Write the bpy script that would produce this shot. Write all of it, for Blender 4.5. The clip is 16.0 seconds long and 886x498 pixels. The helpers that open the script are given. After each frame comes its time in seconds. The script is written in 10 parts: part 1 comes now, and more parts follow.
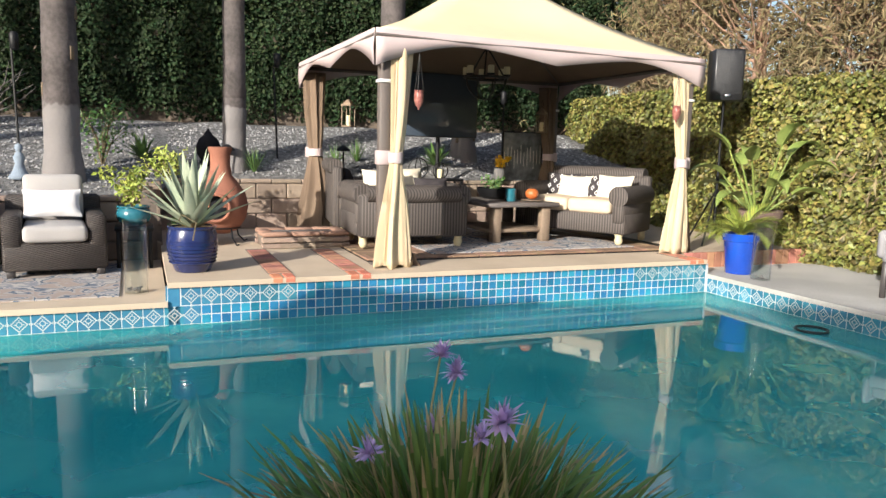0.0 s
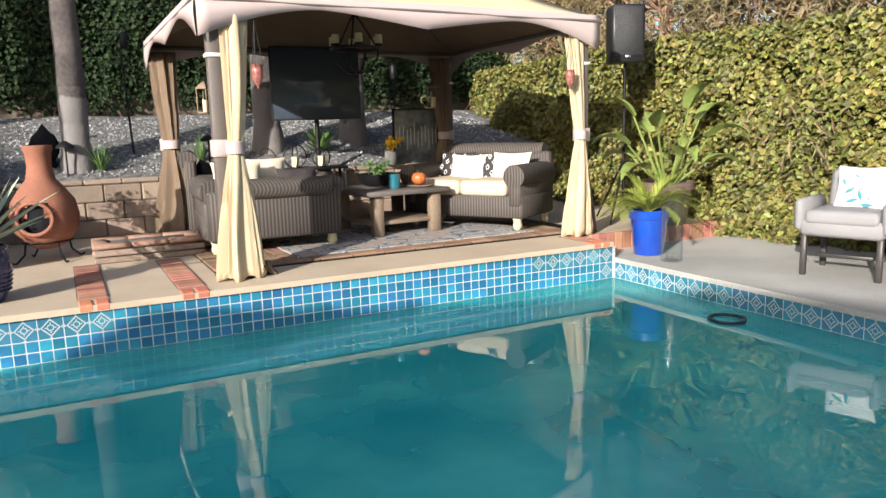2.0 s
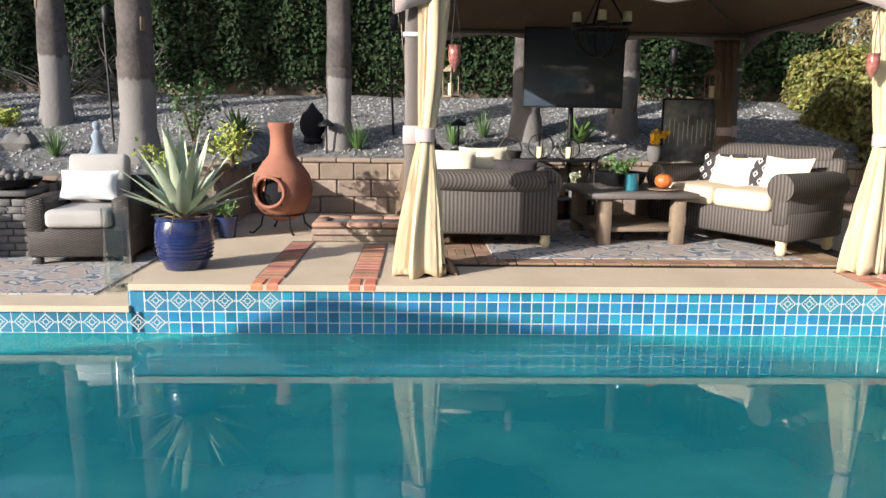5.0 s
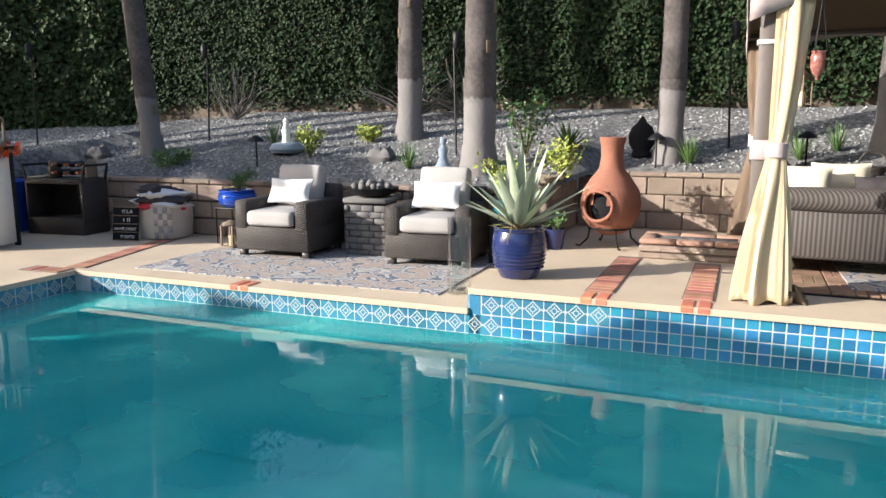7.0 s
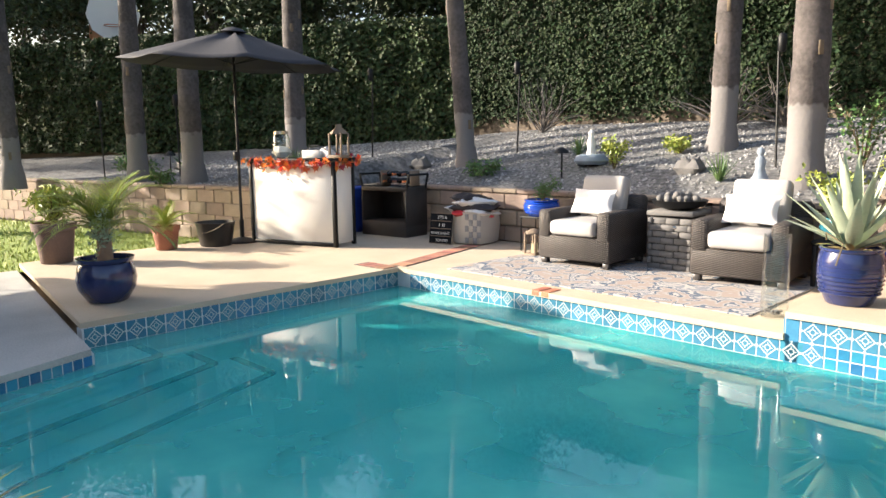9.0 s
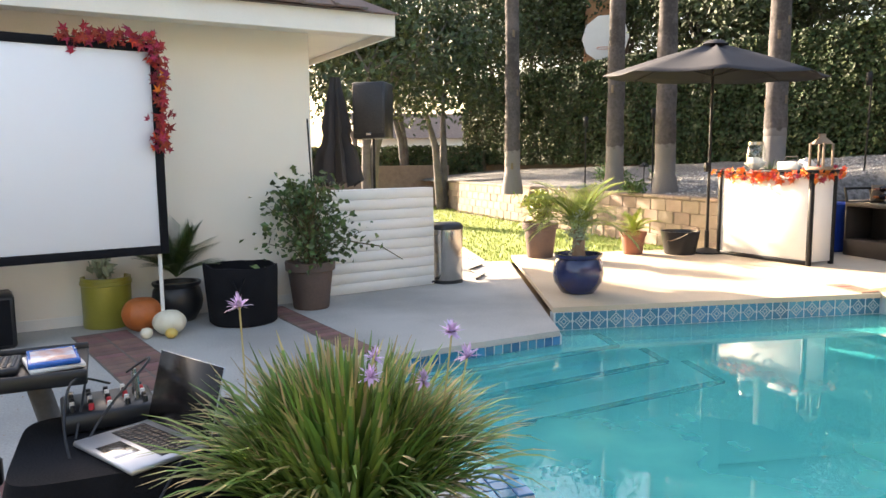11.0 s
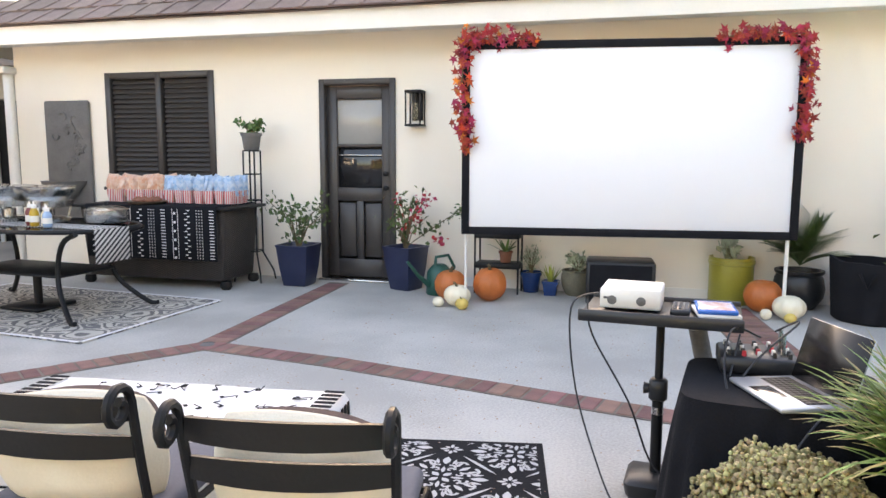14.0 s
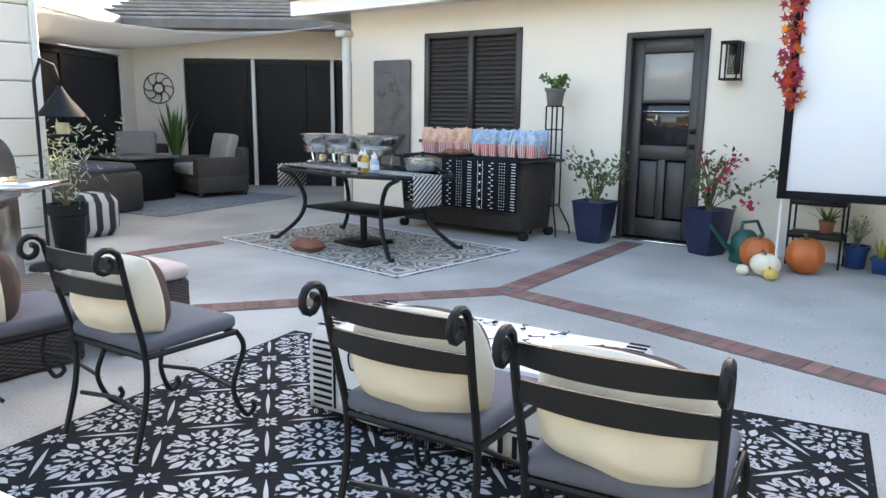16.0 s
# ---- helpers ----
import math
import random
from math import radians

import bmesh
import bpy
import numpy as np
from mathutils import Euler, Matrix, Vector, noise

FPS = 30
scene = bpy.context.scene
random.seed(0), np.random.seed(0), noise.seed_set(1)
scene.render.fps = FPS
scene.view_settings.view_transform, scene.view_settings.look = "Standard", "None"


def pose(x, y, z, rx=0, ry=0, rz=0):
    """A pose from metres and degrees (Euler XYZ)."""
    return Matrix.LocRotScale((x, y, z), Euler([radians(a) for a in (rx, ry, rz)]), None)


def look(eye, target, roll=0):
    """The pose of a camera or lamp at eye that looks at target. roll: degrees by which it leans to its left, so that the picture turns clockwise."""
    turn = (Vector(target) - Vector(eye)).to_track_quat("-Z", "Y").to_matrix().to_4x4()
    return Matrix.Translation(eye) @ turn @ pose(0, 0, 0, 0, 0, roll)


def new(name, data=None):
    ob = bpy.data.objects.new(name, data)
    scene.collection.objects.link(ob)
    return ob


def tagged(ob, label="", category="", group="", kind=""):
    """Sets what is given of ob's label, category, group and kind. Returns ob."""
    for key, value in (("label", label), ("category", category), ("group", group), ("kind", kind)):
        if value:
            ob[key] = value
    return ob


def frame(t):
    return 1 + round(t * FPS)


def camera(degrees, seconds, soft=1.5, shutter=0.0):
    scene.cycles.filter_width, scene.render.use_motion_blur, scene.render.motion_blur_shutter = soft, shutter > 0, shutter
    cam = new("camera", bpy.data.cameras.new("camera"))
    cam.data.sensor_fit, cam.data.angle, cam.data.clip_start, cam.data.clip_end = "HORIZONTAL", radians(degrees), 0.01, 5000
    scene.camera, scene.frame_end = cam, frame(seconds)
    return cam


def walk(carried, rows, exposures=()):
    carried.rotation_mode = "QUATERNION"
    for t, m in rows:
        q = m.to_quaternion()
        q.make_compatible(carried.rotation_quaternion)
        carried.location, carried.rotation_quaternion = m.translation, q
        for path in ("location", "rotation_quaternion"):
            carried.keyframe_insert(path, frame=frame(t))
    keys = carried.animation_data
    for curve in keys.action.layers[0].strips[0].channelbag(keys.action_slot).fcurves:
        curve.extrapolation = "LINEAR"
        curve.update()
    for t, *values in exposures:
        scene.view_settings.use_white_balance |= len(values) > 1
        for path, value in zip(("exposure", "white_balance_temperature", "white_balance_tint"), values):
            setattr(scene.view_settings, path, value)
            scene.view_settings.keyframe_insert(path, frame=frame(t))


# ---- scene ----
cam = camera(62.3, 16.0)
PATH = [
    (0, (-0.056, 0.25, 1.365), (0.697, 2.082, 1.09), 1.5),
    (0.5, (0.141, 0.432, 1.385), (0.954, 2.236, 1.099), 0.5),
    (1, (0.349, 0.648, 1.409), (1.217, 2.425, 1.113), -0.6),
    (1.5, (0.626, 0.788, 1.379), (1.526, 2.547, 1.069), -1.5),
    (2, (0.927, 0.966, 1.372), (1.827, 2.721, 1.043), -1.6),
    (2.5, (1.234, 1.17, 1.375), (2.106, 2.936, 1.032), -1.2),
    (3, (1.569, 1.284, 1.358), (2.38, 3.078, 1.005), -0.4),
    (5.5, (2.102, 1.464, 1.411), (1.936, 3.424, 1.052), 0.5),
    (6, (2.06, 1.453, 1.419), (1.685, 3.385, 1.063), 0.1),
    (6.5, (2.015, 1.449, 1.422), (1.447, 3.335, 1.076), -0.0),
    (7, (1.944, 1.433, 1.424), (1.195, 3.258, 1.09), -0.1),
    (7.5, (1.89, 1.406, 1.427), (0.976, 3.155, 1.105), -0.2),
    (8, (1.847, 1.374, 1.437), (0.784, 3.039, 1.12), -0.3),
    (10.5, (2.124, 1.37, 1.357), (0.244, 2.007, 1.109), -0.9),
    (11, (2.195, 1.287, 1.362), (0.234, 1.597, 1.121), -0.6),
    (11.5, (2.365, 1.206, 1.348), (0.38, 1.206, 1.11), -0.1),
    (12, (2.473, 1.192, 1.353), (0.506, 0.921, 1.11), 0.3),
    (12.5, (2.496, 1.223, 1.36), (0.578, 0.714, 1.116), 0.5),
    (13, (2.533, 1.252, 1.369), (0.689, 0.518, 1.122), 0.6),
    (13.5, (2.57, 1.244, 1.358), (0.832, 0.288, 1.108), 0.5),
    (14, (2.611, 1.206, 1.343), (1.01, 0.036, 1.084), 0.2),
    (14.5, (2.634, 1.192, 1.342), (1.187, -0.161, 1.063), 0.1),
    (15, (2.666, 1.182, 1.33), (1.371, -0.311, 1.026), 0.2),
    (15.5, (2.691, 1.168, 1.315), (1.533, -0.428, 0.979), 0.6),
    (16, (2.714, 1.145, 1.299), (1.679, -0.526, 0.929), 0.7),
]
EXPOSURES = [(0, .80, 6000, 10), (6, .90, 5900, 10), (7, 1.08, 5900, 10), (8, 1.34, 6100, 10), (10.5, 2.25, 7300, 14), (11.5, 2.75, 7700, 17), (12.5, 3.0, 8000, 19), (14, 3.25, 8000, 18), (15, 3.2, 7300, 12), (16, 3.05, 6900, 10)]
walk(cam, [(t, look(eye, target, roll)) for t, eye, target, roll in PATH], EXPOSURES)

# ---- light ----
SUN_AZ, SUN_EL = radians(36.0), radians(18.6)
world = bpy.data.worlds.new("sky")
scene.world = world
world.use_nodes = True
wn = world.node_tree.nodes
sky = wn.new("ShaderNodeTexSky")
sky.sky_type = "NISHITA"
sky.sun_disc = False
sky.sun_elevation = SUN_EL
sky.sun_rotation = math.atan2(-math.cos(SUN_AZ), -math.sin(SUN_AZ))
sky.dust_density, sky.ozone_density = 3.0, 0.6
wn["Background"].inputs[1].default_value = 0.115
world.node_tree.links.new(sky.outputs[0], wn["Background"].inputs[0])
sun_data = bpy.data.lights.new("sun", "SUN")
sun_data.energy, sun_data.angle, sun_data.color = 4.9, radians(0.6), (1.0, 0.91, 0.77)
sun = new("sun", sun_data)
sun.matrix_world = look((-math.cos(SUN_AZ) * 30, -math.sin(SUN_AZ) * 30, 30 * math.tan(SUN_EL)), (0, 0, 0))


# ---- geometry ----
def arc(pts, k=5):
    """A smooth line through the points."""
    P, out = [Vector(p) for p in pts], []
    for a in range(len(P) - 1):
        p0, p1, p2, p3 = P[max(a - 1, 0)], P[a], P[a + 1], P[min(a + 2, len(P) - 1)]
        for i in range(k):
            u = i / k
            out.append(0.5 * ((2 * p1) + (p2 - p0) * u + (2 * p0 - 5 * p1 + 4 * p2 - p3) * u * u + (3 * p1 - p0 - 3 * p2 + p3) * u ** 3))
    return out + [P[-1]]


def V3(x, y, z=0.0):
    return Vector((x, y, z))


class G:
    """Vertices and faces gathered into one mesh."""

    def __init__(self):
        self.v, self.f, self.m = [], [], []

    def add(self, vs, fs, mi=0):
        k = len(self.v)
        self.v += [tuple(p) for p in vs]
        self.f += [tuple(k + i for i in q) for q in fs]
        self.m += [mi] * len(fs)
        return self

    def join(self, other, m=None, mi=None):
        k = len(self.v)
        self.v += [tuple(m @ Vector(p)) if m else p for p in other.v]
        self.f += [tuple(k + i for i in q) for q in other.f]
        self.m += other.m if mi is None else [mi] * len(other.f)
        return self

    def box(self, c, s, rz=0.0, bev=0.008, mi=0, taper=1.0, m=None):
        hx, hy, hz = s[0] / 2, s[1] / 2, s[2] / 2
        b = min(bev, hx * 0.9, hy * 0.9, hz * 0.9)
        vs, idx = [], {}
        for sx in (-1, 1):
            for sy in (-1, 1):
                for sz in (-1, 1):
                    k = taper if sz < 0 else 1.0
                    for a in range(3):
                        p = [sx * (hx - b) * k, sy * (hy - b) * k, sz * (hz - b)]
                        p[a] += (sx, sy, sz)[a] * b
                        idx[(sx, sy, sz, a)] = len(vs)
                        vs.append(p)
        fs = []
        for a in range(3):
            o, w = [(1, 2), (2, 0), (0, 1)][a]
            for sg in (-1, 1):
                q = []
                for so, sw in ((-1, -1), (1, -1), (1, 1), (-1, 1)):
                    key = [0, 0, 0]
                    key[a], key[o], key[w] = sg, so, sw
                    q.append(idx[(*key, a)])
                fs.append(q if sg > 0 else q[::-1])
            for so in (-1, 1):
                for sw in (-1, 1):
                    k1, k2 = [0, 0, 0], [0, 0, 0]
                    k1[a], k1[o], k1[w] = -1, so, sw
                    k2[a], k2[o], k2[w] = 1, so, sw
                    q = [idx[(*k1, o)], idx[(*k2, o)], idx[(*k2, w)], idx[(*k1, w)]]
                    fs.append(q if so * sw < 0 else q[::-1])
        for sx in (-1, 1):
            for sy in (-1, 1):
                for sz in (-1, 1):
                    q = [idx[(sx, sy, sz, a)] for a in range(3)]
                    fs.append(q if sx * sy * sz > 0 else q[::-1])
        mm = Matrix.Translation(c) @ Matrix.Rotation(rz, 4, "Z")
        if m:
            mm = m @ mm
        return self.add([mm @ Vector(p) for p in vs], fs, mi)

    def lathe(self, prof, n=24, c=(0, 0, 0), mi=0, m=None, sq=0.0):
        vs, fs = [], []
        for r, z in prof:
            for i in range(n):
                a = 2 * math.pi * i / n
                ca, sa = math.cos(a), math.sin(a)
                k = 1.0 / max(abs(ca), abs(sa)) if sq else 1.0
                k = 1.0 + sq * (k - 1.0)
                vs.append(Vector((c[0] + r * k * ca, c[1] + r * k * sa, c[2] + z)))
        for j in range(len(prof) - 1):
            for i in range(n):
                a, b = j * n + i, j * n + (i + 1) % n
                fs.append((a, b, b + n, a + n))
        if prof[0][0] > 1e-4:
            fs.append(tuple(range(n))[::-1])
        if prof[-1][0] > 1e-4:
            fs.append(tuple(range((len(prof) - 1) * n, len(prof) * n)))
        return self.add([m @ p for p in vs] if m else vs, fs, mi)

    def tube(self, pts, r, n=8, mi=0):
        pts = [Vector(p) for p in pts]
        rs = r if isinstance(r, (list, tuple)) else [r] * len(pts)
        vs, fs = [], []
        d0 = (pts[1] - pts[0]).normalized()
        up = Vector((0, 0, 1)) if abs(d0.z) < 0.9 else Vector((1, 0, 0))
        side = d0.cross(up).normalized()
        for i, p in enumerate(pts):
            d = (pts[min(i + 1, len(pts) - 1)] - pts[max(i - 1, 0)]).normalized()
            side = (side - d * side.dot(d)).normalized()
            w = d.cross(side)
            for k in range(n):
                a = 2 * math.pi * k / n
                vs.append(p + (side * math.cos(a) + w * math.sin(a)) * rs[i])
        for j in range(len(pts) - 1):
            for i in range(n):
                a, b = j * n + i, j * n + (i + 1) % n
                fs.append((a, b, b + n, a + n))
        fs.append(tuple(range(n))[::-1])
        fs.append(tuple(range((len(pts) - 1) * n, len(pts) * n)))
        return self.add(vs, fs, mi)

    def pillow(self, m, sx, sy, sz, n=10, mi=0, pinch=0.12, wob=0.0, full=4.0):
        """A stuffed cushion: flat in its z, with pinched corners."""
        vs, fs = [], []
        for side in (1, -1):
            for i in range(n + 1):
                for j in range(n + 1):
                    u, v = -1 + 2 * i / n, -1 + 2 * j / n
                    h = ((1 - abs(u) ** full) * (1 - abs(v) ** full)) ** 0.5
                    k = 1 - pinch * (u * u * (1 - v * v) + v * v * (1 - u * u)) * 0.5
                    w = wob * noise.noise(Vector((u * 2, v * 2, side + sx * 9)))
                    vs.append(m @ Vector((u * sx / 2 * k, v * sy / 2 * k, side * (sz / 2 * h + 0.004) + w * h)))
        o = (n + 1) ** 2
        for i in range(n):
            for j in range(n):
                a = i * (n + 1) + j
                fs.append((a, a + n + 1, a + n + 2, a + 1))
                fs.append((o + a, o + a + 1, o + a + n + 2, o + a + n + 1))
        ring = [i * (n + 1) for i in range(n + 1)] + [n * (n + 1) + j for j in range(1, n + 1)]
        ring += [i * (n + 1) + n for i in range(n - 1, -1, -1)] + [j for j in range(n - 1, 0, -1)]
        for a, b in zip(ring, ring[1:] + ring[:1]):
            fs.append((a, b, o + b, o + a))
        return self.add(vs, fs, mi)

    def slab(self, m, sx, sy, sz, r=0.05, crown=0.02, mi=0):
        """A boxed cushion: rounded edges and slightly domed faces."""
        hs = (sx / 2, sy / 2, sz / 2)
        r = min(r, *(h * 0.95 for h in hs))
        ax = []
        for h in hs:
            e = [-h + r * t for t in (0.0, 0.22, 0.55, 1.0)]
            mid = [(-h + r) + 2 * (h - r) * k / 4 for k in (1, 2, 3)]
            ax.append(e + mid + [-t for t in e[::-1]])
        vs, idx, fs = [], {}, []

        def vert(p):
            q = [max(-h + r, min(h - r, c)) for c, h in zip(p, hs)]
            d = Vector([a - b for a, b in zip(p, q)])
            p2 = Vector(q) + d.normalized() * r
            u, v, w = (c / h for c, h in zip(p2, hs))
            p2.z += crown * w * max(0, 1 - u * u) * max(0, 1 - v * v)
            key = tuple(round(c, 5) for c in p2)
            if key not in idx:
                idx[key] = len(vs)
                vs.append(m @ p2)
            return idx[key]

        for a in range(3):
            o, w = [(1, 2), (2, 0), (0, 1)][a]
            for sg in (-1, 1):
                grid = []
                for i in ax[o]:
                    row = []
                    for j in ax[w]:
                        p = [0, 0, 0]
                        p[a], p[o], p[w] = sg * hs[a], i, j
                        row.append(vert(p))
                    grid.append(row)
                for i in range(len(ax[o]) - 1):
                    for j in range(len(ax[w]) - 1):
                        q = (grid[i][j], grid[i + 1][j], grid[i + 1][j + 1], grid[i][j + 1])
                        if len(set(q)) == 4:
                            fs.append(q if sg > 0 else q[::-1])
        return self.add(vs, fs, mi)

    def prism(self, poly, z0, z1, mi=0):
        n = len(poly)
        vs = [(x, y, z0) for x, y in poly] + [(x, y, z1) for x, y in poly]
        area = sum(poly[i][0] * poly[(i + 1) % n][1] - poly[(i + 1) % n][0] * poly[i][1] for i in range(n))
        fs = [tuple(range(n))[::-1], tuple(range(n, 2 * n))] + [(i, (i + 1) % n, n + (i + 1) % n, n + i) for i in range(n)]
        if area < 0:
            fs = [q[::-1] for q in fs]
        return self.add(vs, fs, mi)

    def poly(self, pts, mi=0):
        return self.add(pts, [tuple(range(len(pts)))], mi)

    def mesh(self, name, mats, smooth=False):
        me = bpy.data.meshes.new(name)
        me.from_pydata(self.v, [], self.f)
        for mt in mats if isinstance(mats, (list, tuple)) else [mats]:
            me.materials.append(mt)
        me.polygons.foreach_set("material_index", self.m)
        if smooth:
            me.polygons.foreach_set("use_smooth", [True] * len(self.f))
        me.update()
        if smooth:
            me.set_sharp_from_angle(angle=radians(48))
        return me


def thing(name, label, category, loc=(0, 0, 0), rz=0.0, group="", kind=""):
    ob = new(name)
    ob.empty_display_size = 0.1
    ob.matrix_basis = pose(*loc, 0, 0, rz)
    return tagged(ob, label, category, group, kind)


def part(name, g, mats, parent, label="", smooth=True):
    ob = new(name, g.mesh(name, mats, smooth))
    ob.parent = parent
    if label:
        tagged(ob, label)
    return ob


def solid(name, g, mats, label="", category="", kind="", smooth=False, group=""):
    """A thing of one mesh."""
    return tagged(new(name, g.mesh(name, mats, smooth)), label, category, group, kind)


def piece(name, me, parent, m):
    ob = new(name, me)
    ob.parent = parent
    ob.matrix_basis = m
    return ob


def leaf_cloud(points, normals, size, rnd, aspect=0.62, tilt=0.7, n6=False):
    """Leaves, two triangles folded along the rib, at points with rough normals."""
    P = np.asarray(points, float)
    n = len(P)
    N = np.asarray(normals, float) + rnd.normal(0, tilt, (n, 3))
    N /= np.linalg.norm(N, axis=1)[:, None] + 1e-9
    A = rnd.normal(0, 1, (n, 3))
    A -= N * (A * N).sum(1)[:, None]
    A /= np.linalg.norm(A, axis=1)[:, None] + 1e-9
    B = np.cross(N, A)
    s = size * rnd.uniform(0.6, 1.3, n)[:, None]
    tip, base = P + A * s * 0.5, P - A * s * 0.5
    l = P + B * s * aspect * 0.5 + N * s * 0.12
    r = P - B * s * aspect * 0.5 + N * s * 0.12
    V = np.stack([base, r, tip, l], 1).reshape(-1, 3)
    k = np.arange(n) * 4
    F = np.concatenate([np.stack([k, k + 1, k + 2], 1), np.stack([k, k + 2, k + 3], 1)])
    g = G()
    g.v, g.f = V.tolist(), F.tolist()
    g.m = [0] * len(g.f)
    return g


def strap_leaf(g, base, direction, length, width, droop, rnd, mi=0, seg=6, fold=0.25, blunt=2.2, tip=None):
    """A long arching leaf."""
    d = Vector(direction).normalized()
    side = d.cross(Vector((0, 0, 1)))
    side = side.normalized() if side.length > 1e-3 else Vector((1, 0, 0))
    p, vs = Vector(base), []
    for i in range(seg + 1):
        t = i / seg
        w = width * (1 - t ** blunt) * (0.55 + 0.45 * min(1, t * 4)) * 0.5 + 0.0006
        nrm = side.cross(d).normalized()
        vs += [p - side * w + nrm * w * fold, p.copy(), p + side * w + nrm * w * fold]
        p = p + d * (length / seg)
        d = (d + Vector((0, 0, -droop / seg * (0.4 + 1.2 * t)))).normalized()
    fs = []
    for i in range(seg):
        a = i * 3
        fs += [(a, a + 1, a + 4, a + 3), (a + 1, a + 2, a + 5, a + 4)]
    g.add(vs, fs, mi)
    if tip is not None:
        g.m[-2:] = [tip, tip]
    return g


# ---- materials ----
def mat(name, col, rough=0.6, col2=None, scale=6.0, fine=60.0, bump=0.15, metal=0.0, amount=0.5, coat=0.0, rand=0.0, island=0.0, trans=0.0, spec=0.5):
    m = bpy.data.materials.new(name)
    m.use_nodes = True
    nt = m.node_tree
    nd, lk = nt.nodes, nt.links
    b = nd["Principled BSDF"]
    b.inputs["Roughness"].default_value = rough
    b.inputs["Metallic"].default_value = metal
    b.inputs["Coat Weight"].default_value = coat
    b.inputs["Specular IOR Level"].default_value = spec
    if trans:
        b.inputs["Transmission Weight"].default_value = trans
    tc = nd.new("ShaderNodeTexCoord")
    n1, n2 = nd.new("ShaderNodeTexNoise"), nd.new("ShaderNodeTexNoise")
    n1.inputs["Scale"].default_value, n2.inputs["Scale"].default_value = scale, fine
    n1.inputs["Detail"].default_value, n2.inputs["Detail"].default_value = 5, 4
    lk.new(tc.outputs["Object"], n1.inputs["Vector"])
    lk.new(tc.outputs["Object"], n2.inputs["Vector"])
    c2 = col2 or tuple(c * 0.62 for c in col)
    add = nd.new("ShaderNodeMath")
    add.operation = "MULTIPLY_ADD"
    lk.new(n2.outputs[0], add.inputs[0])
    add.inputs[1].default_value = 0.5
    lk.new(n1.outputs[0], add.inputs[2])
    mr = nd.new("ShaderNodeMapRange")
    mr.inputs[1].default_value, mr.inputs[2].default_value = 0.45, 1.05
    mr.inputs[3].default_value, mr.inputs[4].default_value = 0.5 - amount, 0.5 + amount
    lk.new(add.outputs[0], mr.inputs[0])
    mix = nd.new("ShaderNodeMix")
    mix.data_type = "RGBA"
    mix.inputs[6].default_value, mix.inputs[7].default_value = (*c2, 1), (*col, 1)
    lk.new(mr.outputs[0], mix.inputs[0])
    out = mix.outputs[2]
    if rand or island:
        hsv = nd.new("ShaderNodeHueSaturation")
        src = nd.new("ShaderNodeObjectInfo").outputs["Random"] if rand else nd.new("ShaderNodeNewGeometry").outputs["Random Per Island"]
        k = rand or island
        r2 = nd.new("ShaderNodeMapRange")
        r2.inputs[3].default_value, r2.inputs[4].default_value = 1 - k, 1 + k
        lk.new(src, r2.inputs[0])
        lk.new(r2.outputs[0], hsv.inputs["Value"])
        r3 = nd.new("ShaderNodeMapRange")
        r3.inputs[3].default_value, r3.inputs[4].default_value = 0.5 - k * 0.07, 0.5 + k * 0.07
        w = nd.new("ShaderNodeMath")
        w.operation = "FRACT"
        w2 = nd.new("ShaderNodeMath")
        w2.operation = "MULTIPLY"
        w2.inputs[1].default_value = 7.3
        lk.new(src, w2.inputs[0])
        lk.new(w2.outputs[0], w.inputs[0])
        lk.new(w.outputs[0], r3.inputs[0])
        lk.new(r3.outputs[0], hsv.inputs["Hue"])
        lk.new(out, hsv.inputs["Color"])
        out = hsv.outputs[0]
    lk.new(out, b.inputs["Base Color"])
    if bump:
        bp = nd.new("ShaderNodeBump")
        bp.inputs["Strength"].default_value = bump
        bp.inputs["Distance"].default_value = 0.02
        lk.new(add.outputs[0], bp.inputs["Height"])
        lk.new(bp.outputs[0], b.inputs["Normal"])
    return m


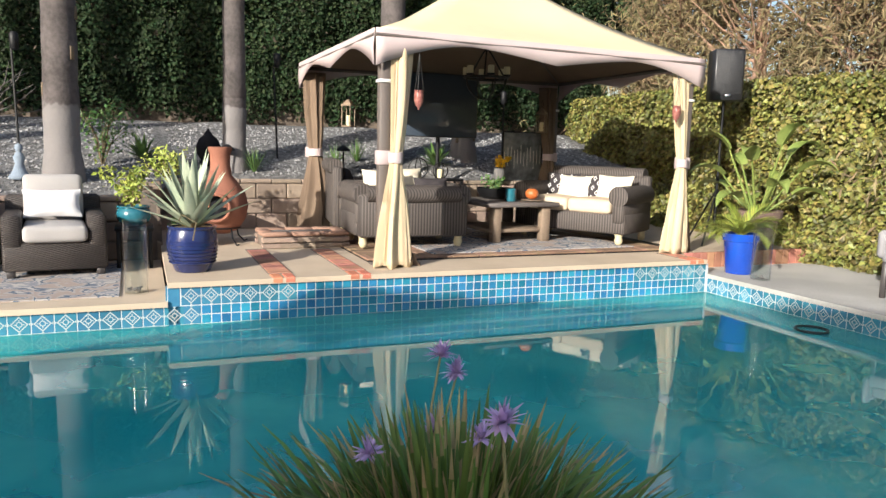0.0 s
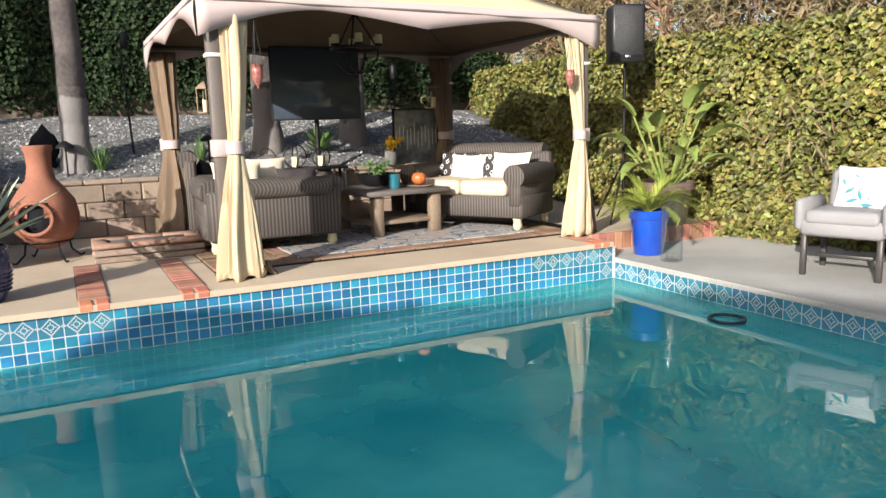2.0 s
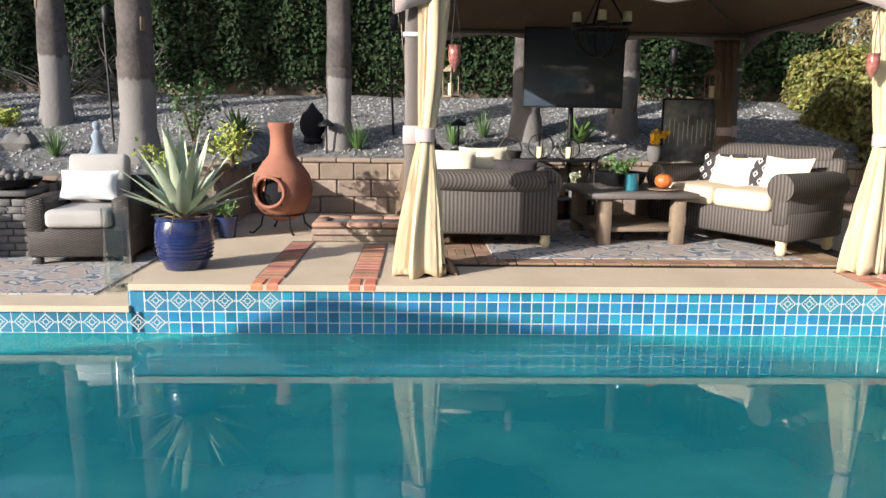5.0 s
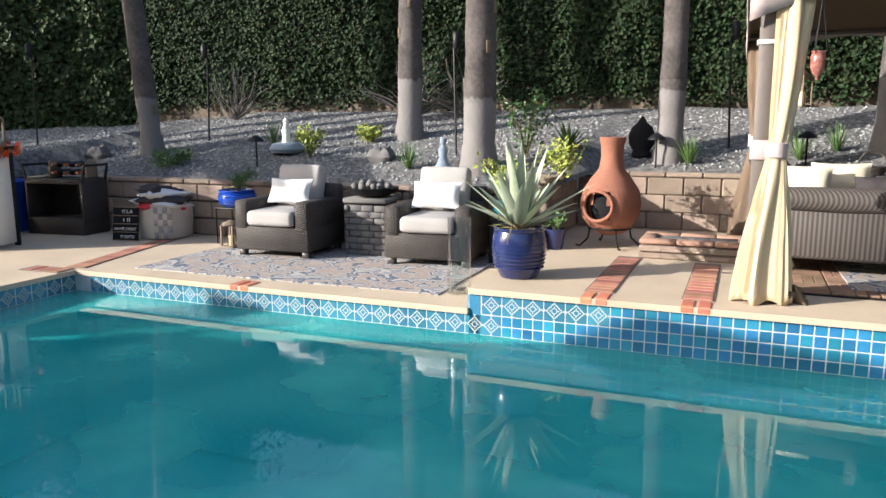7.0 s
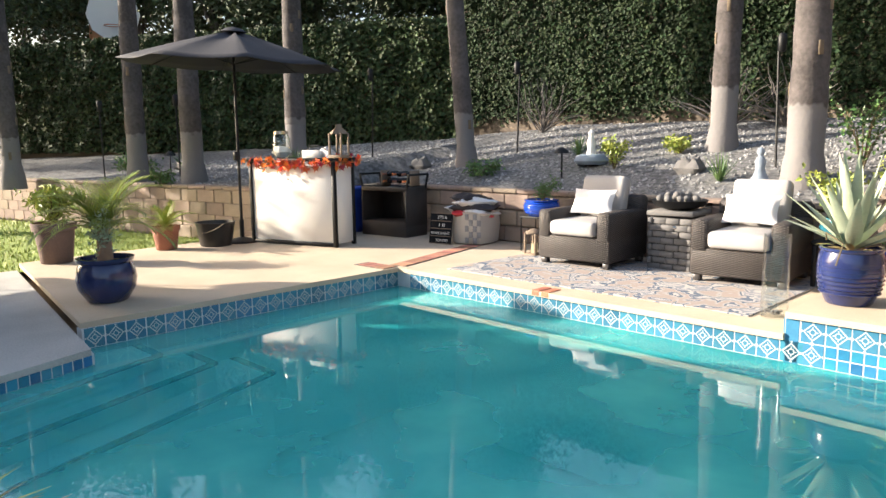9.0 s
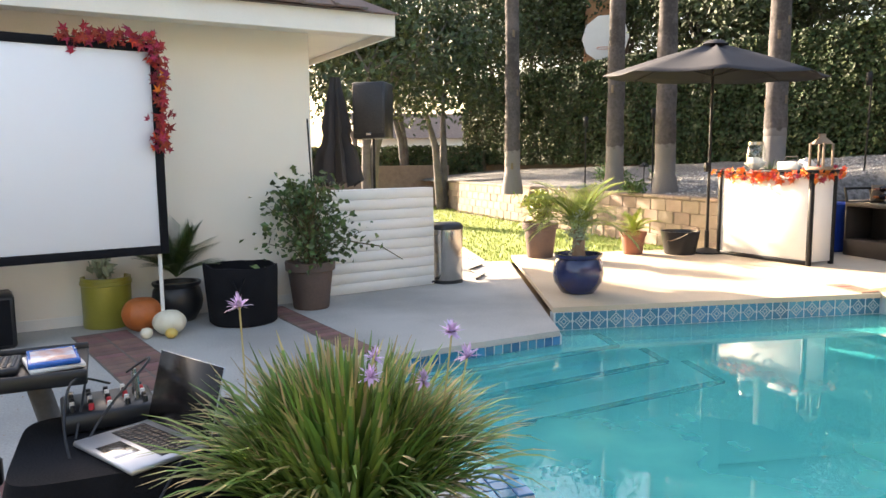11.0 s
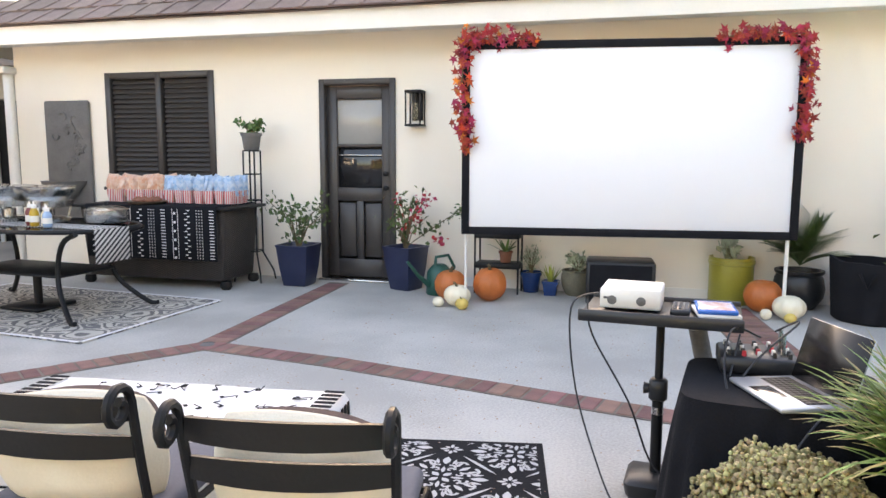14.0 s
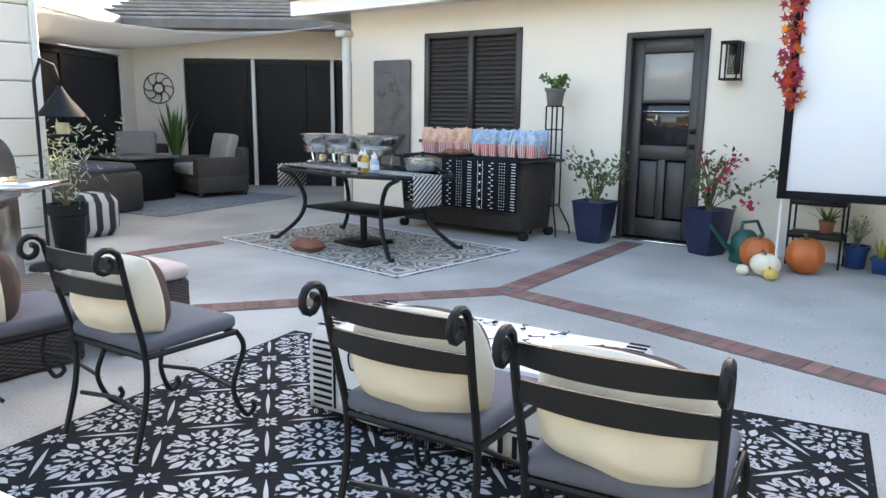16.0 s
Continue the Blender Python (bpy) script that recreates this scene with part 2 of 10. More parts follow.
def weave(name, col, dark, sx, sz, rough=0.55):
    """Woven strands: crossed waves in relief and colour."""
    m = mat(name, col, rough, dark, 8, 90, 0, amount=0.3)
    nt = m.node_tree
    nd, lk = nt.nodes, nt.links
    b = nd["Principled BSDF"]
    tc = nd.new("ShaderNodeTexCoord")
    outs = []
    for sc, ph in (((sx, sx, 0), 0), ((0, 0, sz), 0)):
        mp = nd.new("ShaderNodeVectorMath")
        mp.operation = "DOT_PRODUCT"
        mp.inputs[1].default_value = sc
        lk.new(tc.outputs["Object"], mp.inputs[0])
        s = nd.new("ShaderNodeMath")
        s.operation = "SINE"
        lk.new(mp.outputs["Value"], s.inputs[0])
        outs.append(s)
    mul = nd.new("ShaderNodeMath")
    mul.operation = "MULTIPLY"
    lk.new(outs[0].outputs[0], mul.inputs[0])
    lk.new(outs[1].outputs[0], mul.inputs[1])
    ab = nd.new("ShaderNodeMapRange")
    ab.inputs[1].default_value, ab.inputs[2].default_value = -0.6, 0.6
    lk.new(mul.outputs[0], ab.inputs[0])
    old = b.inputs["Base Color"].links[0].from_socket
    mx = nd.new("ShaderNodeMix")
    mx.data_type = "RGBA"
    mx.inputs[6].default_value = (*dark, 1)
    lk.new(ab.outputs[0], mx.inputs[0])
    lk.new(old, mx.inputs[7])
    lk.new(mx.outputs[2], b.inputs["Base Color"])
    bp = nd.new("ShaderNodeBump")
    bp.inputs["Strength"].default_value, bp.inputs["Distance"].default_value = 0.8, 0.01
    lk.new(ab.outputs[0], bp.inputs["Height"])
    lk.new(bp.outputs[0], b.inputs["Normal"])
    return m


def stripes(name, c1, c2, axis, freq, rough=0.7, sharp=8.0, bump=0.3):
    m = mat(name, c1, rough, None, 8, 80, 0, amount=0.2)
    nt = m.node_tree
    nd, lk = nt.nodes, nt.links
    b = nd["Principled BSDF"]
    tc = nd.new("ShaderNodeTexCoord")
    dp = nd.new("ShaderNodeVectorMath")
    dp.operation = "DOT_PRODUCT"
    dp.inputs[1].default_value = tuple(a * freq * 2 * math.pi for a in axis)
    lk.new(tc.outputs["Object"], dp.inputs[0])
    s = nd.new("ShaderNodeMath")
    s.operation = "SINE"
    lk.new(dp.outputs["Value"], s.inputs[0])
    r = nd.new("ShaderNodeMapRange")
    r.inputs[1].default_value, r.inputs[2].default_value = -1 / sharp, 1 / sharp
    lk.new(s.outputs[0], r.inputs[0])
    mx = nd.new("ShaderNodeMix")
    mx.data_type = "RGBA"
    mx.inputs[7].default_value = (*c2, 1)
    old = b.inputs["Base Color"].links[0].from_socket
    lk.new(old, mx.inputs[6])
    lk.new(r.outputs[0], mx.inputs[0])
    lk.new(mx.outputs[2], b.inputs["Base Color"])
    if bump:
        bp = nd.new("ShaderNodeBump")
        bp.inputs["Strength"].default_value, bp.inputs["Distance"].default_value = bump, 0.008
        lk.new(s.outputs[0], bp.inputs["Height"])
        lk.new(bp.outputs[0], b.inputs["Normal"])
    return m


def rug_mat(name, cols, scale, bands=6.0, rough=0.95, loose=0.35, warped=0.22):
    """A faded woven rug: rings and veins of wool colours."""
    m = bpy.data.materials.new(name)
    m.use_nodes = True
    nd, lk = m.node_tree.nodes, m.node_tree.links
    b = nd["Principled BSDF"]
    b.inputs["Roughness"].default_value = rough
    b.inputs["Specular IOR Level"].default_value = 0.15
    tc = nd.new("ShaderNodeTexCoord")
    ns = nd.new("ShaderNodeTexNoise")
    ns.inputs["Scale"].default_value = scale * 1.2
    lk.new(tc.outputs["Object"], ns.inputs["Vector"])
    warp = nd.new("ShaderNodeVectorMath")
    warp.operation = "MULTIPLY_ADD"
    lk.new(ns.outputs["Color"], warp.inputs[0])
    warp.inputs[1].default_value = (warped, warped, 0)
    lk.new(tc.outputs["Object"], warp.inputs[2])
    vo = nd.new("ShaderNodeTexVoronoi")
    vo.inputs["Scale"].default_value = scale
    vo.inputs["Randomness"].default_value = loose
    lk.new(warp.outputs[0], vo.inputs["Vector"])
    si = nd.new("ShaderNodeMath")
    si.operation = "MULTIPLY_ADD"
    lk.new(vo.outputs["Distance"], si.inputs[0])
    si.inputs[1].default_value = bands
    lk.new(ns.outputs[0], si.inputs[2])
    fr = nd.new("ShaderNodeMath")
    fr.operation = "PINGPONG"
    fr.inputs[1].default_value = 2.0
    lk.new(si.outputs[0], fr.inputs[0])
    half = nd.new("ShaderNodeMath")
    half.operation = "MULTIPLY"
    half.inputs[1].default_value = 0.5
    lk.new(fr.outputs[0], half.inputs[0])
    rp = nd.new("ShaderNodeValToRGB")
    rp.color_ramp.interpolation = "CONSTANT"
    els = rp.color_ramp.elements
    while len(els) < len(cols):
        els.new(0.5)
    for i, c in enumerate(cols):
        els[i].position = i / len(cols)
        els[i].color = (*c, 1)
    lk.new(half.outputs[0], rp.inputs[0])
    n3 = nd.new("ShaderNodeTexNoise")
    n3.inputs["Scale"].default_value = 45
    lk.new(tc.outputs["Object"], n3.inputs["Vector"])
    mx = nd.new("ShaderNodeMix")
    mx.data_type = "RGBA"
    mx.inputs[7].default_value = (*cols[0], 1)
    mr = nd.new("ShaderNodeMapRange")
    mr.inputs[1].default_value, mr.inputs[2].default_value = 0.35, 0.75
    mr.inputs[4].default_value = 0.22
    lk.new(n3.outputs[0], mr.inputs[0])
    lk.new(mr.outputs[0], mx.inputs[0])
    lk.new(rp.outputs[0], mx.inputs[6])
    lk.new(mx.outputs[2], b.inputs["Base Color"])
    bp = nd.new("ShaderNodeBump")
    bp.inputs["Strength"].default_value, bp.inputs["Distance"].default_value = 0.4, 0.006
    lk.new(n3.outputs[0], bp.inputs["Height"])
    lk.new(bp.outputs[0], b.inputs["Normal"])
    return m


def water_mat():
    m = bpy.data.materials.new("pool water")
    m.use_nodes = True
    nd, lk = m.node_tree.nodes, m.node_tree.links
    nd.remove(nd["Principled BSDF"])
    tr, gl, fr, mx = nd.new("ShaderNodeBsdfTransparent"), nd.new("ShaderNodeBsdfGlossy"), nd.new("ShaderNodeFresnel"), nd.new("ShaderNodeMixShader")
    tr.inputs[0].default_value = (0.69, 0.98, 0.98, 1)
    gl.inputs["Roughness"].default_value = 0.004
    fr.inputs[0].default_value = 1.62
    tc, n1, n2 = nd.new("ShaderNodeTexCoord"), nd.new("ShaderNodeTexNoise"), nd.new("ShaderNodeTexNoise")
    n1.inputs["Scale"].default_value, n2.inputs["Scale"].default_value = 0.9, 5.0
    ad = nd.new("ShaderNodeMath")
    ad.operation = "MULTIPLY_ADD"
    ad.inputs[1].default_value = 0.12
    lk.new(tc.outputs["Object"], n1.inputs["Vector"])
    lk.new(tc.outputs["Object"], n2.inputs["Vector"])
    lk.new(n2.outputs[0], ad.inputs[0])
    lk.new(n1.outputs[0], ad.inputs[2])
    bp = nd.new("ShaderNodeBump")
    bp.inputs["Strength"].default_value, bp.inputs["Distance"].default_value = 0.018, 0.014
    lk.new(ad.outputs[0], bp.inputs["Height"])
    lk.new(bp.outputs[0], gl.inputs["Normal"])
    lk.new(bp.outputs[0], fr.inputs["Normal"])
    lk.new(fr.outputs[0], mx.inputs[0])
    df, m2 = nd.new("ShaderNodeBsdfDiffuse"), nd.new("ShaderNodeMixShader")
    cl, hue = nd.new("ShaderNodeTexNoise"), nd.new("ShaderNodeMix")
    cl.inputs["Scale"].default_value, cl.inputs["Detail"].default_value = 1.3, 6.0
    lk.new(tc.outputs["Object"], cl.inputs["Vector"])
    hue.data_type = "RGBA"
    hue.inputs[6].default_value, hue.inputs[7].default_value = (0.03, 0.60, 0.62, 1), (0.16, 0.98, 0.88, 1)
    sp = nd.new("ShaderNodeMapRange")
    sp.inputs[1].default_value, sp.inputs[2].default_value = 0.34, 0.68
    lk.new(cl.outputs[0], sp.inputs[0])
    lk.new(sp.outputs[0], hue.inputs[0])
    lk.new(hue.outputs[2], df.inputs[0])
    m2.inputs[0].default_value = 0.42
    lk.new(tr.outputs[0], m2.inputs[1])
    lk.new(df.outputs[0], m2.inputs[2])
    lk.new(m2.outputs[0], mx.inputs[1])
    lk.new(gl.outputs[0], mx.inputs[2])
    lk.new(mx.outputs[0], nd["Material Output"].inputs[0])
    return m


def glass_mat(name, tint=(0.95, 0.97, 0.97)):
    m = bpy.data.materials.new(name)
    m.use_nodes = True
    nd, lk = m.node_tree.nodes, m.node_tree.links
    nd.remove(nd["Principled BSDF"])
    tr, gl, fr, mx = nd.new("ShaderNodeBsdfTransparent"), nd.new("ShaderNodeBsdfGlossy"), nd.new("ShaderNodeLayerWeight"), nd.new("ShaderNodeMixShader")
    tr.inputs[0].default_value = (*tint, 1)
    gl.inputs["Roughness"].default_value = 0.03
    k = nd.new("ShaderNodeMapRange")
    k.inputs[3].default_value, k.inputs[4].default_value = 0.05, 0.55
    pw = nd.new("ShaderNodeMath")
    pw.operation = "POWER"
    pw.inputs[1].default_value = 2.5
    lk.new(fr.outputs["Facing"], pw.inputs[0])
    lk.new(pw.outputs[0], k.inputs[0])
    lk.new(k.outputs[0], mx.inputs[0])
    lk.new(tr.outputs[0], mx.inputs[1])
    lk.new(gl.outputs[0], mx.inputs[2])
    lk.new(mx.outputs[0], nd["Material Output"].inputs[0])
    return m


CREAM = mat("sandy concrete", (0.57, 0.46, 0.34), 0.85, (0.47, 0.375, 0.27), 1.6, 90, 0.25, amount=0.8)
CONC = mat("grey concrete", (0.485, 0.465, 0.43), 0.85, (0.345, 0.33, 0.305), 0.8, 75, 0.35, amount=1.3)
PLASTER = mat("pool plaster", (0.70, 0.96, 0.93), 0.7, (0.56, 0.91, 0.88), 0.8, 20, 0.1)
GROUT = mat("white grout", (0.62, 0.65, 0.66), 0.8, None, 10, 90, 0.1, amount=0.2)
TILE = mat("blue glazed tile", (0.04, 0.23, 0.38), 0.12, (0.028, 0.16, 0.29), 5, 30, 0.02, rand=0.3, coat=0.4)
TILE_D = mat("teal glazed tile", (0.06, 0.22, 0.32), 0.12, (0.04, 0.15, 0.24), 5, 30, 0.02, rand=0.2, coat=0.4)
TILE_W = mat("white glaze", (0.52, 0.57, 0.57), 0.2, None, 12, 60, 0.02, amount=0.2)
BRICK = mat("red paving brick", (0.44, 0.20, 0.13), 0.9, (0.32, 0.15, 0.10), 9, 80, 0.3, rand=0.28)
BRICK_P = mat("weathered brick", (0.26, 0.13, 0.105), 0.9, (0.17, 0.09, 0.08), 9, 80, 0.3, rand=0.25)
BLOCK = mat("tan wall block", (0.31, 0.235, 0.18), 0.92, (0.22, 0.165, 0.13), 7, 60, 0.5, rand=0.2)
MORTAR = mat("mortar", (0.20, 0.16, 0.13), 0.95, None, 8, 60, 0.3)
GRAVEL = mat("grey gravel", (0.21, 0.205, 0.20), 0.9, (0.07, 0.067, 0.064), 14, 70, 0.9, amount=0.9)
STONE = mat("gravel stones", (0.30, 0.295, 0.295), 0.9, (0.20, 0.195, 0.19), 12, 70, 0.2, island=0.45)
GRASS_G = mat("lawn", (0.30, 0.36, 0.07), 0.9, (0.20, 0.27, 0.05), 4, 60, 0.6)
EARTH = mat("dry earth", (0.20, 0.15, 0.10), 0.95, (0.12, 0.09, 0.06), 3, 40, 0.5)
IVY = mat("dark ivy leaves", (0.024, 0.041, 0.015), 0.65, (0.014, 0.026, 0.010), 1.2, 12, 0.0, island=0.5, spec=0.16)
# Lighter green than IVY: sun on the left hedge is put into the colour.
IVY_M = mat("sunlit clipped hedge leaves", (0.05, 0.075, 0.024), 0.6, (0.026, 0.042, 0.014), 1.2, 12, 0.0, island=0.5, spec=0.25)
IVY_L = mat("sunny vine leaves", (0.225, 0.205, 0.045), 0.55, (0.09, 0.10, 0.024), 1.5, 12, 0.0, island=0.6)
CEDAR = mat("conifer sprays", (0.27, 0.20, 0.11), 0.8, (0.13, 0.12, 0.055), 1.0, 12, 0.0, island=0.4)
TREE_L = mat("tree leaves", (0.05, 0.075, 0.02), 0.6, (0.028, 0.045, 0.014), 0.8, 12, 0.0, island=0.45)
BARK = mat("palm bark", (0.18, 0.16, 0.15), 0.95, (0.08, 0.07, 0.066), 4, 30, 0.7)
PALM_B = mat("palm bark, pale at the foot", (0.11, 0.094, 0.09), 0.95, (0.045, 0.038, 0.036), 2.5, 22, 0.6, amount=0.9)


def pale_foot(m, height, col):
    """Paler lower trunk: a second colour that ends in a ragged line at one height."""
    nd, lk = m.node_tree.nodes, m.node_tree.links
    b = nd["Principled BSDF"]
    tc, sep, ns = nd.new("ShaderNodeTexCoord"), nd.new("ShaderNodeSeparateXYZ"), nd.new("ShaderNodeTexNoise")
    lk.new(tc.outputs["Object"], sep.inputs[0])
    lk.new(tc.outputs["Object"], ns.inputs["Vector"])
    ns.inputs["Scale"].default_value = 5.0
    ad, mr, mx = nd.new("ShaderNodeMath"), nd.new("ShaderNodeMapRange"), nd.new("ShaderNodeMix")
    ad.operation = "MULTIPLY_ADD"
    ad.inputs[1].default_value = -0.5
    lk.new(ns.outputs[0], ad.inputs[0])
    lk.new(sep.outputs["Z"], ad.inputs[2])
    mr.inputs[1].default_value, mr.inputs[2].default_value = height - 0.27, height - 0.22
    mr.inputs[3].default_value, mr.inputs[4].default_value = 0.75, 0.0
    lk.new(ad.outputs[0], mr.inputs[0])
    mx.data_type = "RGBA"
    mx.inputs[7].default_value = (*col, 1)
    lk.new(b.inputs["Base Color"].links[0].from_socket, mx.inputs[6])
    lk.new(mr.outputs[0], mx.inputs[0])
    lk.new(mx.outputs[2], b.inputs["Base Color"])


pale_foot(PALM_B, 0.8, (0.22, 0.205, 0.20))
BARK_B = mat("reddish bark", (0.42, 0.27, 0.19), 0.95, (0.24, 0.15, 0.10), 4, 30, 0.7)
STUCCO = mat("cream stucco", (0.85, 0.78, 0.68), 0.9, (0.80, 0.73, 0.63), 1.2, 120, 0.25)
WHITE = mat("white paint", (0.80, 0.77, 0.72), 0.55, (0.74, 0.71, 0.66), 3, 60, 0.05)
ROOF = mat("brown roof tile", (0.20, 0.14, 0.12), 0.85, (0.13, 0.09, 0.08), 5, 50, 0.3, rand=0.25)
ROOF_G = mat("grey roof tile", (0.30, 0.28, 0.27), 0.85, (0.17, 0.155, 0.15), 5, 50, 0.3)
DOORM = mat("dark brown paint", (0.055, 0.048, 0.045), 0.45, (0.04, 0.035, 0.034), 5, 60, 0.05)
BLACK = mat("black metal", (0.010, 0.010, 0.011), 0.5, (0.007, 0.007, 0.008), 8, 80, 0.1, spec=0.28)
PLASTIC = mat("black plastic", (0.02, 0.02, 0.022), 0.4, (0.014, 0.014, 0.016), 8, 120, 0.05)
CLOTH_B = mat("black cloth", (0.014, 0.014, 0.017), 0.95, (0.008, 0.008, 0.01), 5, 120, 0.3, spec=0.2)
WICKER = weave("dark wicker", (0.092, 0.07, 0.06), (0.02, 0.016, 0.014), 105, 300)
WICKER_S = stripes("ribbed rattan", (0.045, 0.036, 0.032), (0.105, 0.088, 0.078), (1, 1, 0), 30, 0.75, 1.2, 0.12)
LINEN = mat("grey linen", (0.42, 0.395, 0.38), 0.95, (0.36, 0.34, 0.325), 4, 140, 0.15, spec=0.2)
WHITE_F = mat("white fabric", (0.78, 0.76, 0.75), 0.95, (0.70, 0.68, 0.68), 4, 140, 0.15, spec=0.2)
CREAM_F = mat("cream fabric", (0.76, 0.68, 0.54), 0.95, (0.68, 0.60, 0.46), 3, 140, 0.15, spec=0.2)
BEIGE_F = mat("beige seat fabric", (0.60, 0.49, 0.36), 0.95, (0.52, 0.42, 0.31), 3, 140, 0.15, spec=0.2)
DARK_F = mat("dark grey fabric", (0.06, 0.052, 0.055), 0.95, (0.04, 0.035, 0.037), 4, 140, 0.15, spec=0.2)
GREY_F = mat("slate grey cushion", (0.13, 0.135, 0.16), 0.9, (0.10, 0.10, 0.12), 4, 140, 0.1, spec=0.2)
CANVAS = mat("sand canvas", (0.66, 0.545, 0.36), 0.9, (0.60, 0.49, 0.32), 2, 160, 0.08, spec=0.2)
VALANCE = mat("mauve beige canvas", (0.52, 0.42, 0.41), 0.9, (0.46, 0.37, 0.36), 2, 160, 0.08, spec=0.2)
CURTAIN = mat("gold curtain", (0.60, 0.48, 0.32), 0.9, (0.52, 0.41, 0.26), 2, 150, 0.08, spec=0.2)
# Darker copy of the curtain cloth: shade at the posts put into its colour.
CURTAIN_D = mat("shaded curtain taupe", (0.20, 0.145, 0.10), 0.9, (0.15, 0.105, 0.075), 2, 150, 0.08, spec=0.2)
TAUPE = mat("taupe steel", (0.14, 0.115, 0.10), 0.6, (0.11, 0.09, 0.08), 5, 60, 0.05)
WOOD = mat("weathered wood", (0.27, 0.20, 0.14), 0.8, (0.16, 0.115, 0.08), 3, 40, 0.3)
WOOD_G = mat("grey tabletop wood", (0.15, 0.13, 0.12), 0.55, (0.10, 0.085, 0.08), 3, 40, 0.2)
DECKW = mat("wood deck tile", (0.30, 0.19, 0.12), 0.8, (0.20, 0.125, 0.08), 4, 40, 0.3, rand=0.25)
TERRA = mat("terracotta", (0.31, 0.125, 0.075), 0.85, (0.21, 0.085, 0.055), 4, 50, 0.2)
TERRA_D = mat("dark clay", (0.16, 0.105, 0.085), 0.85, (0.10, 0.07, 0.06), 4, 50, 0.2)
BLUE = mat("navy glazed ceramic", (0.019, 0.030, 0.115), 0.2, (0.014, 0.021, 0.08), 4, 40, 0.05, coat=0.5)
NAVY = mat("matt navy planter", (0.016, 0.024, 0.070), 0.4, (0.011, 0.016, 0.05), 4, 40, 0.05, coat=0.2)
SMALT = mat("mid blue glaze", (0.013, 0.05, 0.19), 0.25, (0.009, 0.035, 0.13), 4, 40, 0.03, coat=0.4)
COBALT = mat("cobalt glazed ceramic", (0.012, 0.07, 0.46), 0.16, (0.01, 0.05, 0.34), 4, 40, 0.03, coat=0.6)
TEAL = mat("teal glazed ceramic", (0.03, 0.16, 0.20), 0.2, (0.02, 0.11, 0.15), 4, 40, 0.03, coat=0.5)
OLIVE = mat("olive glazed pot", (0.34, 0.30, 0.045), 0.35, (0.27, 0.24, 0.035), 4, 40, 0.05, coat=0.3)
AGAVE = mat("grey-green agave", (0.47, 0.50, 0.36), 0.6, (0.30, 0.36, 0.25), 4, 30, 0.05, island=0.2)
LEAF = mat("green leaves", (0.10, 0.19, 0.045), 0.5, (0.06, 0.12, 0.03), 3, 30, 0.0, island=0.35)
LEAF_D = mat("olive green leaves", (0.085, 0.13, 0.035), 0.5, (0.05, 0.08, 0.022), 3, 30, 0.0, island=0.45)
LEAF_Y = mat("yellow-green leaves", (0.32, 0.36, 0.06), 0.55, (0.22, 0.27, 0.045), 3, 30, 0.0, island=0.35)
BANANA = mat("banana leaf", (0.25, 0.29, 0.075), 0.4, (0.12, 0.18, 0.04), 3, 30, 0.05)
BLADE = mat("strap leaves", (0.20, 0.30, 0.06), 0.5, (0.11, 0.18, 0.035), 5, 30, 0.0, island=0.4)
BLADE_D = mat("dry straw leaves", (0.52, 0.42, 0.21), 0.7, (0.34, 0.25, 0.10), 5, 30, 0.0, island=0.3)
SEDUM = mat("yellow sedum", (0.46, 0.39, 0.19), 0.7, (0.24, 0.20, 0.09), 8, 50, 0.1, island=0.55)
LILAC = mat("lilac petals", (0.74, 0.56, 0.78), 0.6, (0.64, 0.45, 0.70), 8, 50, 0, island=0.2)
PUMPKIN = mat("orange pumpkin skin", (0.56, 0.15, 0.035), 0.5, (0.42, 0.11, 0.025), 4, 30, 0.05)
GOURD = mat("cream pumpkin skin", (0.84, 0.76, 0.60), 0.5, (0.76, 0.67, 0.49), 4, 30, 0.05)
GOURD_Y = mat("yellow gourd skin", (0.72, 0.52, 0.14), 0.5, (0.62, 0.42, 0.10), 4, 30, 0.05)
STEM = mat("dry stem", (0.17, 0.13, 0.07), 0.9, None, 8, 50, 0.2)
STEEL = mat("brushed steel", (0.62, 0.60, 0.58), 0.22, (0.52, 0.50, 0.48), 5, 90, 0.03, metal=1.0)
CHROME = mat("polished steel", (0.80, 0.79, 0.77), 0.24, None, 5, 90, 0.01, metal=1.0, amount=0.1)
SILVER = mat("silver laptop metal", (0.66, 0.67, 0.70), 0.35, None, 5, 90, 0.01, metal=0.6, amount=0.1)
GLASS = glass_mat("clear glass")
GLASS_D = glass_mat("dark table glass", (0.25, 0.27, 0.27))
WATER = water_mat()
SAIL = mat("white sail cloth", (0.85, 0.84, 0.82), 0.9, (0.80, 0.79, 0.77), 3, 140, 0.1, spec=0.2)
thru = SAIL.node_tree.nodes.new("ShaderNodeBsdfTranslucent")
thru.inputs[0].default_value = (0.8, 0.8, 0.8, 1)
half = SAIL.node_tree.nodes.new("ShaderNodeMixShader")
half.inputs[0].default_value = 0.10
SAIL.node_tree.links.new(SAIL.node_tree.nodes["Principled BSDF"].outputs[0], half.inputs[1])
SAIL.node_tree.links.new(thru.outputs[0], half.inputs[2])
SAIL.node_tree.links.new(half.outputs[0], SAIL.node_tree.nodes["Material Output"].inputs[0])
SCREEN = mat("matte white screen", (0.83, 0.83, 0.86), 0.9, (0.81, 0.81, 0.84), 1, 60, 0.0, amount=0.2)
RED_L = mat("red maple leaves", (0.42, 0.03, 0.045), 0.6, (0.28, 0.02, 0.03), 6, 40, 0, island=0.35)
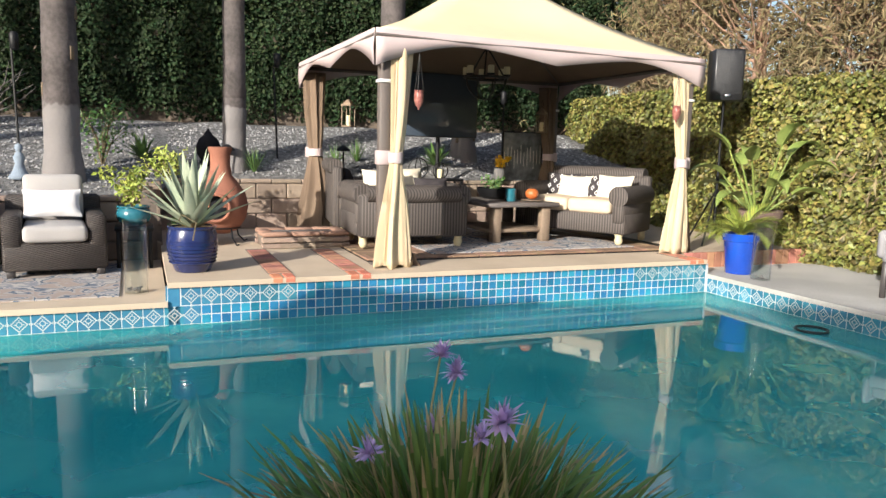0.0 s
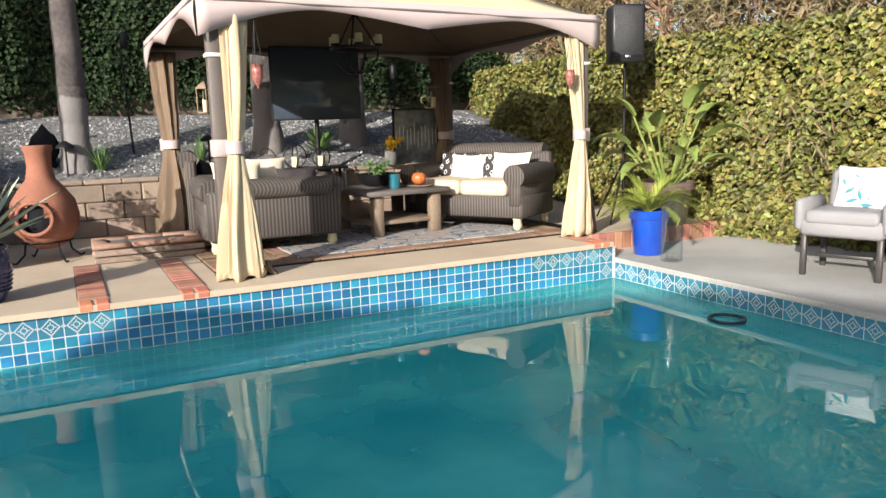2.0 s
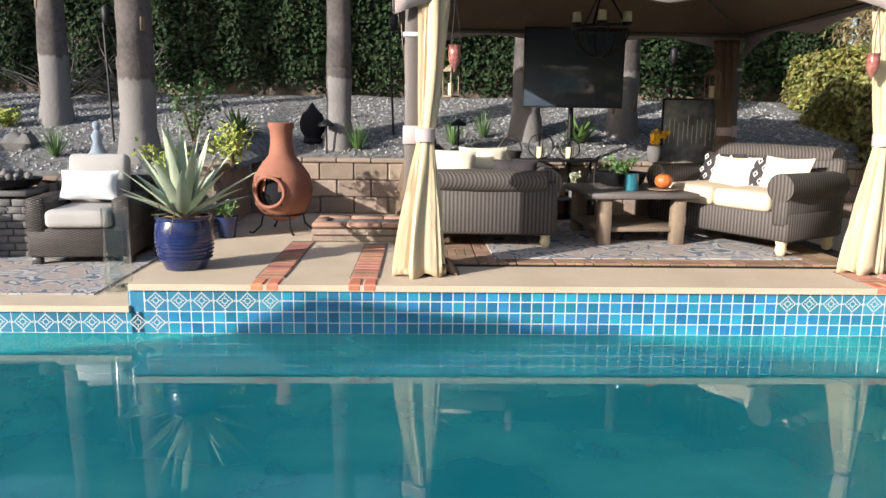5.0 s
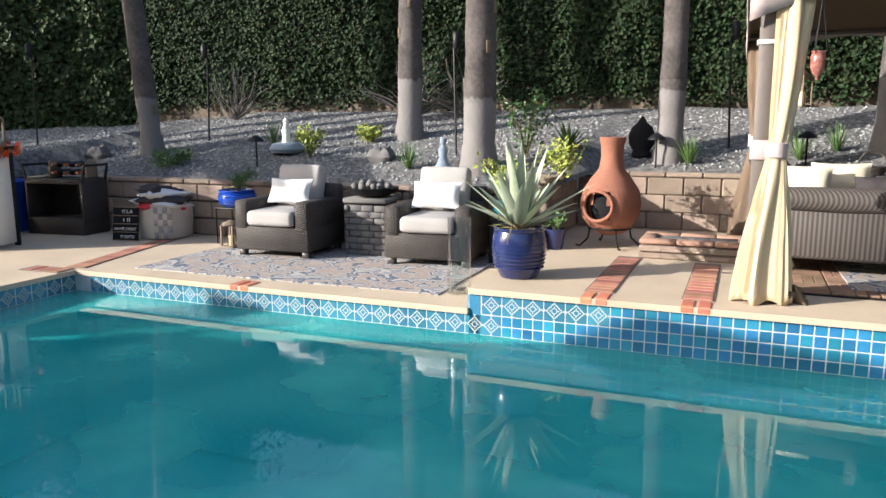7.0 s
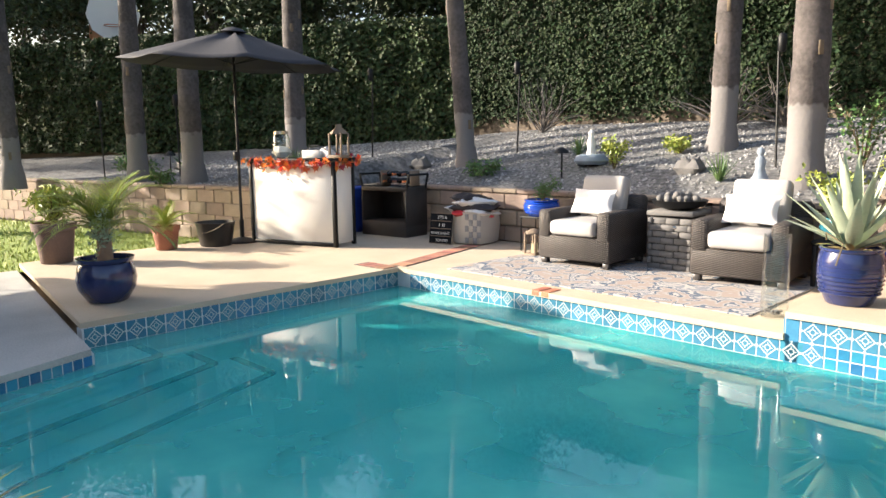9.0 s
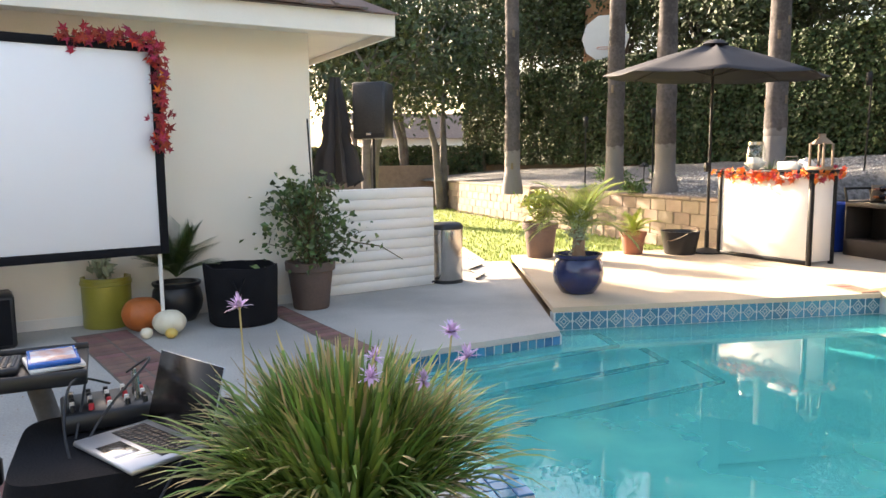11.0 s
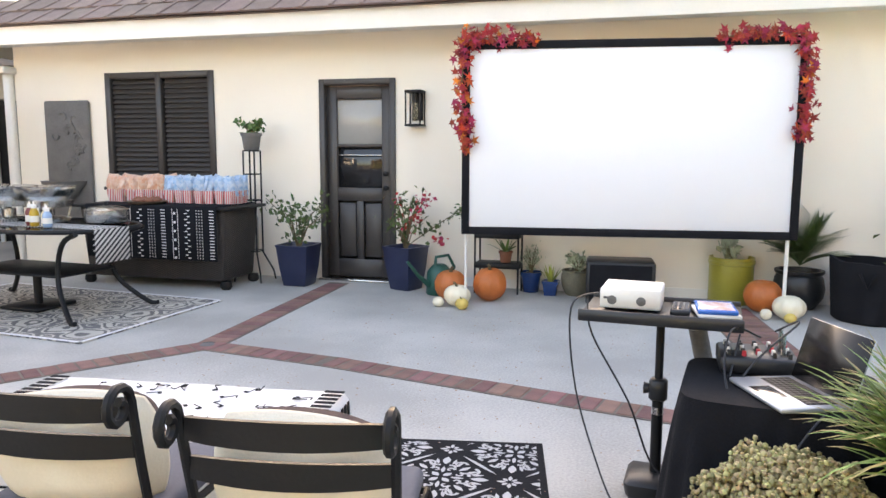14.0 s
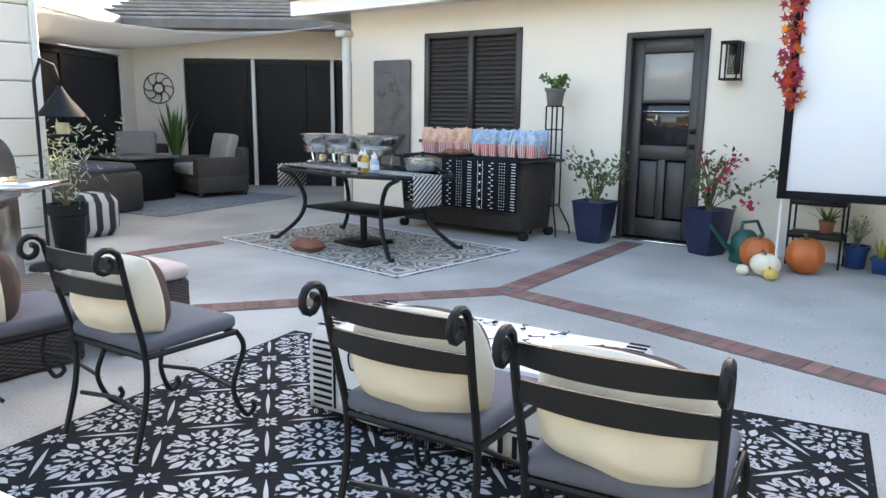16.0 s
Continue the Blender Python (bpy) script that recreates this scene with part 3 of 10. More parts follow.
ORANGE_L = mat("orange maple leaves", (0.75, 0.19, 0.03), 0.6, (0.6, 0.10, 0.02), 6, 40, 0, island=0.35)
PINK = mat("red flowers", (0.52, 0.03, 0.07), 0.6, (0.40, 0.02, 0.05), 6, 40, 0, island=0.3)
YELLOW = mat("yellow flowers", (0.85, 0.56, 0.02), 0.6, (0.72, 0.42, 0.01), 6, 40, 0, island=0.2)
WAX = mat("cream wax", (0.78, 0.68, 0.42), 0.5, None, 6, 40, 0.02, amount=0.2)
GREYSTONE = mat("grey cast stone", (0.17, 0.16, 0.155), 0.9, (0.11, 0.105, 0.10), 5, 60, 0.4)
BLUESTONE = mat("blue-grey cast stone", (0.25, 0.30, 0.36), 0.9, (0.18, 0.22, 0.27), 6, 60, 0.4)
GLASS_BLK = mat("dark window glass", (0.02, 0.02, 0.022), 0.04, None, 3, 20, 0.0, amount=0.1)
# Blue-grey base colour stands in for sky reflected in the television.
SCREEN_TV = mat("sky-tinted television glass", (0.07, 0.09, 0.12), 0.10, None, 3, 20, 0.0, amount=0.1)
SCREEN_M = mat("dark insect screen", (0.018, 0.018, 0.02), 0.6, (0.012, 0.012, 0.013), 3, 200, 0.1, spec=0.25)
RUG_A = rug_mat("faded blue grey rug", [(0.42, 0.39, 0.37), (0.24, 0.25, 0.28), (0.46, 0.43, 0.40), (0.10, 0.13, 0.18), (0.40, 0.36, 0.33), (0.36, 0.29, 0.25)], 3.4, 4.2, 0.95, 1.0, 0.45)
RUG_B = rug_mat("grey and ivory rug", [(0.50, 0.46, 0.40), (0.13, 0.12, 0.12), (0.55, 0.50, 0.43), (0.16, 0.15, 0.15)], 3.0, 9.0)

# ---- ground, pool and decks ----
ZW, LOW, UP = -0.12, 0.08, 0.235
rnd = np.random.RandomState(4)

g = G()
X0, X1, Y0, Y1, B, ZG = -4.3, 5.9, 1.4, 6.9, 900.0, -0.13
for x0, x1, y0, y1 in ((-B, X0, -B, B), (X1, B, -B, B), (X0, X1, -B, Y0), (X0, X1, Y1, B)):
    g.poly([(x0, y0, ZG), (x1, y0, ZG), (x1, y1, ZG), (x0, y1, ZG)])
solid("ground", g, EARTH, "dry brown earth reaching to the horizon", "ground", "structure")

POOL = [(-3.88, 6.43), (-3.81, 3.2), (-3.35, 3.12), (-2.85, 1.7), (-0.85, 1.85), (5.6, 1.85), (5.6, 6.43)]


def inset(poly, d):
    out, n = [], len(poly)
    sgn = 1 if sum(poly[i][0] * poly[(i + 1) % n][1] - poly[(i + 1) % n][0] * poly[i][1] for i in range(n)) > 0 else -1
    for i in range(n):
        a, b, c = Vector(poly[i - 1]), Vector(poly[i]), Vector(poly[(i + 1) % n])
        d1, d2 = (b - a).normalized(), (c - b).normalized()
        o1, o2 = Vector((-d1.y, d1.x)) * sgn, Vector((-d2.y, d2.x)) * sgn
        o = (o1 + o2) / max(0.4, 1 + o1.dot(o2))
        out.append((b.x + o.x * d, b.y + o.y * d))
    return out


def deck(name, poly, z, m, label):
    return solid(name, G().prism(inset(poly, 0.15), -0.12, z - 0.046).prism(poly, z - 0.045, z), m, label, "paving", "structure")


deck("pavement_patio", [(-3.83, 3.17), (-3.33, 3.10), (-2.83, 1.68), (-0.85, 1.83), (9.5, 1.83), (9.5, -20), (-12, -20), (-12, 3.4), (-7.36, 3.4), (-7.36, 3.70)], 0.0, CONC,
     "broom-finished grey concrete patio beside the pool")
deck("pavement_low", [(-3.83, 3.20), (-3.85, 6.40), (0.1, 6.40), (0.1, 8.95), (-7.5, 8.95), (-7.36, 3.73)], LOW, CREAM, "sand-coloured concrete pool deck, one step up")
deck("pavement_upper", [(0.104, 6.40), (5.56, 6.40), (5.56, 6.80), (8.6, 6.80), (8.6, 10.4), (0.104, 10.4)], UP, CREAM, "raised sand-coloured concrete terrace at the pool")
deck("pavement_side", [(5.585, 1.834), (5.585, 6.40), (5.564, 6.796), (8.6, 6.796), (8.6, 1.834)], LOW, CONC, "pale concrete deck beside the hedge")

g = G().prism([(-4.2, 1.5), (5.9, 1.5), (5.9, 6.7), (-4.2, 6.7)], -1.6, -1.42)
solid("floor_pool", g, PLASTER, "turquoise plastered pool floor under water", "pool", "structure")
solid("water", G().poly([(x, y, ZW) for x, y in POOL[::-1]][::-1]), WATER, "still turquoise pool water with soft reflections", "water", "structure")
g = G()
for (a, b) in zip(POOL, POOL[1:] + POOL[:1]):
    a, b = Vector((*a, 0)), Vector((*b, 0))
    d = (b - a).normalized()
    o = Vector((-d.y, d.x, 0))
    mid = (a + b) / 2 + o * 0.11
    ztop = -0.05
    g.box((mid.x, mid.y, (ZW - 1.5) / 2), ((b - a).length + 0.1, 0.2, abs(ZW + 1.5 - 0.24)), math.atan2(d.y, d.x), 0.002)
solid("wall_pool_shell", g, PLASTER, "turquoise plastered pool sides under water", "pool", "structure")

# entry steps in the corner
for (cx, cy, zs) in ((-3.39, 3.60, -0.17), (-3.20, 3.94, -0.27), (-3.02, 4.33, -0.40)):
    qx = cx + 0.352 * (cy - 1.74)
    poly = [(-3.87, 3.22), (-3.87, cy), (cx, cy), (qx, 1.74), (-2.83, 1.70), (-3.36, 3.13)]
    st = thing("pool_step", "underwater pool step with a dark tile edge", "step", kind="structure")
    part("tread", G().prism(poly, -1.4, zs), PLASTER, st, smooth=False)
    e = G()
    for a, b in ((poly[1], poly[2]), (poly[2], poly[3])):
        a, b = Vector((*a, 0)), Vector((*b, 0))
        m_, L = (a + b) / 2, (b - a).length
        e.box((m_.x, m_.y, zs), (L, 0.075, 0.012), math.atan2((b - a).y, (b - a).x), 0.002)
    part("tile_edge", e, BLUE, st, "dark blue tile edge", False)

# ---- pool tile bands ----
MOD = 0.157
sg = G().box((0, 0, 0), (0.0722, 0.012, 0.0722), 0, 0.003)
SMALL = sg.mesh("small_tile", TILE)
pg = G().box((0, 0, 0), (0.1515, 0.012, 0.1515), 0, 0.003)
for r0, r1 in ((0.050, 0.063),):
    for i in range(4):
        a0, a1 = math.pi / 2 * i, math.pi / 2 * (i + 1)
        pg.poly([(r1 * math.cos(a0), -0.0072, r1 * math.sin(a0)), (r1 * math.cos(a1), -0.0072, r1 * math.sin(a1)), (r0 * math.cos(a1), -0.0072, r0 * math.sin(a1)), (r0 * math.cos(a0), -0.0072, r0 * math.sin(a0))][::-1], 1)
for i in range(8):
    a0, a1 = math.pi / 4 * i, math.pi / 4 * (i + 1)
    pg.poly([(rr * math.cos(a), -0.0072, rr * math.sin(a)) for rr, a in ((0.024, a0), (0.024, a1), (0.016, a1), (0.016, a0))][::-1], 1)
for i in range(4):
    a = math.pi / 2 * i
    ca, sa = math.cos(a), math.sin(a)
    pg.poly([(ca * u - sa * w, -0.0072, sa * u + ca * w) for u, w in ((0.024, -0.004), (0.036, -0.004), (0.036, 0.004), (0.024, 0.004))], 1)
    pg.poly([(ca * u - sa * w, -0.0071, sa * u + ca * w) for u, w in ((0.063, -0.004), (0.074, -0.012), (0.074, 0.012), (0.063, 0.004))], 1)
PATTERN = pg.mesh("patterned_tile", [TILE_D, TILE_W])


def tile_wall(name, a, b, ztop, label):
    a, b = Vector((*a, 0)), Vector((*b, 0))
    d = (b - a).normalized()
    rz = math.atan2(d.y, d.x)
    w = thing(name, label, "wall", kind="structure")
    gg = G().box(((b - a).length / 2, 0.0462, (ztop - 0.3) / 2), ((b - a).length, 0.10, ztop + 0.3), 0, 0.001)
    ob = part("grout_backing", gg, GROUT, w, "white grout bed", False)
    ob.matrix_basis = Matrix.Translation(a) @ Matrix.Rotation(rz, 4, "Z")
    return w, Matrix.Translation(a) @ Matrix.Rotation(rz, 4, "Z")


tw, tm = tile_wall("wall_pool_back", (0.1, 6.43), (5.6, 6.43), UP - 0.046, "blue tiled pool wall with patterned border tiles")
part("edge_tile", G().box((0.149, 6.43, (UP - 0.048 + ZW - 0.08) / 2), (0.092, 0.012, UP - 0.048 - ZW + 0.08), 0, 0.003), TILE_D, tw, "narrow teal tile at the corner", False)
part("end_tile", G().box((0.094, 6.485, (LOW + UP - 0.046) / 2 - 0.03), (0.012, 0.10, UP - 0.046 - LOW + 0.06), 0, 0.003), TILE, tw, "blue tile on the wall end", False)
ztop = ZW + 0.235
for x0 in (0.28, 4.705):
    for k in range(6):
        piece("patterned_tile", PATTERN, tw, tm @ pose(x0 - 0.1 + k * MOD, 0, ztop))
        end = (x0 < 1 and k == 0) or (x0 > 1 and k == 5)
        if end:
            piece("patterned_tile", PATTERN, tw, tm @ pose(x0 - 0.1 + k * MOD, 0, ztop - MOD))
        else:
            for i in range(2):
                for j in range(2):
                    piece("small_tile", SMALL, tw, tm @ pose(x0 - 0.1 + k * MOD + (i - 0.5) * MOD / 2, 0, ztop - MOD + (j - 0.5) * MOD / 2))
n = 44
for i in range(n):
    x = 0.28 + 5.5 * MOD + (i + 0.5) * (4.705 - 0.28 - 6 * MOD) / n - 0.1
    for j in range(4):
        piece("small_tile", SMALL, tw, tm @ pose(x, 0, ztop + MOD / 4 - j * MOD / 2))
tw, tm = tile_wall("wall_pool_left_back", (-3.88, 6.43), (0.1, 6.43), LOW - 0.046, "pool wall with a row of patterned blue tiles")
for k in range(25):
    piece("patterned_tile", PATTERN, tw, tm @ pose(4.08 - 0.02 - k * MOD - 0.03, 0, ZW + MOD / 2))
tw, tm = tile_wall("wall_pool_side", (-3.81, 3.2), (-3.88, 6.43), LOW - 0.046, "pool wall with a row of patterned blue tiles")
for k in range(20):
    piece("patterned_tile", PATTERN, tw, tm @ pose(0.09 + k * 0.1605, 0, ZW + MOD / 2))
tw, tm = tile_wall("wall_pool_right", (5.6, 6.43), (5.6, 1.85), LOW - 0.046, "pool wall with a row of patterned blue tiles")
for k in range(29):
    piece("patterned_tile", PATTERN, tw, tm @ pose(0.085 + k * MOD, 0, ZW + MOD / 2))
for nm, a, b in (("wall_pool_patio", (-2.85, 1.7), (-3.35, 3.12)), ("wall_pool_step", (-3.35, 3.12), (-3.81, 3.2)), ("wall_pool_near", (-0.85, 1.85), (-2.85, 1.7))):
    tw, tm = tile_wall(nm, a, b, -0.046, "low pool edge with one row of small blue tiles")
    L = (Vector(a) - Vector(b)).length
    for k in range(int(L / 0.0785)):
        piece("small_tile", SMALL, tw, tm @ pose(0.04 + k * 0.0785, 0, ZW + 0.036))
tw, tm = tile_wall("wall_pool_front", (5.6, 1.85), (-0.85, 1.85), -0.046, "low pool edge with one row of small blue tiles")
for k in range(82):
    piece("small_tile", SMALL, tw, tm @ pose(0.04 + k * 0.0785, 0, ZW + 0.036))
ledge = thing("pool_ledge", "small dark tiled ledge at the pool edge", "ledge", (-0.78, 1.98, 0), 8, kind="structure")
part("body", G().box((0, 0, -0.10), (0.30, 0.24, 0.12), 0, 0.006), GROUT, ledge)
for i in range(4):
    for j in range(3):
        piece("small_tile", SMALL, ledge, pose(-0.118 + i * 0.0785, -0.08 + j * 0.0785, -0.036, 90))

# ---- paving bricks ----
BR = G().box((0, 0, 0), (0.095, 0.195, 0.05), 0, 0.006).mesh("brick", BRICK)
BRP = G().box((0, 0, 0), (0.095, 0.195, 0.05), 0, 0.006).mesh("brick", BRICK_P)


def band(name, a, b, z, across, me, label, lengthwise=False):
    """A band of bricks laid side by side from a to b."""
    a, b = Vector((*a, z - 0.019)), Vector((*b, z - 0.019))
    d = (b - a).normalized()
    rz = math.degrees(math.atan2(d.y, d.x))
    t = thing(name, label, "paving", kind="structure")
    part("joint_bed", G().box(((b - a).length / 2, 0, -0.004), ((b - a).length, across * 0.2 + 0.012, 0.05), 0, 0.001), MORTAR, t, smooth=False).matrix_basis = Matrix.Translation(a) @ pose(0, 0, 0, 0, 0, rz)
    n = int((b - a).length / 0.104)
    for i in range(n):
        for j in range(across):
            p = a + d * (0.052 + i * 0.104) + Vector((-d.y, d.x, 0)) * (j - (across - 1) / 2) * 0.204
            piece("brick", me, t, Matrix.Translation(p + Vector((0, 0, random.uniform(-0.002, 0.002)))) @ pose(0, 0, 0, 0, 0, rz + random.uniform(-0.8, 0.8)))


BRO = G().box((0, 0, 0), (0.097, 0.20, 0.055), 0, 0.012).mesh("brick", mat("orange bullnose brick", (0.56, 0.20, 0.11), 0.85, (0.44, 0.15, 0.085), 9, 80, 0.2, rand=0.15))
t = thing("trim_coping_bricks", "pairs of orange bullnose bricks set in the pool coping", "paving", kind="structure")
for x, z in ((1.03, UP), (1.70, UP), (5.42, UP), (-1.97, LOW)):
    for o in (-0.053, 0.053):
        piece("brick", BRO, t, pose(x + o, 6.497, z - 0.020))
band("pavement_brick_a", (1.03, 6.61), (1.03, 8.15), UP + 0.004, 1, BR, "band of red paving bricks set in the terrace")
band("pavement_brick_b", (1.70, 6.61), (1.70, 8.05), UP + 0.004, 1, BR, "band of red paving bricks set in the terrace")
band("pavement_brick_c", (5.42, 6.61), (5.42, 6.95), UP + 0.004, 1, BR, "band of red paving bricks set in the terrace")
band("pavement_brick_e", (-3.92, 6.46), (-4.45, 8.5), LOW + 0.004, 1, BR, "band of red paving bricks set in the deck")
band("pavement_brick_f", (-3.88, 6.32), (-4.35, 6.30), LOW + 0.004, 1, BR, "red bricks set across the pool coping")
t = thing("wall_brick_riser", "low riser faced with red bricks", "step", kind="structure")
part("backing", G().box((6.6, 6.806, 0.15), (2.1, 0.02, 0.14), 0, 0.001), MORTAR, t)
for i in range(20):
    piece("brick", BR, t, pose(5.64 + i * 0.104, 6.80, 0.155, 90))
# brick bands of the patio
DR = (-0.45, -3.07)
band("pavement_brick_g", DR, (-0.68, -2.1), 0.004, 1, BRP, "band of weathered bricks set in the concrete patio")
band("pavement_brick_h", (-0.68, -2.1), (-1.03, 0.15), 0.004, 1, BRP, "band of weathered bricks set in the concrete patio")
band("pavement_brick_h2", (-1.03, 0.15), (-1.5, 1.6), 0.004, 1, BRP, "band of weathered bricks set in the concrete patio")
band("pavement_brick_i", DR, (1.66, -3.67), 0.004, 1, BRP, "band of weathered bricks set in the concrete patio")
band("pavement_brick_j", DR, (-2.82, -4.1), 0.004, 1, BRP, "band of weathered bricks leading to the door")
band("pavement_brick_k", (1.66, -3.67), (3.6, -4.1), 0.004, 1, BRP, "band of weathered bricks set in the concrete patio")
band("pavement_brick_l", (2.4, -5.58), (0.85, -6.07), 0.004, 1, BRP, "band of weathered bricks set in the concrete patio")
band("pavement_brick_m", (-2.92, 1.55), (-4.75, 0.75), 0.004, 1, BRP, "band of weathered bricks from the pool to the house")
band("pavement_brick_n", (-2.35, 0.3), (-3.95, -0.55), 0.004, 2, BRP, "band of weathered bricks leading to the house")
dr = thing("floor_drain", "round dark drain where brick bands meet", "drain", (DR[0], DR[1], 0.004))
part("rim", G().lathe([(0.0, 0.006), (0.08, 0.006), (0.085, 0.0)], 20), BLACK, dr)
part("grate", G().lathe([(0.0, 0.009), (0.05, 0.009), (0.052, 0.006)], 16), GREYSTONE, dr)

# ---- retaining walls ----
BL = [G().box((0, 0, 0), (w, 0.10, 0.193), 0, 0.012).mesh("block", BLOCK) for w in (0.392,)]
CAP = G().box((0, 0, 0), (0.392, 0.26, 0.055), 0, 0.012).mesh("cap_block", BLOCK)


def retain(name, a, b, z0, z1, label="retaining wall of tan concrete blocks with cap stones"):
    a, b = Vector((*a, 0)), Vector((*b, 0))
    d, L = (b - a).normalized(), (b - a).length
    rz = math.degrees(math.atan2(d.y, d.x))
    m = Matrix.Translation(a) @ pose(0, 0, 0, 0, 0, rz)
    w = thing(name, label, "wall", kind="structure")
    part("core", G().box((L / 2, 0.13, (z0 - 0.3 + z1) / 2 - 0.03), (L, 0.16, z1 - z0 + 0.24), 0, 0.002), MORTAR, w, smooth=False).matrix_basis = m
    rows = max(1, round((z1 - 0.06 - z0) / 0.2))
    h = (z1 - 0.06 - z0) / rows
    for r in range(rows + 1):
        cap = r == rows
        x = 0.2 if r % 2 == 0 else 0.4
        while x < L - 0.05:
            zz = z1 - 0.028 if cap else z0 + (r + 0.5) * h
            piece("cap_block" if cap else "block", CAP if cap else BL[0], w, m @ pose(x, 0.12 if cap else 0.05 + random.uniform(-0.004, 0.004), zz, 0, 0, random.uniform(-0.5, 0.5)))
            x += 0.4
    return w


retain("wall_garden_a", (-7.1, 8.65), (0.12, 8.65), LOW, 0.77)
retain("wall_garden_b", (0.12, 8.65), (0.12, 10.1), LOW, 0.89)
retain("wall_garden_c", (0.12, 10.1), (8.2, 10.1), UP, 0.89)
retain("wall_garden_d", (-7.25, 6.75), (-7.1, 8.65), LOW, 0.78)
retain("wall_garden_e", (-18.6, 4.7), (-7.25, 6.75), -0.03, 0.78)


# ---- gravel bank ----
def bank_z(x, y):
    if x > 0.1:
        y0, z0 = 10.15, 0.86
    elif x > -7.2:
        y0, z0 = 8.75, 0.74
    else:
        y0, z0 = 6.8 + (x + 7.25) * 0.185, 0.74
    t = max(0.0, min(1.0, (y - y0) / max(0.5, 13.0 - y0)))
    zt = 1.66 - 0.24 * max(0.0, min(1.0, (-6.5 - x) / 3.0))
    return z0 + (zt - z0) * t ** 0.85 + 0.03 * noise.noise(Vector((x * 1.3, y * 1.3, 0)))


g = G()
nx, ny = 120, 26
for i in range(nx + 1):
    x = -22 + 31.5 * i / nx
    yb = 10.15 if x > 0.12 else (8.72 if x > -7.15 else 6.8 + (x + 7.25) * 0.185)
    for j in range(ny + 1):
        y = yb + (14.5 - yb) * j / ny
        g.v.append((x, y, bank_z(x, y)))
for i in range(nx):
    for j in range(ny):
        a = i * (ny + 1) + j
        g.f.append((a, a + ny + 1, a + ny + 2, a + 1))
g.m = [0] * len(g.f)
solid("ground_gravel", g, GRAVEL, "sloping bank of grey landscaping gravel", "gravel", "structure", True)
# loose stones over the bank
pts = []
while len(pts) < 15000:
    x, y = rnd.uniform(-12, 7.5), rnd.uniform(6, 12.9)
    yb = 10.25 if x > 0.1 else (8.85 if x > -7.2 else 6.95 + (x + 7.25) * 0.185)
    if y > yb:
        pts.append((x, y, bank_z(x, y)))
P = np.array(pts)
n = len(P)
S = rnd.uniform(0.012, 0.034, n)[:, None]
T = rnd.uniform(0, 6.28, n)
tet = []
for k in range(4):
    a = T + k * math.pi / 2
    tet.append(P + np.stack([np.cos(a), np.sin(a), -0.1 + 0 * a], 1) * S * rnd.uniform(0.7, 1.3, n)[:, None])
top = P + np.stack([0.3 * np.cos(T), 0.3 * np.sin(T), 0.75 + 0 * T], 1) * S
V = np.stack(tet + [top], 1).reshape(-1, 3)
k = np.arange(n) * 5
F = np.concatenate([np.stack([k + i, k + (i + 1) % 4, k + 4], 1) for i in range(4)])
g = G()
g.v, g.f = V.tolist(), F.tolist()
g.m = [0] * len(g.f)
solid("gravel_stones", g, STONE, "loose pale and grey gravel stones on the bank", "gravel", "stuff")

# lawn
g = G()
for i in range(31):
    for j in range(16):
        g.v.append((-7.38 - i * 0.62, 3.0 + (j / 15) * (3.75 - i * 0.11) - i * 0.02, -0.03 + 0.015 * noise.noise(Vector((i, j, 0)))))
for i in range(30):
    for j in range(15):
        a = i * 16 + j
        g.f.append((a, a + 1, a + 17, a + 16))
g.m = [0] * len(g.f)
solid("ground_lawn", g, GRASS_G, "short sunlit green lawn", "lawn", "structure")
g = G()
for i in range(9000):
    u, w = rnd.uniform(0, 1) ** 1.4, rnd.uniform(0, 1)
    x = -7.4 - u * 12
    y = 3.0 + w * (3.75 + (x + 7.38) * 0.177)
    a, h = rnd.uniform(0, 6.28), rnd.uniform(0.03, 0.06)
    dx, dy = math.cos(a) * 0.008, math.sin(a) * 0.008
    g.add([(x - dx, y - dy, -0.03), (x + dx, y + dy, -0.03), (x + dy * 2, y - dx * 2, -0.03 + h)], [(0, 1, 2)])
solid("grass", g, LEAF_Y, "blades of short green grass", "grass", "stuff")


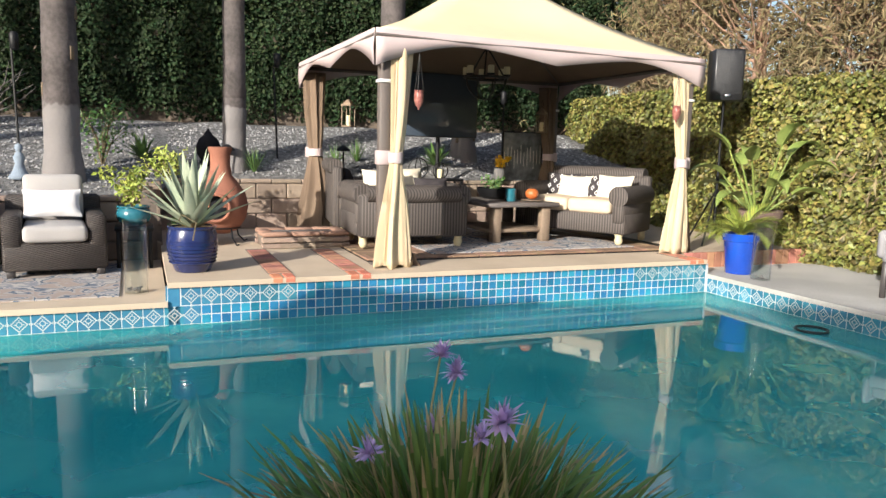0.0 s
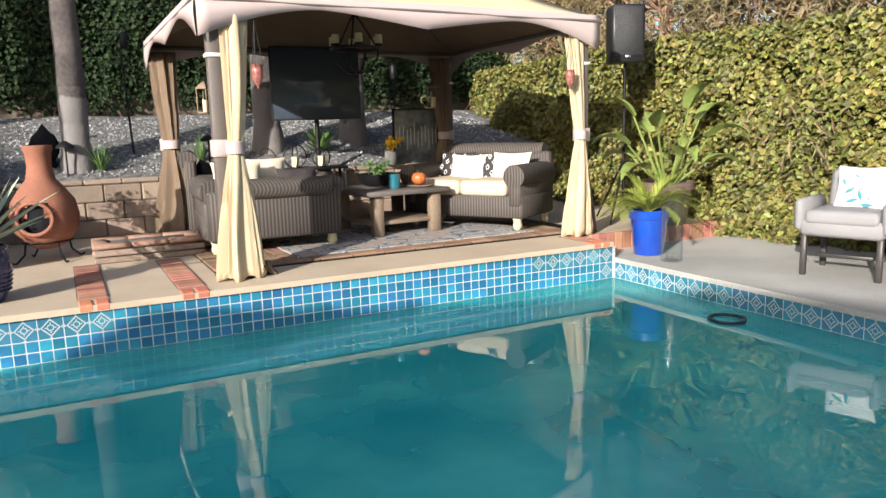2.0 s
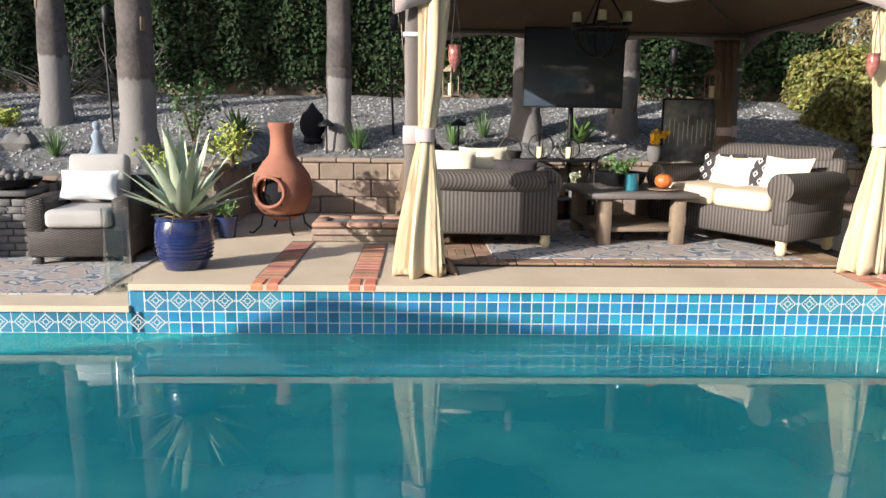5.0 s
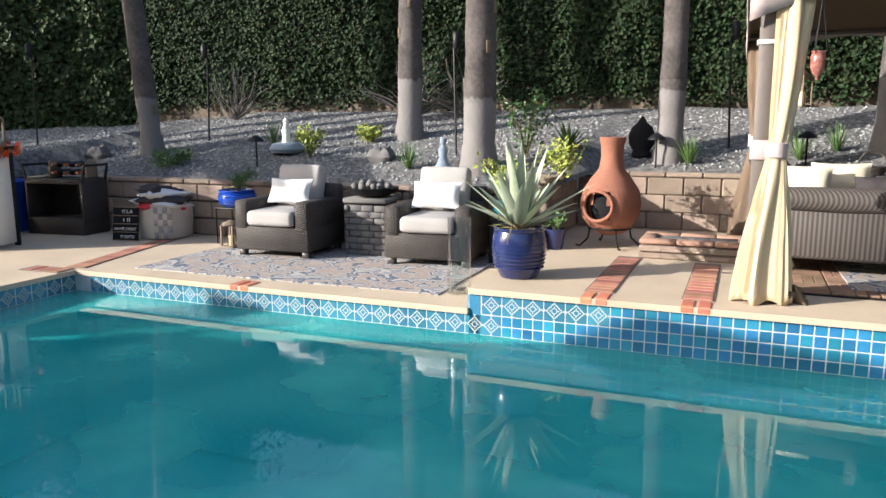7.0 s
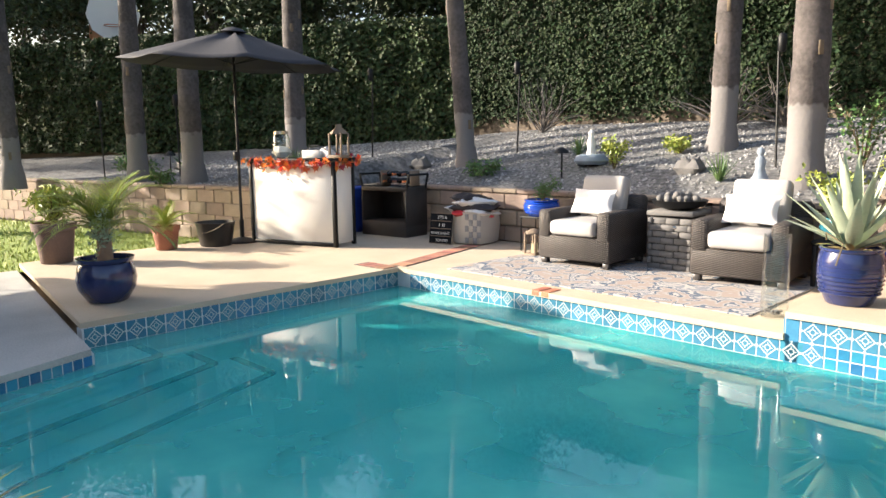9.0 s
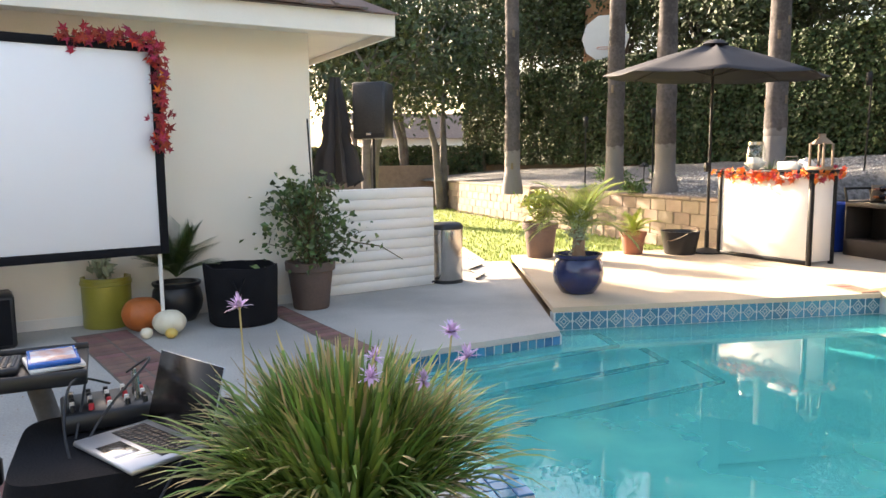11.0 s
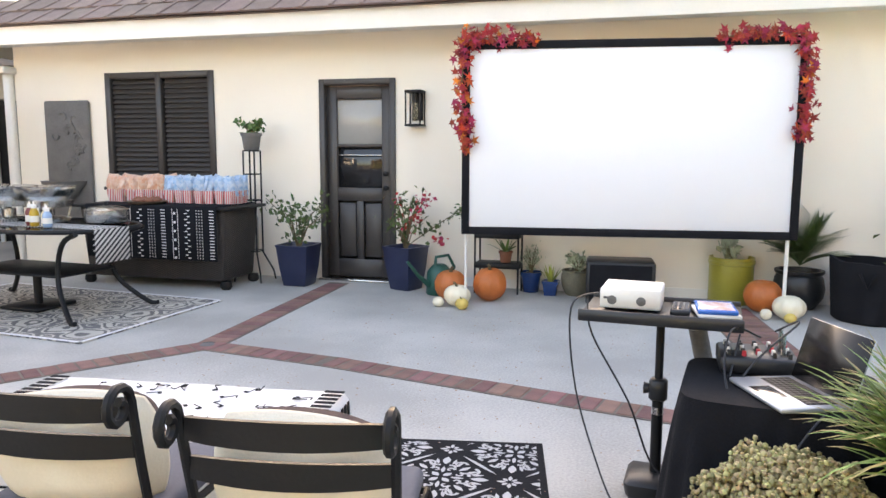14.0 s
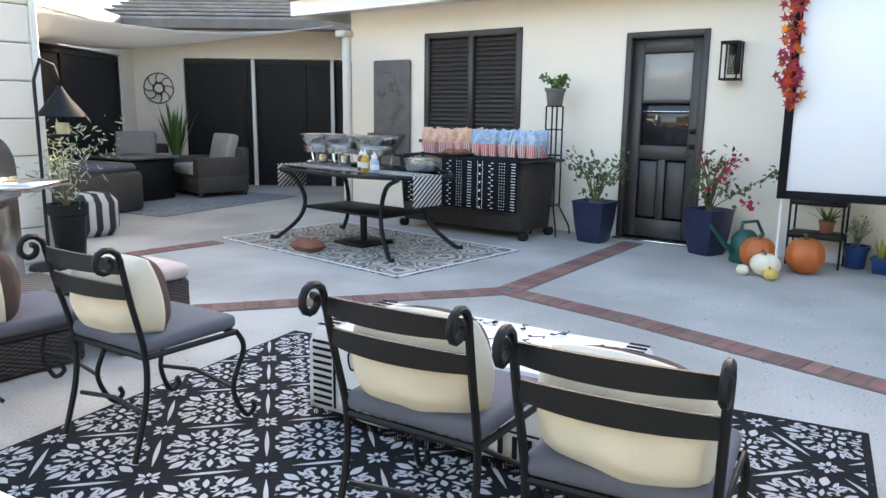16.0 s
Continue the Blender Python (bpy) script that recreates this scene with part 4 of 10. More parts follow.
# ---- hedges ----
def hedge(name, line, z0, z1, depth, count, size, m, label, seed, back=EARTH, thin=0.0):
    """Climbing leaves over a wall that follows the line, facing its left side turned round."""
    r = np.random.RandomState(seed)
    h = thing(name, label, "hedge", kind="structure")
    wall = G()
    segs = [(Vector((*a, 0)), Vector((*b, 0))) for a, b in zip(line, line[1:])]
    tot = sum((b - a).length for a, b in segs)
    P, N = [], []
    for a, b in segs:
        d, L = (b - a).normalized(), (b - a).length
        o = Vector((d.y, -d.x, 0))
        c = (a + b) / 2 - o * (0.25 + 0.6 * depth)
        wall.box((c.x, c.y, (z0 - 0.6 + z1) / 2), (L + 0.3, 0.3, z1 - z0 + 0.5), math.atan2(d.y, d.x), 0.02)
        k = int(count * L / tot)
        for _ in range(k):
            s, z = r.uniform(0, L), z0 + (z1 - z0 + 0.12) * r.uniform(0, 1)
            p = a + d * s
            lump = noise.noise(Vector((p.x * 0.9, p.y * 0.9, z * 0.9))) * 0.5 + noise.noise(Vector((p.x * 2.6, p.y * 2.6, z * 2.6))) * 0.5
            low = (z - z0) / (z1 - z0)
            if thin and low < thin and r.uniform() < (1 - low / thin) * 1.15 - lump * 0.6:
                continue
            q = p + o * (lump * depth + r.uniform(-0.12, 0.06))
            P.append((q.x, q.y, z))
            N.append((o.x, o.y, 0.45))
        kt = int(k * 0.10)
        for _ in range(kt):
            p = a + d * r.uniform(0, L) - o * r.uniform(0, 0.45)
            P.append((p.x, p.y, z1 + r.uniform(-0.1, 0.16)))
            N.append((0, 0, 1))
    part("support_wall", wall, back, h, "weathered wall behind the leaves", False)
    lv = part("leaves", leaf_cloud(P, N, size, r, 0.75, 0.6), m, h, smooth=False)
    return h


PLAST = mat("stained plaster", (0.19, 0.15, 0.115), 0.95, (0.07, 0.055, 0.042), 1.4, 30, 0.5, amount=0.8)
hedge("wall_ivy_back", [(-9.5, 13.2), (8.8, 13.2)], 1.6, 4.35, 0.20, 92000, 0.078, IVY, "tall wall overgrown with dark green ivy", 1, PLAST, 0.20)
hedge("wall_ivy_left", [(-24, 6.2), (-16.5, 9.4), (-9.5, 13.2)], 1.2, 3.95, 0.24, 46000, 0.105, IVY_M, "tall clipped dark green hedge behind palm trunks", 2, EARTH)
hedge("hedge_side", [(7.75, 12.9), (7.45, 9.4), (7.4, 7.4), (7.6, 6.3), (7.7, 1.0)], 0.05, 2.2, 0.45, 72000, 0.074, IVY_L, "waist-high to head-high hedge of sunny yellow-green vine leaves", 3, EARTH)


hedge("hedge_far", [(-23.5, -2.5), (-22.5, 6.6)], 0.0, 1.7, 0.4, 9000, 0.14, TREE_L, "loose green hedge at the far end of the lawn", 5, EARTH)


def conifer(name, x, y, z0, h, r, seed, m=CEDAR, count=19000, label="tall shaggy conifer with dry brown branches"):
    q = np.random.RandomState(seed)
    t = thing(name, label, "tree", (x, y, z0), group="conifers behind the hedge")
    part("trunk", G().tube([(0, 0, 0), (0.05, 0, h * 0.5), (0, 0.05, h * 0.95)], [0.16, 0.11, 0.03], 8), BARK_B, t)
    g = G()
    for i in range(90):
        a, zz, ln = q.uniform(0, 6.28), q.uniform(0.15, 0.9) * h, q.uniform(0.4, 0.95) * r
        g.tube([(0, 0, zz), (math.cos(a) * ln * 0.5, math.sin(a) * ln * 0.5, zz + 0.25), (math.cos(a) * ln, math.sin(a) * ln, zz + 0.75)], [0.03, 0.018, 0.006], 5)
    tagged(part("limbs", g, BARK_B, t, "bare reddish brown limbs"), kind="stuff")
    P, N = [], []
    for _ in range(70):
        a, zz = q.uniform(0, 6.28), q.uniform(0.05, 1.0) * h
        rr = r * (1.05 - 0.5 * zz / h) * q.uniform(0.45, 1.0)
        c = Vector((math.cos(a) * rr, math.sin(a) * rr, zz))
        for _ in range(count // 70):
            o = Vector(q.normal(0, 1, 3)) * 0.16 * r
            P.append(c + Vector((o.x, o.y, o.z * 1.2)))
            N.append((math.cos(a), math.sin(a), 0.5))
    part("crown", leaf_cloud([tuple(p) for p in P], N, 0.17, q, 0.13, 0.8), m, t, smooth=False)
    return t


for i, (x, y, h, r) in enumerate(((9.0, 3.6, 4.4, 1.3), (9.1, 5.6, 5.0, 1.5), (9.3, 7.6, 5.2, 1.5), (9.4, 9.8, 5.4, 1.6), (9.6, 12.0, 5.4, 1.6), (9.2, 1.6, 4.2, 1.3), (7.6, 14.6, 5.6, 1.6))):
    conifer("conifer", x, y, 0.1, h, r, 20 + i)


def broadleaf(name, x, y, z0, h, r, seed, m=TREE_L, count=21000, label="leafy green garden tree with slim grey trunks", leaf=0.17, stems=3):
    q = np.random.RandomState(seed)
    t = thing(name, label, "tree", (x, y, z0), group="trees beyond the garden wall")
    g = G()
    tips = []
    for i in range(stems):
        a = q.uniform(0, 6.28)
        e = (math.cos(a) * r * 0.5, math.sin(a) * r * 0.5, h * 0.62)
        g.tube([(0.08 * math.cos(a), 0.08 * math.sin(a), -0.5), (e[0] * 0.3, e[1] * 0.3, h * 0.3), e], [0.14, 0.10, 0.04], 8)
        for _ in range(3):
            b = q.uniform(0, 6.28)
            f = (e[0] + math.cos(b) * r * 0.5, e[1] + math.sin(b) * r * 0.5, h * q.uniform(0.65, 0.92))
            g.tube([e, f], [0.04, 0.012], 6)
            tips.append(f)
    part("trunk", g, BARK, t)
    P, N = [], []
    for _ in range(92):
        a, el, k = q.uniform(0, 6.28), q.uniform(-0.6, 1.4), q.uniform(0.45, 1.0)
        c = Vector((math.cos(a) * math.cos(el) * r * k, math.sin(a) * math.cos(el) * r * k, h * 0.66 + math.sin(el) * h * 0.36 * k))
        for _ in range(count // 92):
            o = q.normal(0, 1, 3) * 0.17 * r
            P.append((c.x + o[0], c.y + o[1], c.z + o[2]))
            N.append((math.cos(a), math.sin(a), 0.7))
    part("crown", leaf_cloud(P, N, leaf, q, 0.55, 0.8), m, t, smooth=False)
    return t


for i, (x, y, h, r) in enumerate(((-15.0, 2.2, 5.6, 1.7), (-18.5, 4.6, 6.0, 1.8), (-25, 8.5, 7.5, 2.8), (-22, 4.0, 7.0, 2.4), (-28, 13, 8.5, 3.2), (-20, 15, 7.5, 3.0), (-13, 17.5, 7.0, 2.8),
                                  (-4, 18, 6.6, 2.5), (3, 18.5, 6.4, 2.6), (-30, 3, 8, 3), (-9, 19, 6.0, 2.4), (10, 17, 7, 2.6), (-24.5, 11.5, 8.0, 2.8), (-17, 12.5, 6.6, 2.4), (-12.5, 15.2, 6.4, 2.4), (-33, 9, 9.0, 3.4))):
    broadleaf("garden_tree", x, y, 0, h * (0.95 if i in (0, 1, 3, 9) else 1.35 if x < -12 else 1.1), r * (1.0 if i in (0, 1, 3, 9) else 1.1), 60 + i, TREE_L, 6500 if i in (0, 1, 3, 9) else 21000)


def palm(x, y, r0, h=7.0, lean=0.0, seed=0):
    q = random.Random(seed)
    z0 = bank_z(x, y)
    t = thing("palm_tree", "tall grey palm trunk with a paler foot rising from gravel", "palm", (x, y, z0), q.uniform(-20, 20), "palm trunks on the bank")
    prof = [(r0 * 1.32, -0.15), (r0 * 1.25, 0.02), (r0 * 1.08, 0.25)]
    z = 0.3
    while z < h:
        k = r0 * (1 - 0.25 * z / h) * q.uniform(0.985, 1.015)
        st = q.uniform(0.14, 0.34)
        prof += [(k, z), (k * 0.995, z + st * 0.88), (k * 0.978, z + st * 0.94)]
        z += st
    g = G().lathe(prof, 18)
    g.v = [(x_ + lean * z_ * 0.05 + 0.015 * noise.noise(Vector((x_ * 6, y_ * 6, z_ * 2))), y_ + 0.015 * noise.noise(Vector((y_ * 6, x_ * 6, z_ * 2 + 9))), z_) for x_, y_, z_ in g.v]
    part("trunk", g, PALM_B, t)
    for i in range(6):
        a, zz = q.uniform(0, 6.28), q.uniform(0.3, h * 0.5)
        k = r0 * (1 - 0.25 * zz / h)
        part("bark_scar", G().box((math.cos(a) * k + lean * zz * 0.05, math.sin(a) * k, zz), (0.02, 0.05, 0.14), a, 0.004), EARTH, t, "dark bark scar")


PALMS = ((-6.05, 9.8, 0.15), (-2.42, 10.85, 0.17), (-0.86, 9.35, 0.185), (1.1, 10.55, 0.155), (3.45, 11.0, 0.19), (4.75, 11.2, 0.19),
         (-9.6, 9.0, 0.19), (-9.1, 6.75, 0.17), (-10.5, 6.45, 0.16), (-13.4, 5.3, 0.17))
for i, (x, y, r) in enumerate(PALMS):
    palm(x, y, r, 6.5, -1.6 if i == 0 else random.uniform(-0.4, 0.4), i)

# ---- house ----
HW = Matrix(((0.351, 0.936, 0, -5.03), (-0.936, 0.351, 0, 1.16), (0, 0, 1, 0), (0, 0, 0, 1)))
HL = 9.92


def hb(g, s0, s1, n0, n1, z0, z1, bev=0.004, mi=0):
    return g.box(((s0 + s1) / 2, (n0 + n1) / 2, (z0 + z1) / 2), (s1 - s0, n1 - n0, z1 - z0), 0, bev, mi, 1.0, HW)


D0, D1, W0, W1, WZ0, WZ1, HT = 5.15, 5.99, 7.24, 8.64, 0.95, 2.23, 2.62
hw_ = thing("wall_house", "house wall of smooth cream stucco", "wall", kind="structure")
for s0, s1, z0, z1 in ((0, D0, -0.2, HT), (D0, D1, 2.1, HT), (D1, W0, -0.2, HT), (W0, W1, -0.2, WZ0), (W0, W1, WZ1, HT), (W1, HL, -0.2, HT)):
    part("wall_panel", hb(G(), s0, s1, -0.2, 0, z0, z1, 0.0005), STUCCO, hw_, smooth=False)
for s0, s1, n0, n1 in ((0, 0.2, -6.8, -0.2), (HL - 0.2, HL, -6.8, -0.2), (0, HL, -7.0, -6.8)):
    part("wall_panel", hb(G(), s0, s1, n0, n1, -0.2, HT, 0.0005), STUCCO, hw_, smooth=False)
solid("trim_base", hb(G(), 0.01, D0 - 0.02, 0.0, 0.006, -0.02, 0.09), WHITE, "pale painted strip along the wall base", "trim", "structure")
g = hb(G(), -0.62, HL + 0.55, 0.50, 0.535, 2.50, 2.71)
solid("trim_fascia", g, WHITE, "white painted fascia board under the eaves", "trim", "structure")
g = G()
hb(g, -0.62, HL + 0.55, -0.0, 0.50, 2.56, 2.585)
hb(g, -0.62, -0.001, -7.2, 0.0, 2.56, 2.585)
solid("ceiling_soffit", g, WHITE, "white boarded soffit under the eaves", "ceiling", "structure")
g = hb(G(), -0.655, -0.62, -7.5, 0.535, 2.50, 2.71)
hb(g, HL + 0.551, HL + 0.585, -7.5, 0.535, 2.50, 2.71)
solid("trim_rake", g, WHITE, "white painted fascia board at the roof end", "trim", "structure")
roof = thing("roof_house", "pitched roof of weathered brown concrete tiles", "roof", kind="structure")
# Ridge is out of view; its height is set to throw shade on the deck.
q = [HW @ Vector(p) for p in ((-0.68, 0.60, 2.69), (HL + 0.60, 0.60, 2.69), (HL + 0.60, -7.6, 2.69), (-0.68, -7.6, 2.69), (4.0, -3.5, 5.2), (HL - 3.4, -3.5, 5.2))]
g = G().add(q, [(0, 1, 5, 4), (1, 2, 5), (2, 3, 4, 5), (3, 0, 4), (0, 3, 2, 1)])
part("roof_deck", g, ROOF, roof, smooth=False)
RT = G().box((0, 0, 0), (0.312, 0.40, 0.022), 0, 0.005).box((0.14, 0, 0.012), (0.04, 0.40, 0.02), 0, 0.005).mesh("roof_tile", ROOF)
KR = 2.51 / 4.1
rise = math.degrees(math.atan(KR))
for r in range(6):
    for i in range(2 * (r + 1) // 2, 36 - 2 * (r + 1) // 2):
        nn = 0.46 - r * 0.31
        zz = 2.715 + (0.60 - nn) * KR + random.uniform(-0.004, 0.004)
        piece("roof_tile", RT, roof, HW @ pose(-0.5 + i * 0.312 + (0.15 if r % 2 else 0), nn, zz, -rise + 3.0, 0, random.uniform(-0.6, 0.6)))

# back wing with glazed doors and the side wing
def frame_at(x, y, dx, dy):
    return Matrix(((dx, -dy, 0, x), (dy, dx, 0, y), (0, 0, 1, 0), (0, 0, 0, 1)))


W2 = frame_at(-4.6, -9.15, 0.845, -0.535)
W3 = frame_at(0.50, -12.38, 0.535, 0.845)


def fb(g, m, s0, s1, n0, n1, z0, z1, bev=0.004, mi=0):
    return g.box(((s0 + s1) / 2, (n0 + n1) / 2, (z0 + z1) / 2), (s1 - s0, n1 - n0, z1 - z0), 0, bev, mi, 1.0, m)


g = G()
fb(g, W2, 0, 1.2, -0.2, 0, -0.1, 2.7, 0.001)
fb(g, W2, 1.2, 5.2, -0.2, 0, 2.12, 2.7, 0.001)
fb(g, W2, 5.2, 6.35, -0.2, 0, -0.1, 2.7, 0.001)
fb(g, W2, 1.2, 5.2, -0.2, -0.17, -0.1, 2.12, 0.001)
solid("wall_wing_back", g, STUCCO, "shaded pale stucco wall around dark patio doors", "wall", "structure")
g = G()
fb(g, W3, -0.3, 0.45, -0.2, 0, -0.1, 2.7, 0.001)
fb(g, W3, 0.45, 4.0, -0.2, 0, 2.12, 2.7, 0.001)
fb(g, W3, 4.0, 6.2, -0.2, 0, -0.1, 2.7, 0.001)
fb(g, W3, 0.45, 4.0, -0.2, -0.17, -0.1, 2.12, 0.001)
solid("wall_wing_side", g, STUCCO, "shaded pale stucco wall around a dark sliding door", "wall", "structure")


def slider(name, m, s0, s1, panels, label, posts=()):
    d = thing(name, label, "door", kind="structure")
    for i in range(panels):
        a, b = s0 + (s1 - s0) * i / panels, s0 + (s1 - s0) * (i + 1) / panels
        f = G()
        fb(f, m, a, a + 0.05, -0.10, -0.05, 0, 2.1)
        fb(f, m, b - 0.05, b, -0.10, -0.05, 0, 2.1)
        fb(f, m, a + 0.05, b - 0.05, -0.10, -0.05, 0, 0.08)
        fb(f, m, a + 0.05, b - 0.05, -0.10, -0.05, 2.02, 2.1)
        part("door_frame", f, BLACK, d, smooth=False)
        part("pane", fb(G(), m, a + 0.05, b - 0.05, -0.085, -0.075, 0.08, 2.02, 0.001), SCREEN_M, d, "dark glass behind a screen", False)
    for s in posts:
        part("post", fb(G(), m, s - 0.03, s + 0.03, -0.03, 0.03, 0, 2.12), WHITE, d, "slim white post", False)


slider("door_2", W2, 1.2, 5.2, 4, "wide dark glazed patio doors with slim white posts", (1.2, 2.69, 4.02))
slider("door_3", W3, 0.45, 4.0, 2, "dark sliding glass door in a shaded wall", (3.97,))
roof2 = thing("roof_wing", "low grey roof over the shaded patio wing", "roof", kind="structure")
for m, L, o in ((W2, 6.3, 0.0), (W3, 6.4, -0.72)):
    for k in range(17):
        part("roof_course", fb(G(), m, -0.3, L, 0.68 + o - k * 0.30, 1.0 + o - k * 0.30, 2.63 + k * 0.095, 2.675 + k * 0.095, 0.012), ROOF_G, roof2, "course of grey roofing", False)
    part("roof_deck", fb(G(), m, -0.3, L, -4.2 + o, 0.95 + o, 2.60, 2.628), BLACK, roof2, "dark boarding under the courses", False)
    part("fascia", fb(G(), m, -0.3, L, 0.99 + o, 1.03 + o, 2.50, 2.63), GREYSTONE, roof2, "dark fascia board", False)
    part("soffit", fb(G(), m, -0.3, L, 0.0, 0.99 + o, 2.57, 2.598), ROOF_G, roof2, smooth=False)
g = G()
c4 = [(2.27, -6.3, 2.11), (-0.86, -7.15, 2.26), (0.11, -9.41, 2.22), (2.03, -10.6, 2.2)]
for i in range(13):
    for j in range(13):
        u, w = i / 12, j / 12
        p = (Vector(c4[0]) * (1 - u) + Vector(c4[1]) * u) * (1 - w) + (Vector(c4[3]) * (1 - u) + Vector(c4[2]) * u) * w
        g.v.append((p.x, p.y, p.z - 0.13 * math.sin(math.pi * u) - 0.02 * math.sin(math.pi * w)))
for i in range(12):
    for j in range(12):
        a = i * 13 + j
        g.f.append((a, a + 1, a + 14, a + 13))
g.m = [0] * len(g.f)
sail = solid("shade_sail", g, SAIL, "pale fabric shade sail stretched over the patio", "shade sail", smooth=True)
sm = sail.modifiers.new("thick", "SOLIDIFY")
sm.thickness = 0.006
pier = thing("wall_pier", "pier of pale split-faced blocks with white corner trim", "wall", kind="structure")
PM = frame_at(2.34, -5.85, 0.93, 0.36)
part("core", fb(G(), PM, 0.02, 1.6, -0.3, -0.02, -0.1, 2.7), MORTAR, pier, smooth=False)
for r in range(9):
    for i in range(4):
        part("block", fb(G(), PM, 0.0 + i * 0.4, 0.395 + i * 0.4, -0.04 + random.uniform(-0.004, 0.004), 0.005, r * 0.3, r * 0.3 + 0.292, 0.01), STUCCO, pier, smooth=False)
part("corner_trim", fb(G(), PM, -0.05, 0.0, -0.3, 0.03, 0, 2.75), WHITE, pier, smooth=False)
# garden wall behind the camera side and beyond the lawn
g = G().box((-21, 2.3, 0.55), (0.2, 6, 1.3), 0.2, 0.01).box((-14.5, -0.6, 0.4), (13, 0.2, 1.1), 0.15, 0.01)
solid("wall_far_garden", g, BLOCK, "low tan block garden wall beyond the lawn", "wall", "structure")
nh = thing("neighbour_house", "pale neighbouring house glimpsed through trees", "house", (-46, 7.0, 0), 12)
part("wall", G().box((0, 0, 1.4), (6, 8, 2.8), 0, 0.02), WHITE, nh)
part("roof", G().add([(-3.4, -4.4, 2.7), (3.4, -4.4, 2.7), (3.4, 4.4, 2.7), (-3.4, 4.4, 2.7), (0, -4.4, 4.4), (0, 4.4, 4.4)], [(0, 1, 4), (1, 2, 5, 4), (2, 3, 5), (3, 0, 4, 5), (0, 3, 2, 1)]), ROOF, nh, smooth=False)
wd = part("window", G().box((3.02, 0.5, 1.5), (0.06, 1.4, 1.1), 0, 0.01), WHITE, nh)
part("pane", G().box((3.06, 0.5, 1.5), (0.02, 1.2, 0.9), 0, 0.002), GLASS_BLK, wd)


# ---- things: helpers for pots and plants ----
def pot_prof(r, h, style="belly"):
    if style == "belly":
        k = [(0.66, 0), (0.70, 0.02), (0.92, 0.30), (1.0, 0.58), (0.97, 0.82), (0.90, 0.93), (0.96, 0.96), (0.96, 1.0), (0.84, 1.0), (0.82, 0.88), (0.0, 0.88)]
    elif style == "round":
        k = [(0.60, 0), (0.66, 0.02), (0.94, 0.30), (1.0, 0.52), (0.92, 0.80), (0.84, 0.88), (0.94, 0.93), (0.95, 1.0), (0.80, 1.0), (0.78, 0.88), (0.0, 0.86)]
    elif style == "flare":
        k = [(0.68, 0), (0.70, 0.01), (0.88, 0.80), (0.98, 0.82), (1.0, 1.0), (0.90, 1.0), (0.86, 0.90), (0.0, 0.88)]
    elif style == "taper":
        k = [(0.64, 0), (0.68, 0.02), (0.84, 0.45), (0.96, 0.95), (1.0, 0.97), (1.0, 1.0), (0.9, 1.0), (0.86, 0.9), (0.0, 0.88)]
    else:
        k = [(0.94, 0), (0.96, 0.01), (0.97, 0.84), (1.02, 0.86), (1.02, 0.92), (0.98, 0.93), (0.98, 1.0), (0.90, 1.0), (0.88, 0.88), (0.0, 0.86)]
    return [(r * a, h * b) for a, b in k]


def potted(name, label, loc, r, h, m, style="belly", sq=0.0, ribs=0, cat="potted plant", group=""):
    t = thing(name, label, cat, loc, random.uniform(0, 50) if not sq else 20, group)
    g = G().lathe(pot_prof(r, h, style), 32 if not sq else 40, sq=sq)
    part("pot", g, m, t)
    for i in range(ribs):
        z = h * (0.2 + 0.7 * i / ribs)
        k = 0.92 + 0.08 * math.sin((i / ribs) * math.pi)
        part("rib", G().lathe([(r * k * 0.985, z), (r * k * 1.012, z + 0.006), (r * k * 0.985, z + 0.012)], 32), m, t)
    part("soil", G().lathe([(0.0, 0.004), (r * 0.82, 0.0)], 20, (0, 0, h * 0.885)), EARTH, t)
    return t


def bush(t, z, r, h, count, size, m, seed, name="foliage", aspect=0.55, stems=6, up=0.6, label=""):
    q = np.random.RandomState(seed)
    g = G()
    P, N = [], []
    for i in range(stems):
        a, k = q.uniform(0, 6.28), q.uniform(0.3, 1.0)
        e = V3(math.cos(a) * r * k, math.sin(a) * r * k, z + h * q.uniform(0.5, 1.0))
        mid = V3(e.x * 0.35, e.y * 0.35, z + (e.z - z) * 0.6)
        g.tube([(0, 0, z - 0.03), mid, e], [0.008, 0.006, 0.003], 5)
        for j in range(count // stems):
            f = q.uniform(0.25, 1.05)
            p = mid.lerp(e, f) if f > 0.4 else V3(0, 0, z).lerp(mid, f * 2)
            o = q.normal(0, 1, 3) * r * 0.16
            P.append((p.x + o[0], p.y + o[1], max(z, p.z + o[2])))
            N.append((o[0], o[1], up * r))
    tagged(part("branchwork", g, STEM, t), kind="stuff")
    part(name, leaf_cloud(P, N, size, q, aspect, 0.7), m, t, label, False)


def rosette(t, z, n, length, width, m, seed, up=(0.3, 1.3), droop=0.35, name="leaves", seg=6, fold=0.35, label=""):
    q = random.Random(seed)
    g = G()
    for i in range(n):
        a = i * 2.4 + q.uniform(-0.2, 0.2)
        e = up[0] + (up[1] - up[0]) * (i / n) ** 0.8
        strap_leaf(g, (0.02 * math.cos(a), 0.02 * math.sin(a), z), (math.cos(a) * math.cos(e), math.sin(a) * math.cos(e), math.sin(e)), length * q.uniform(0.75, 1.05), width * q.uniform(0.8, 1.1), droop, q, 0, seg, fold)
    return part(name, g, m, t, label)


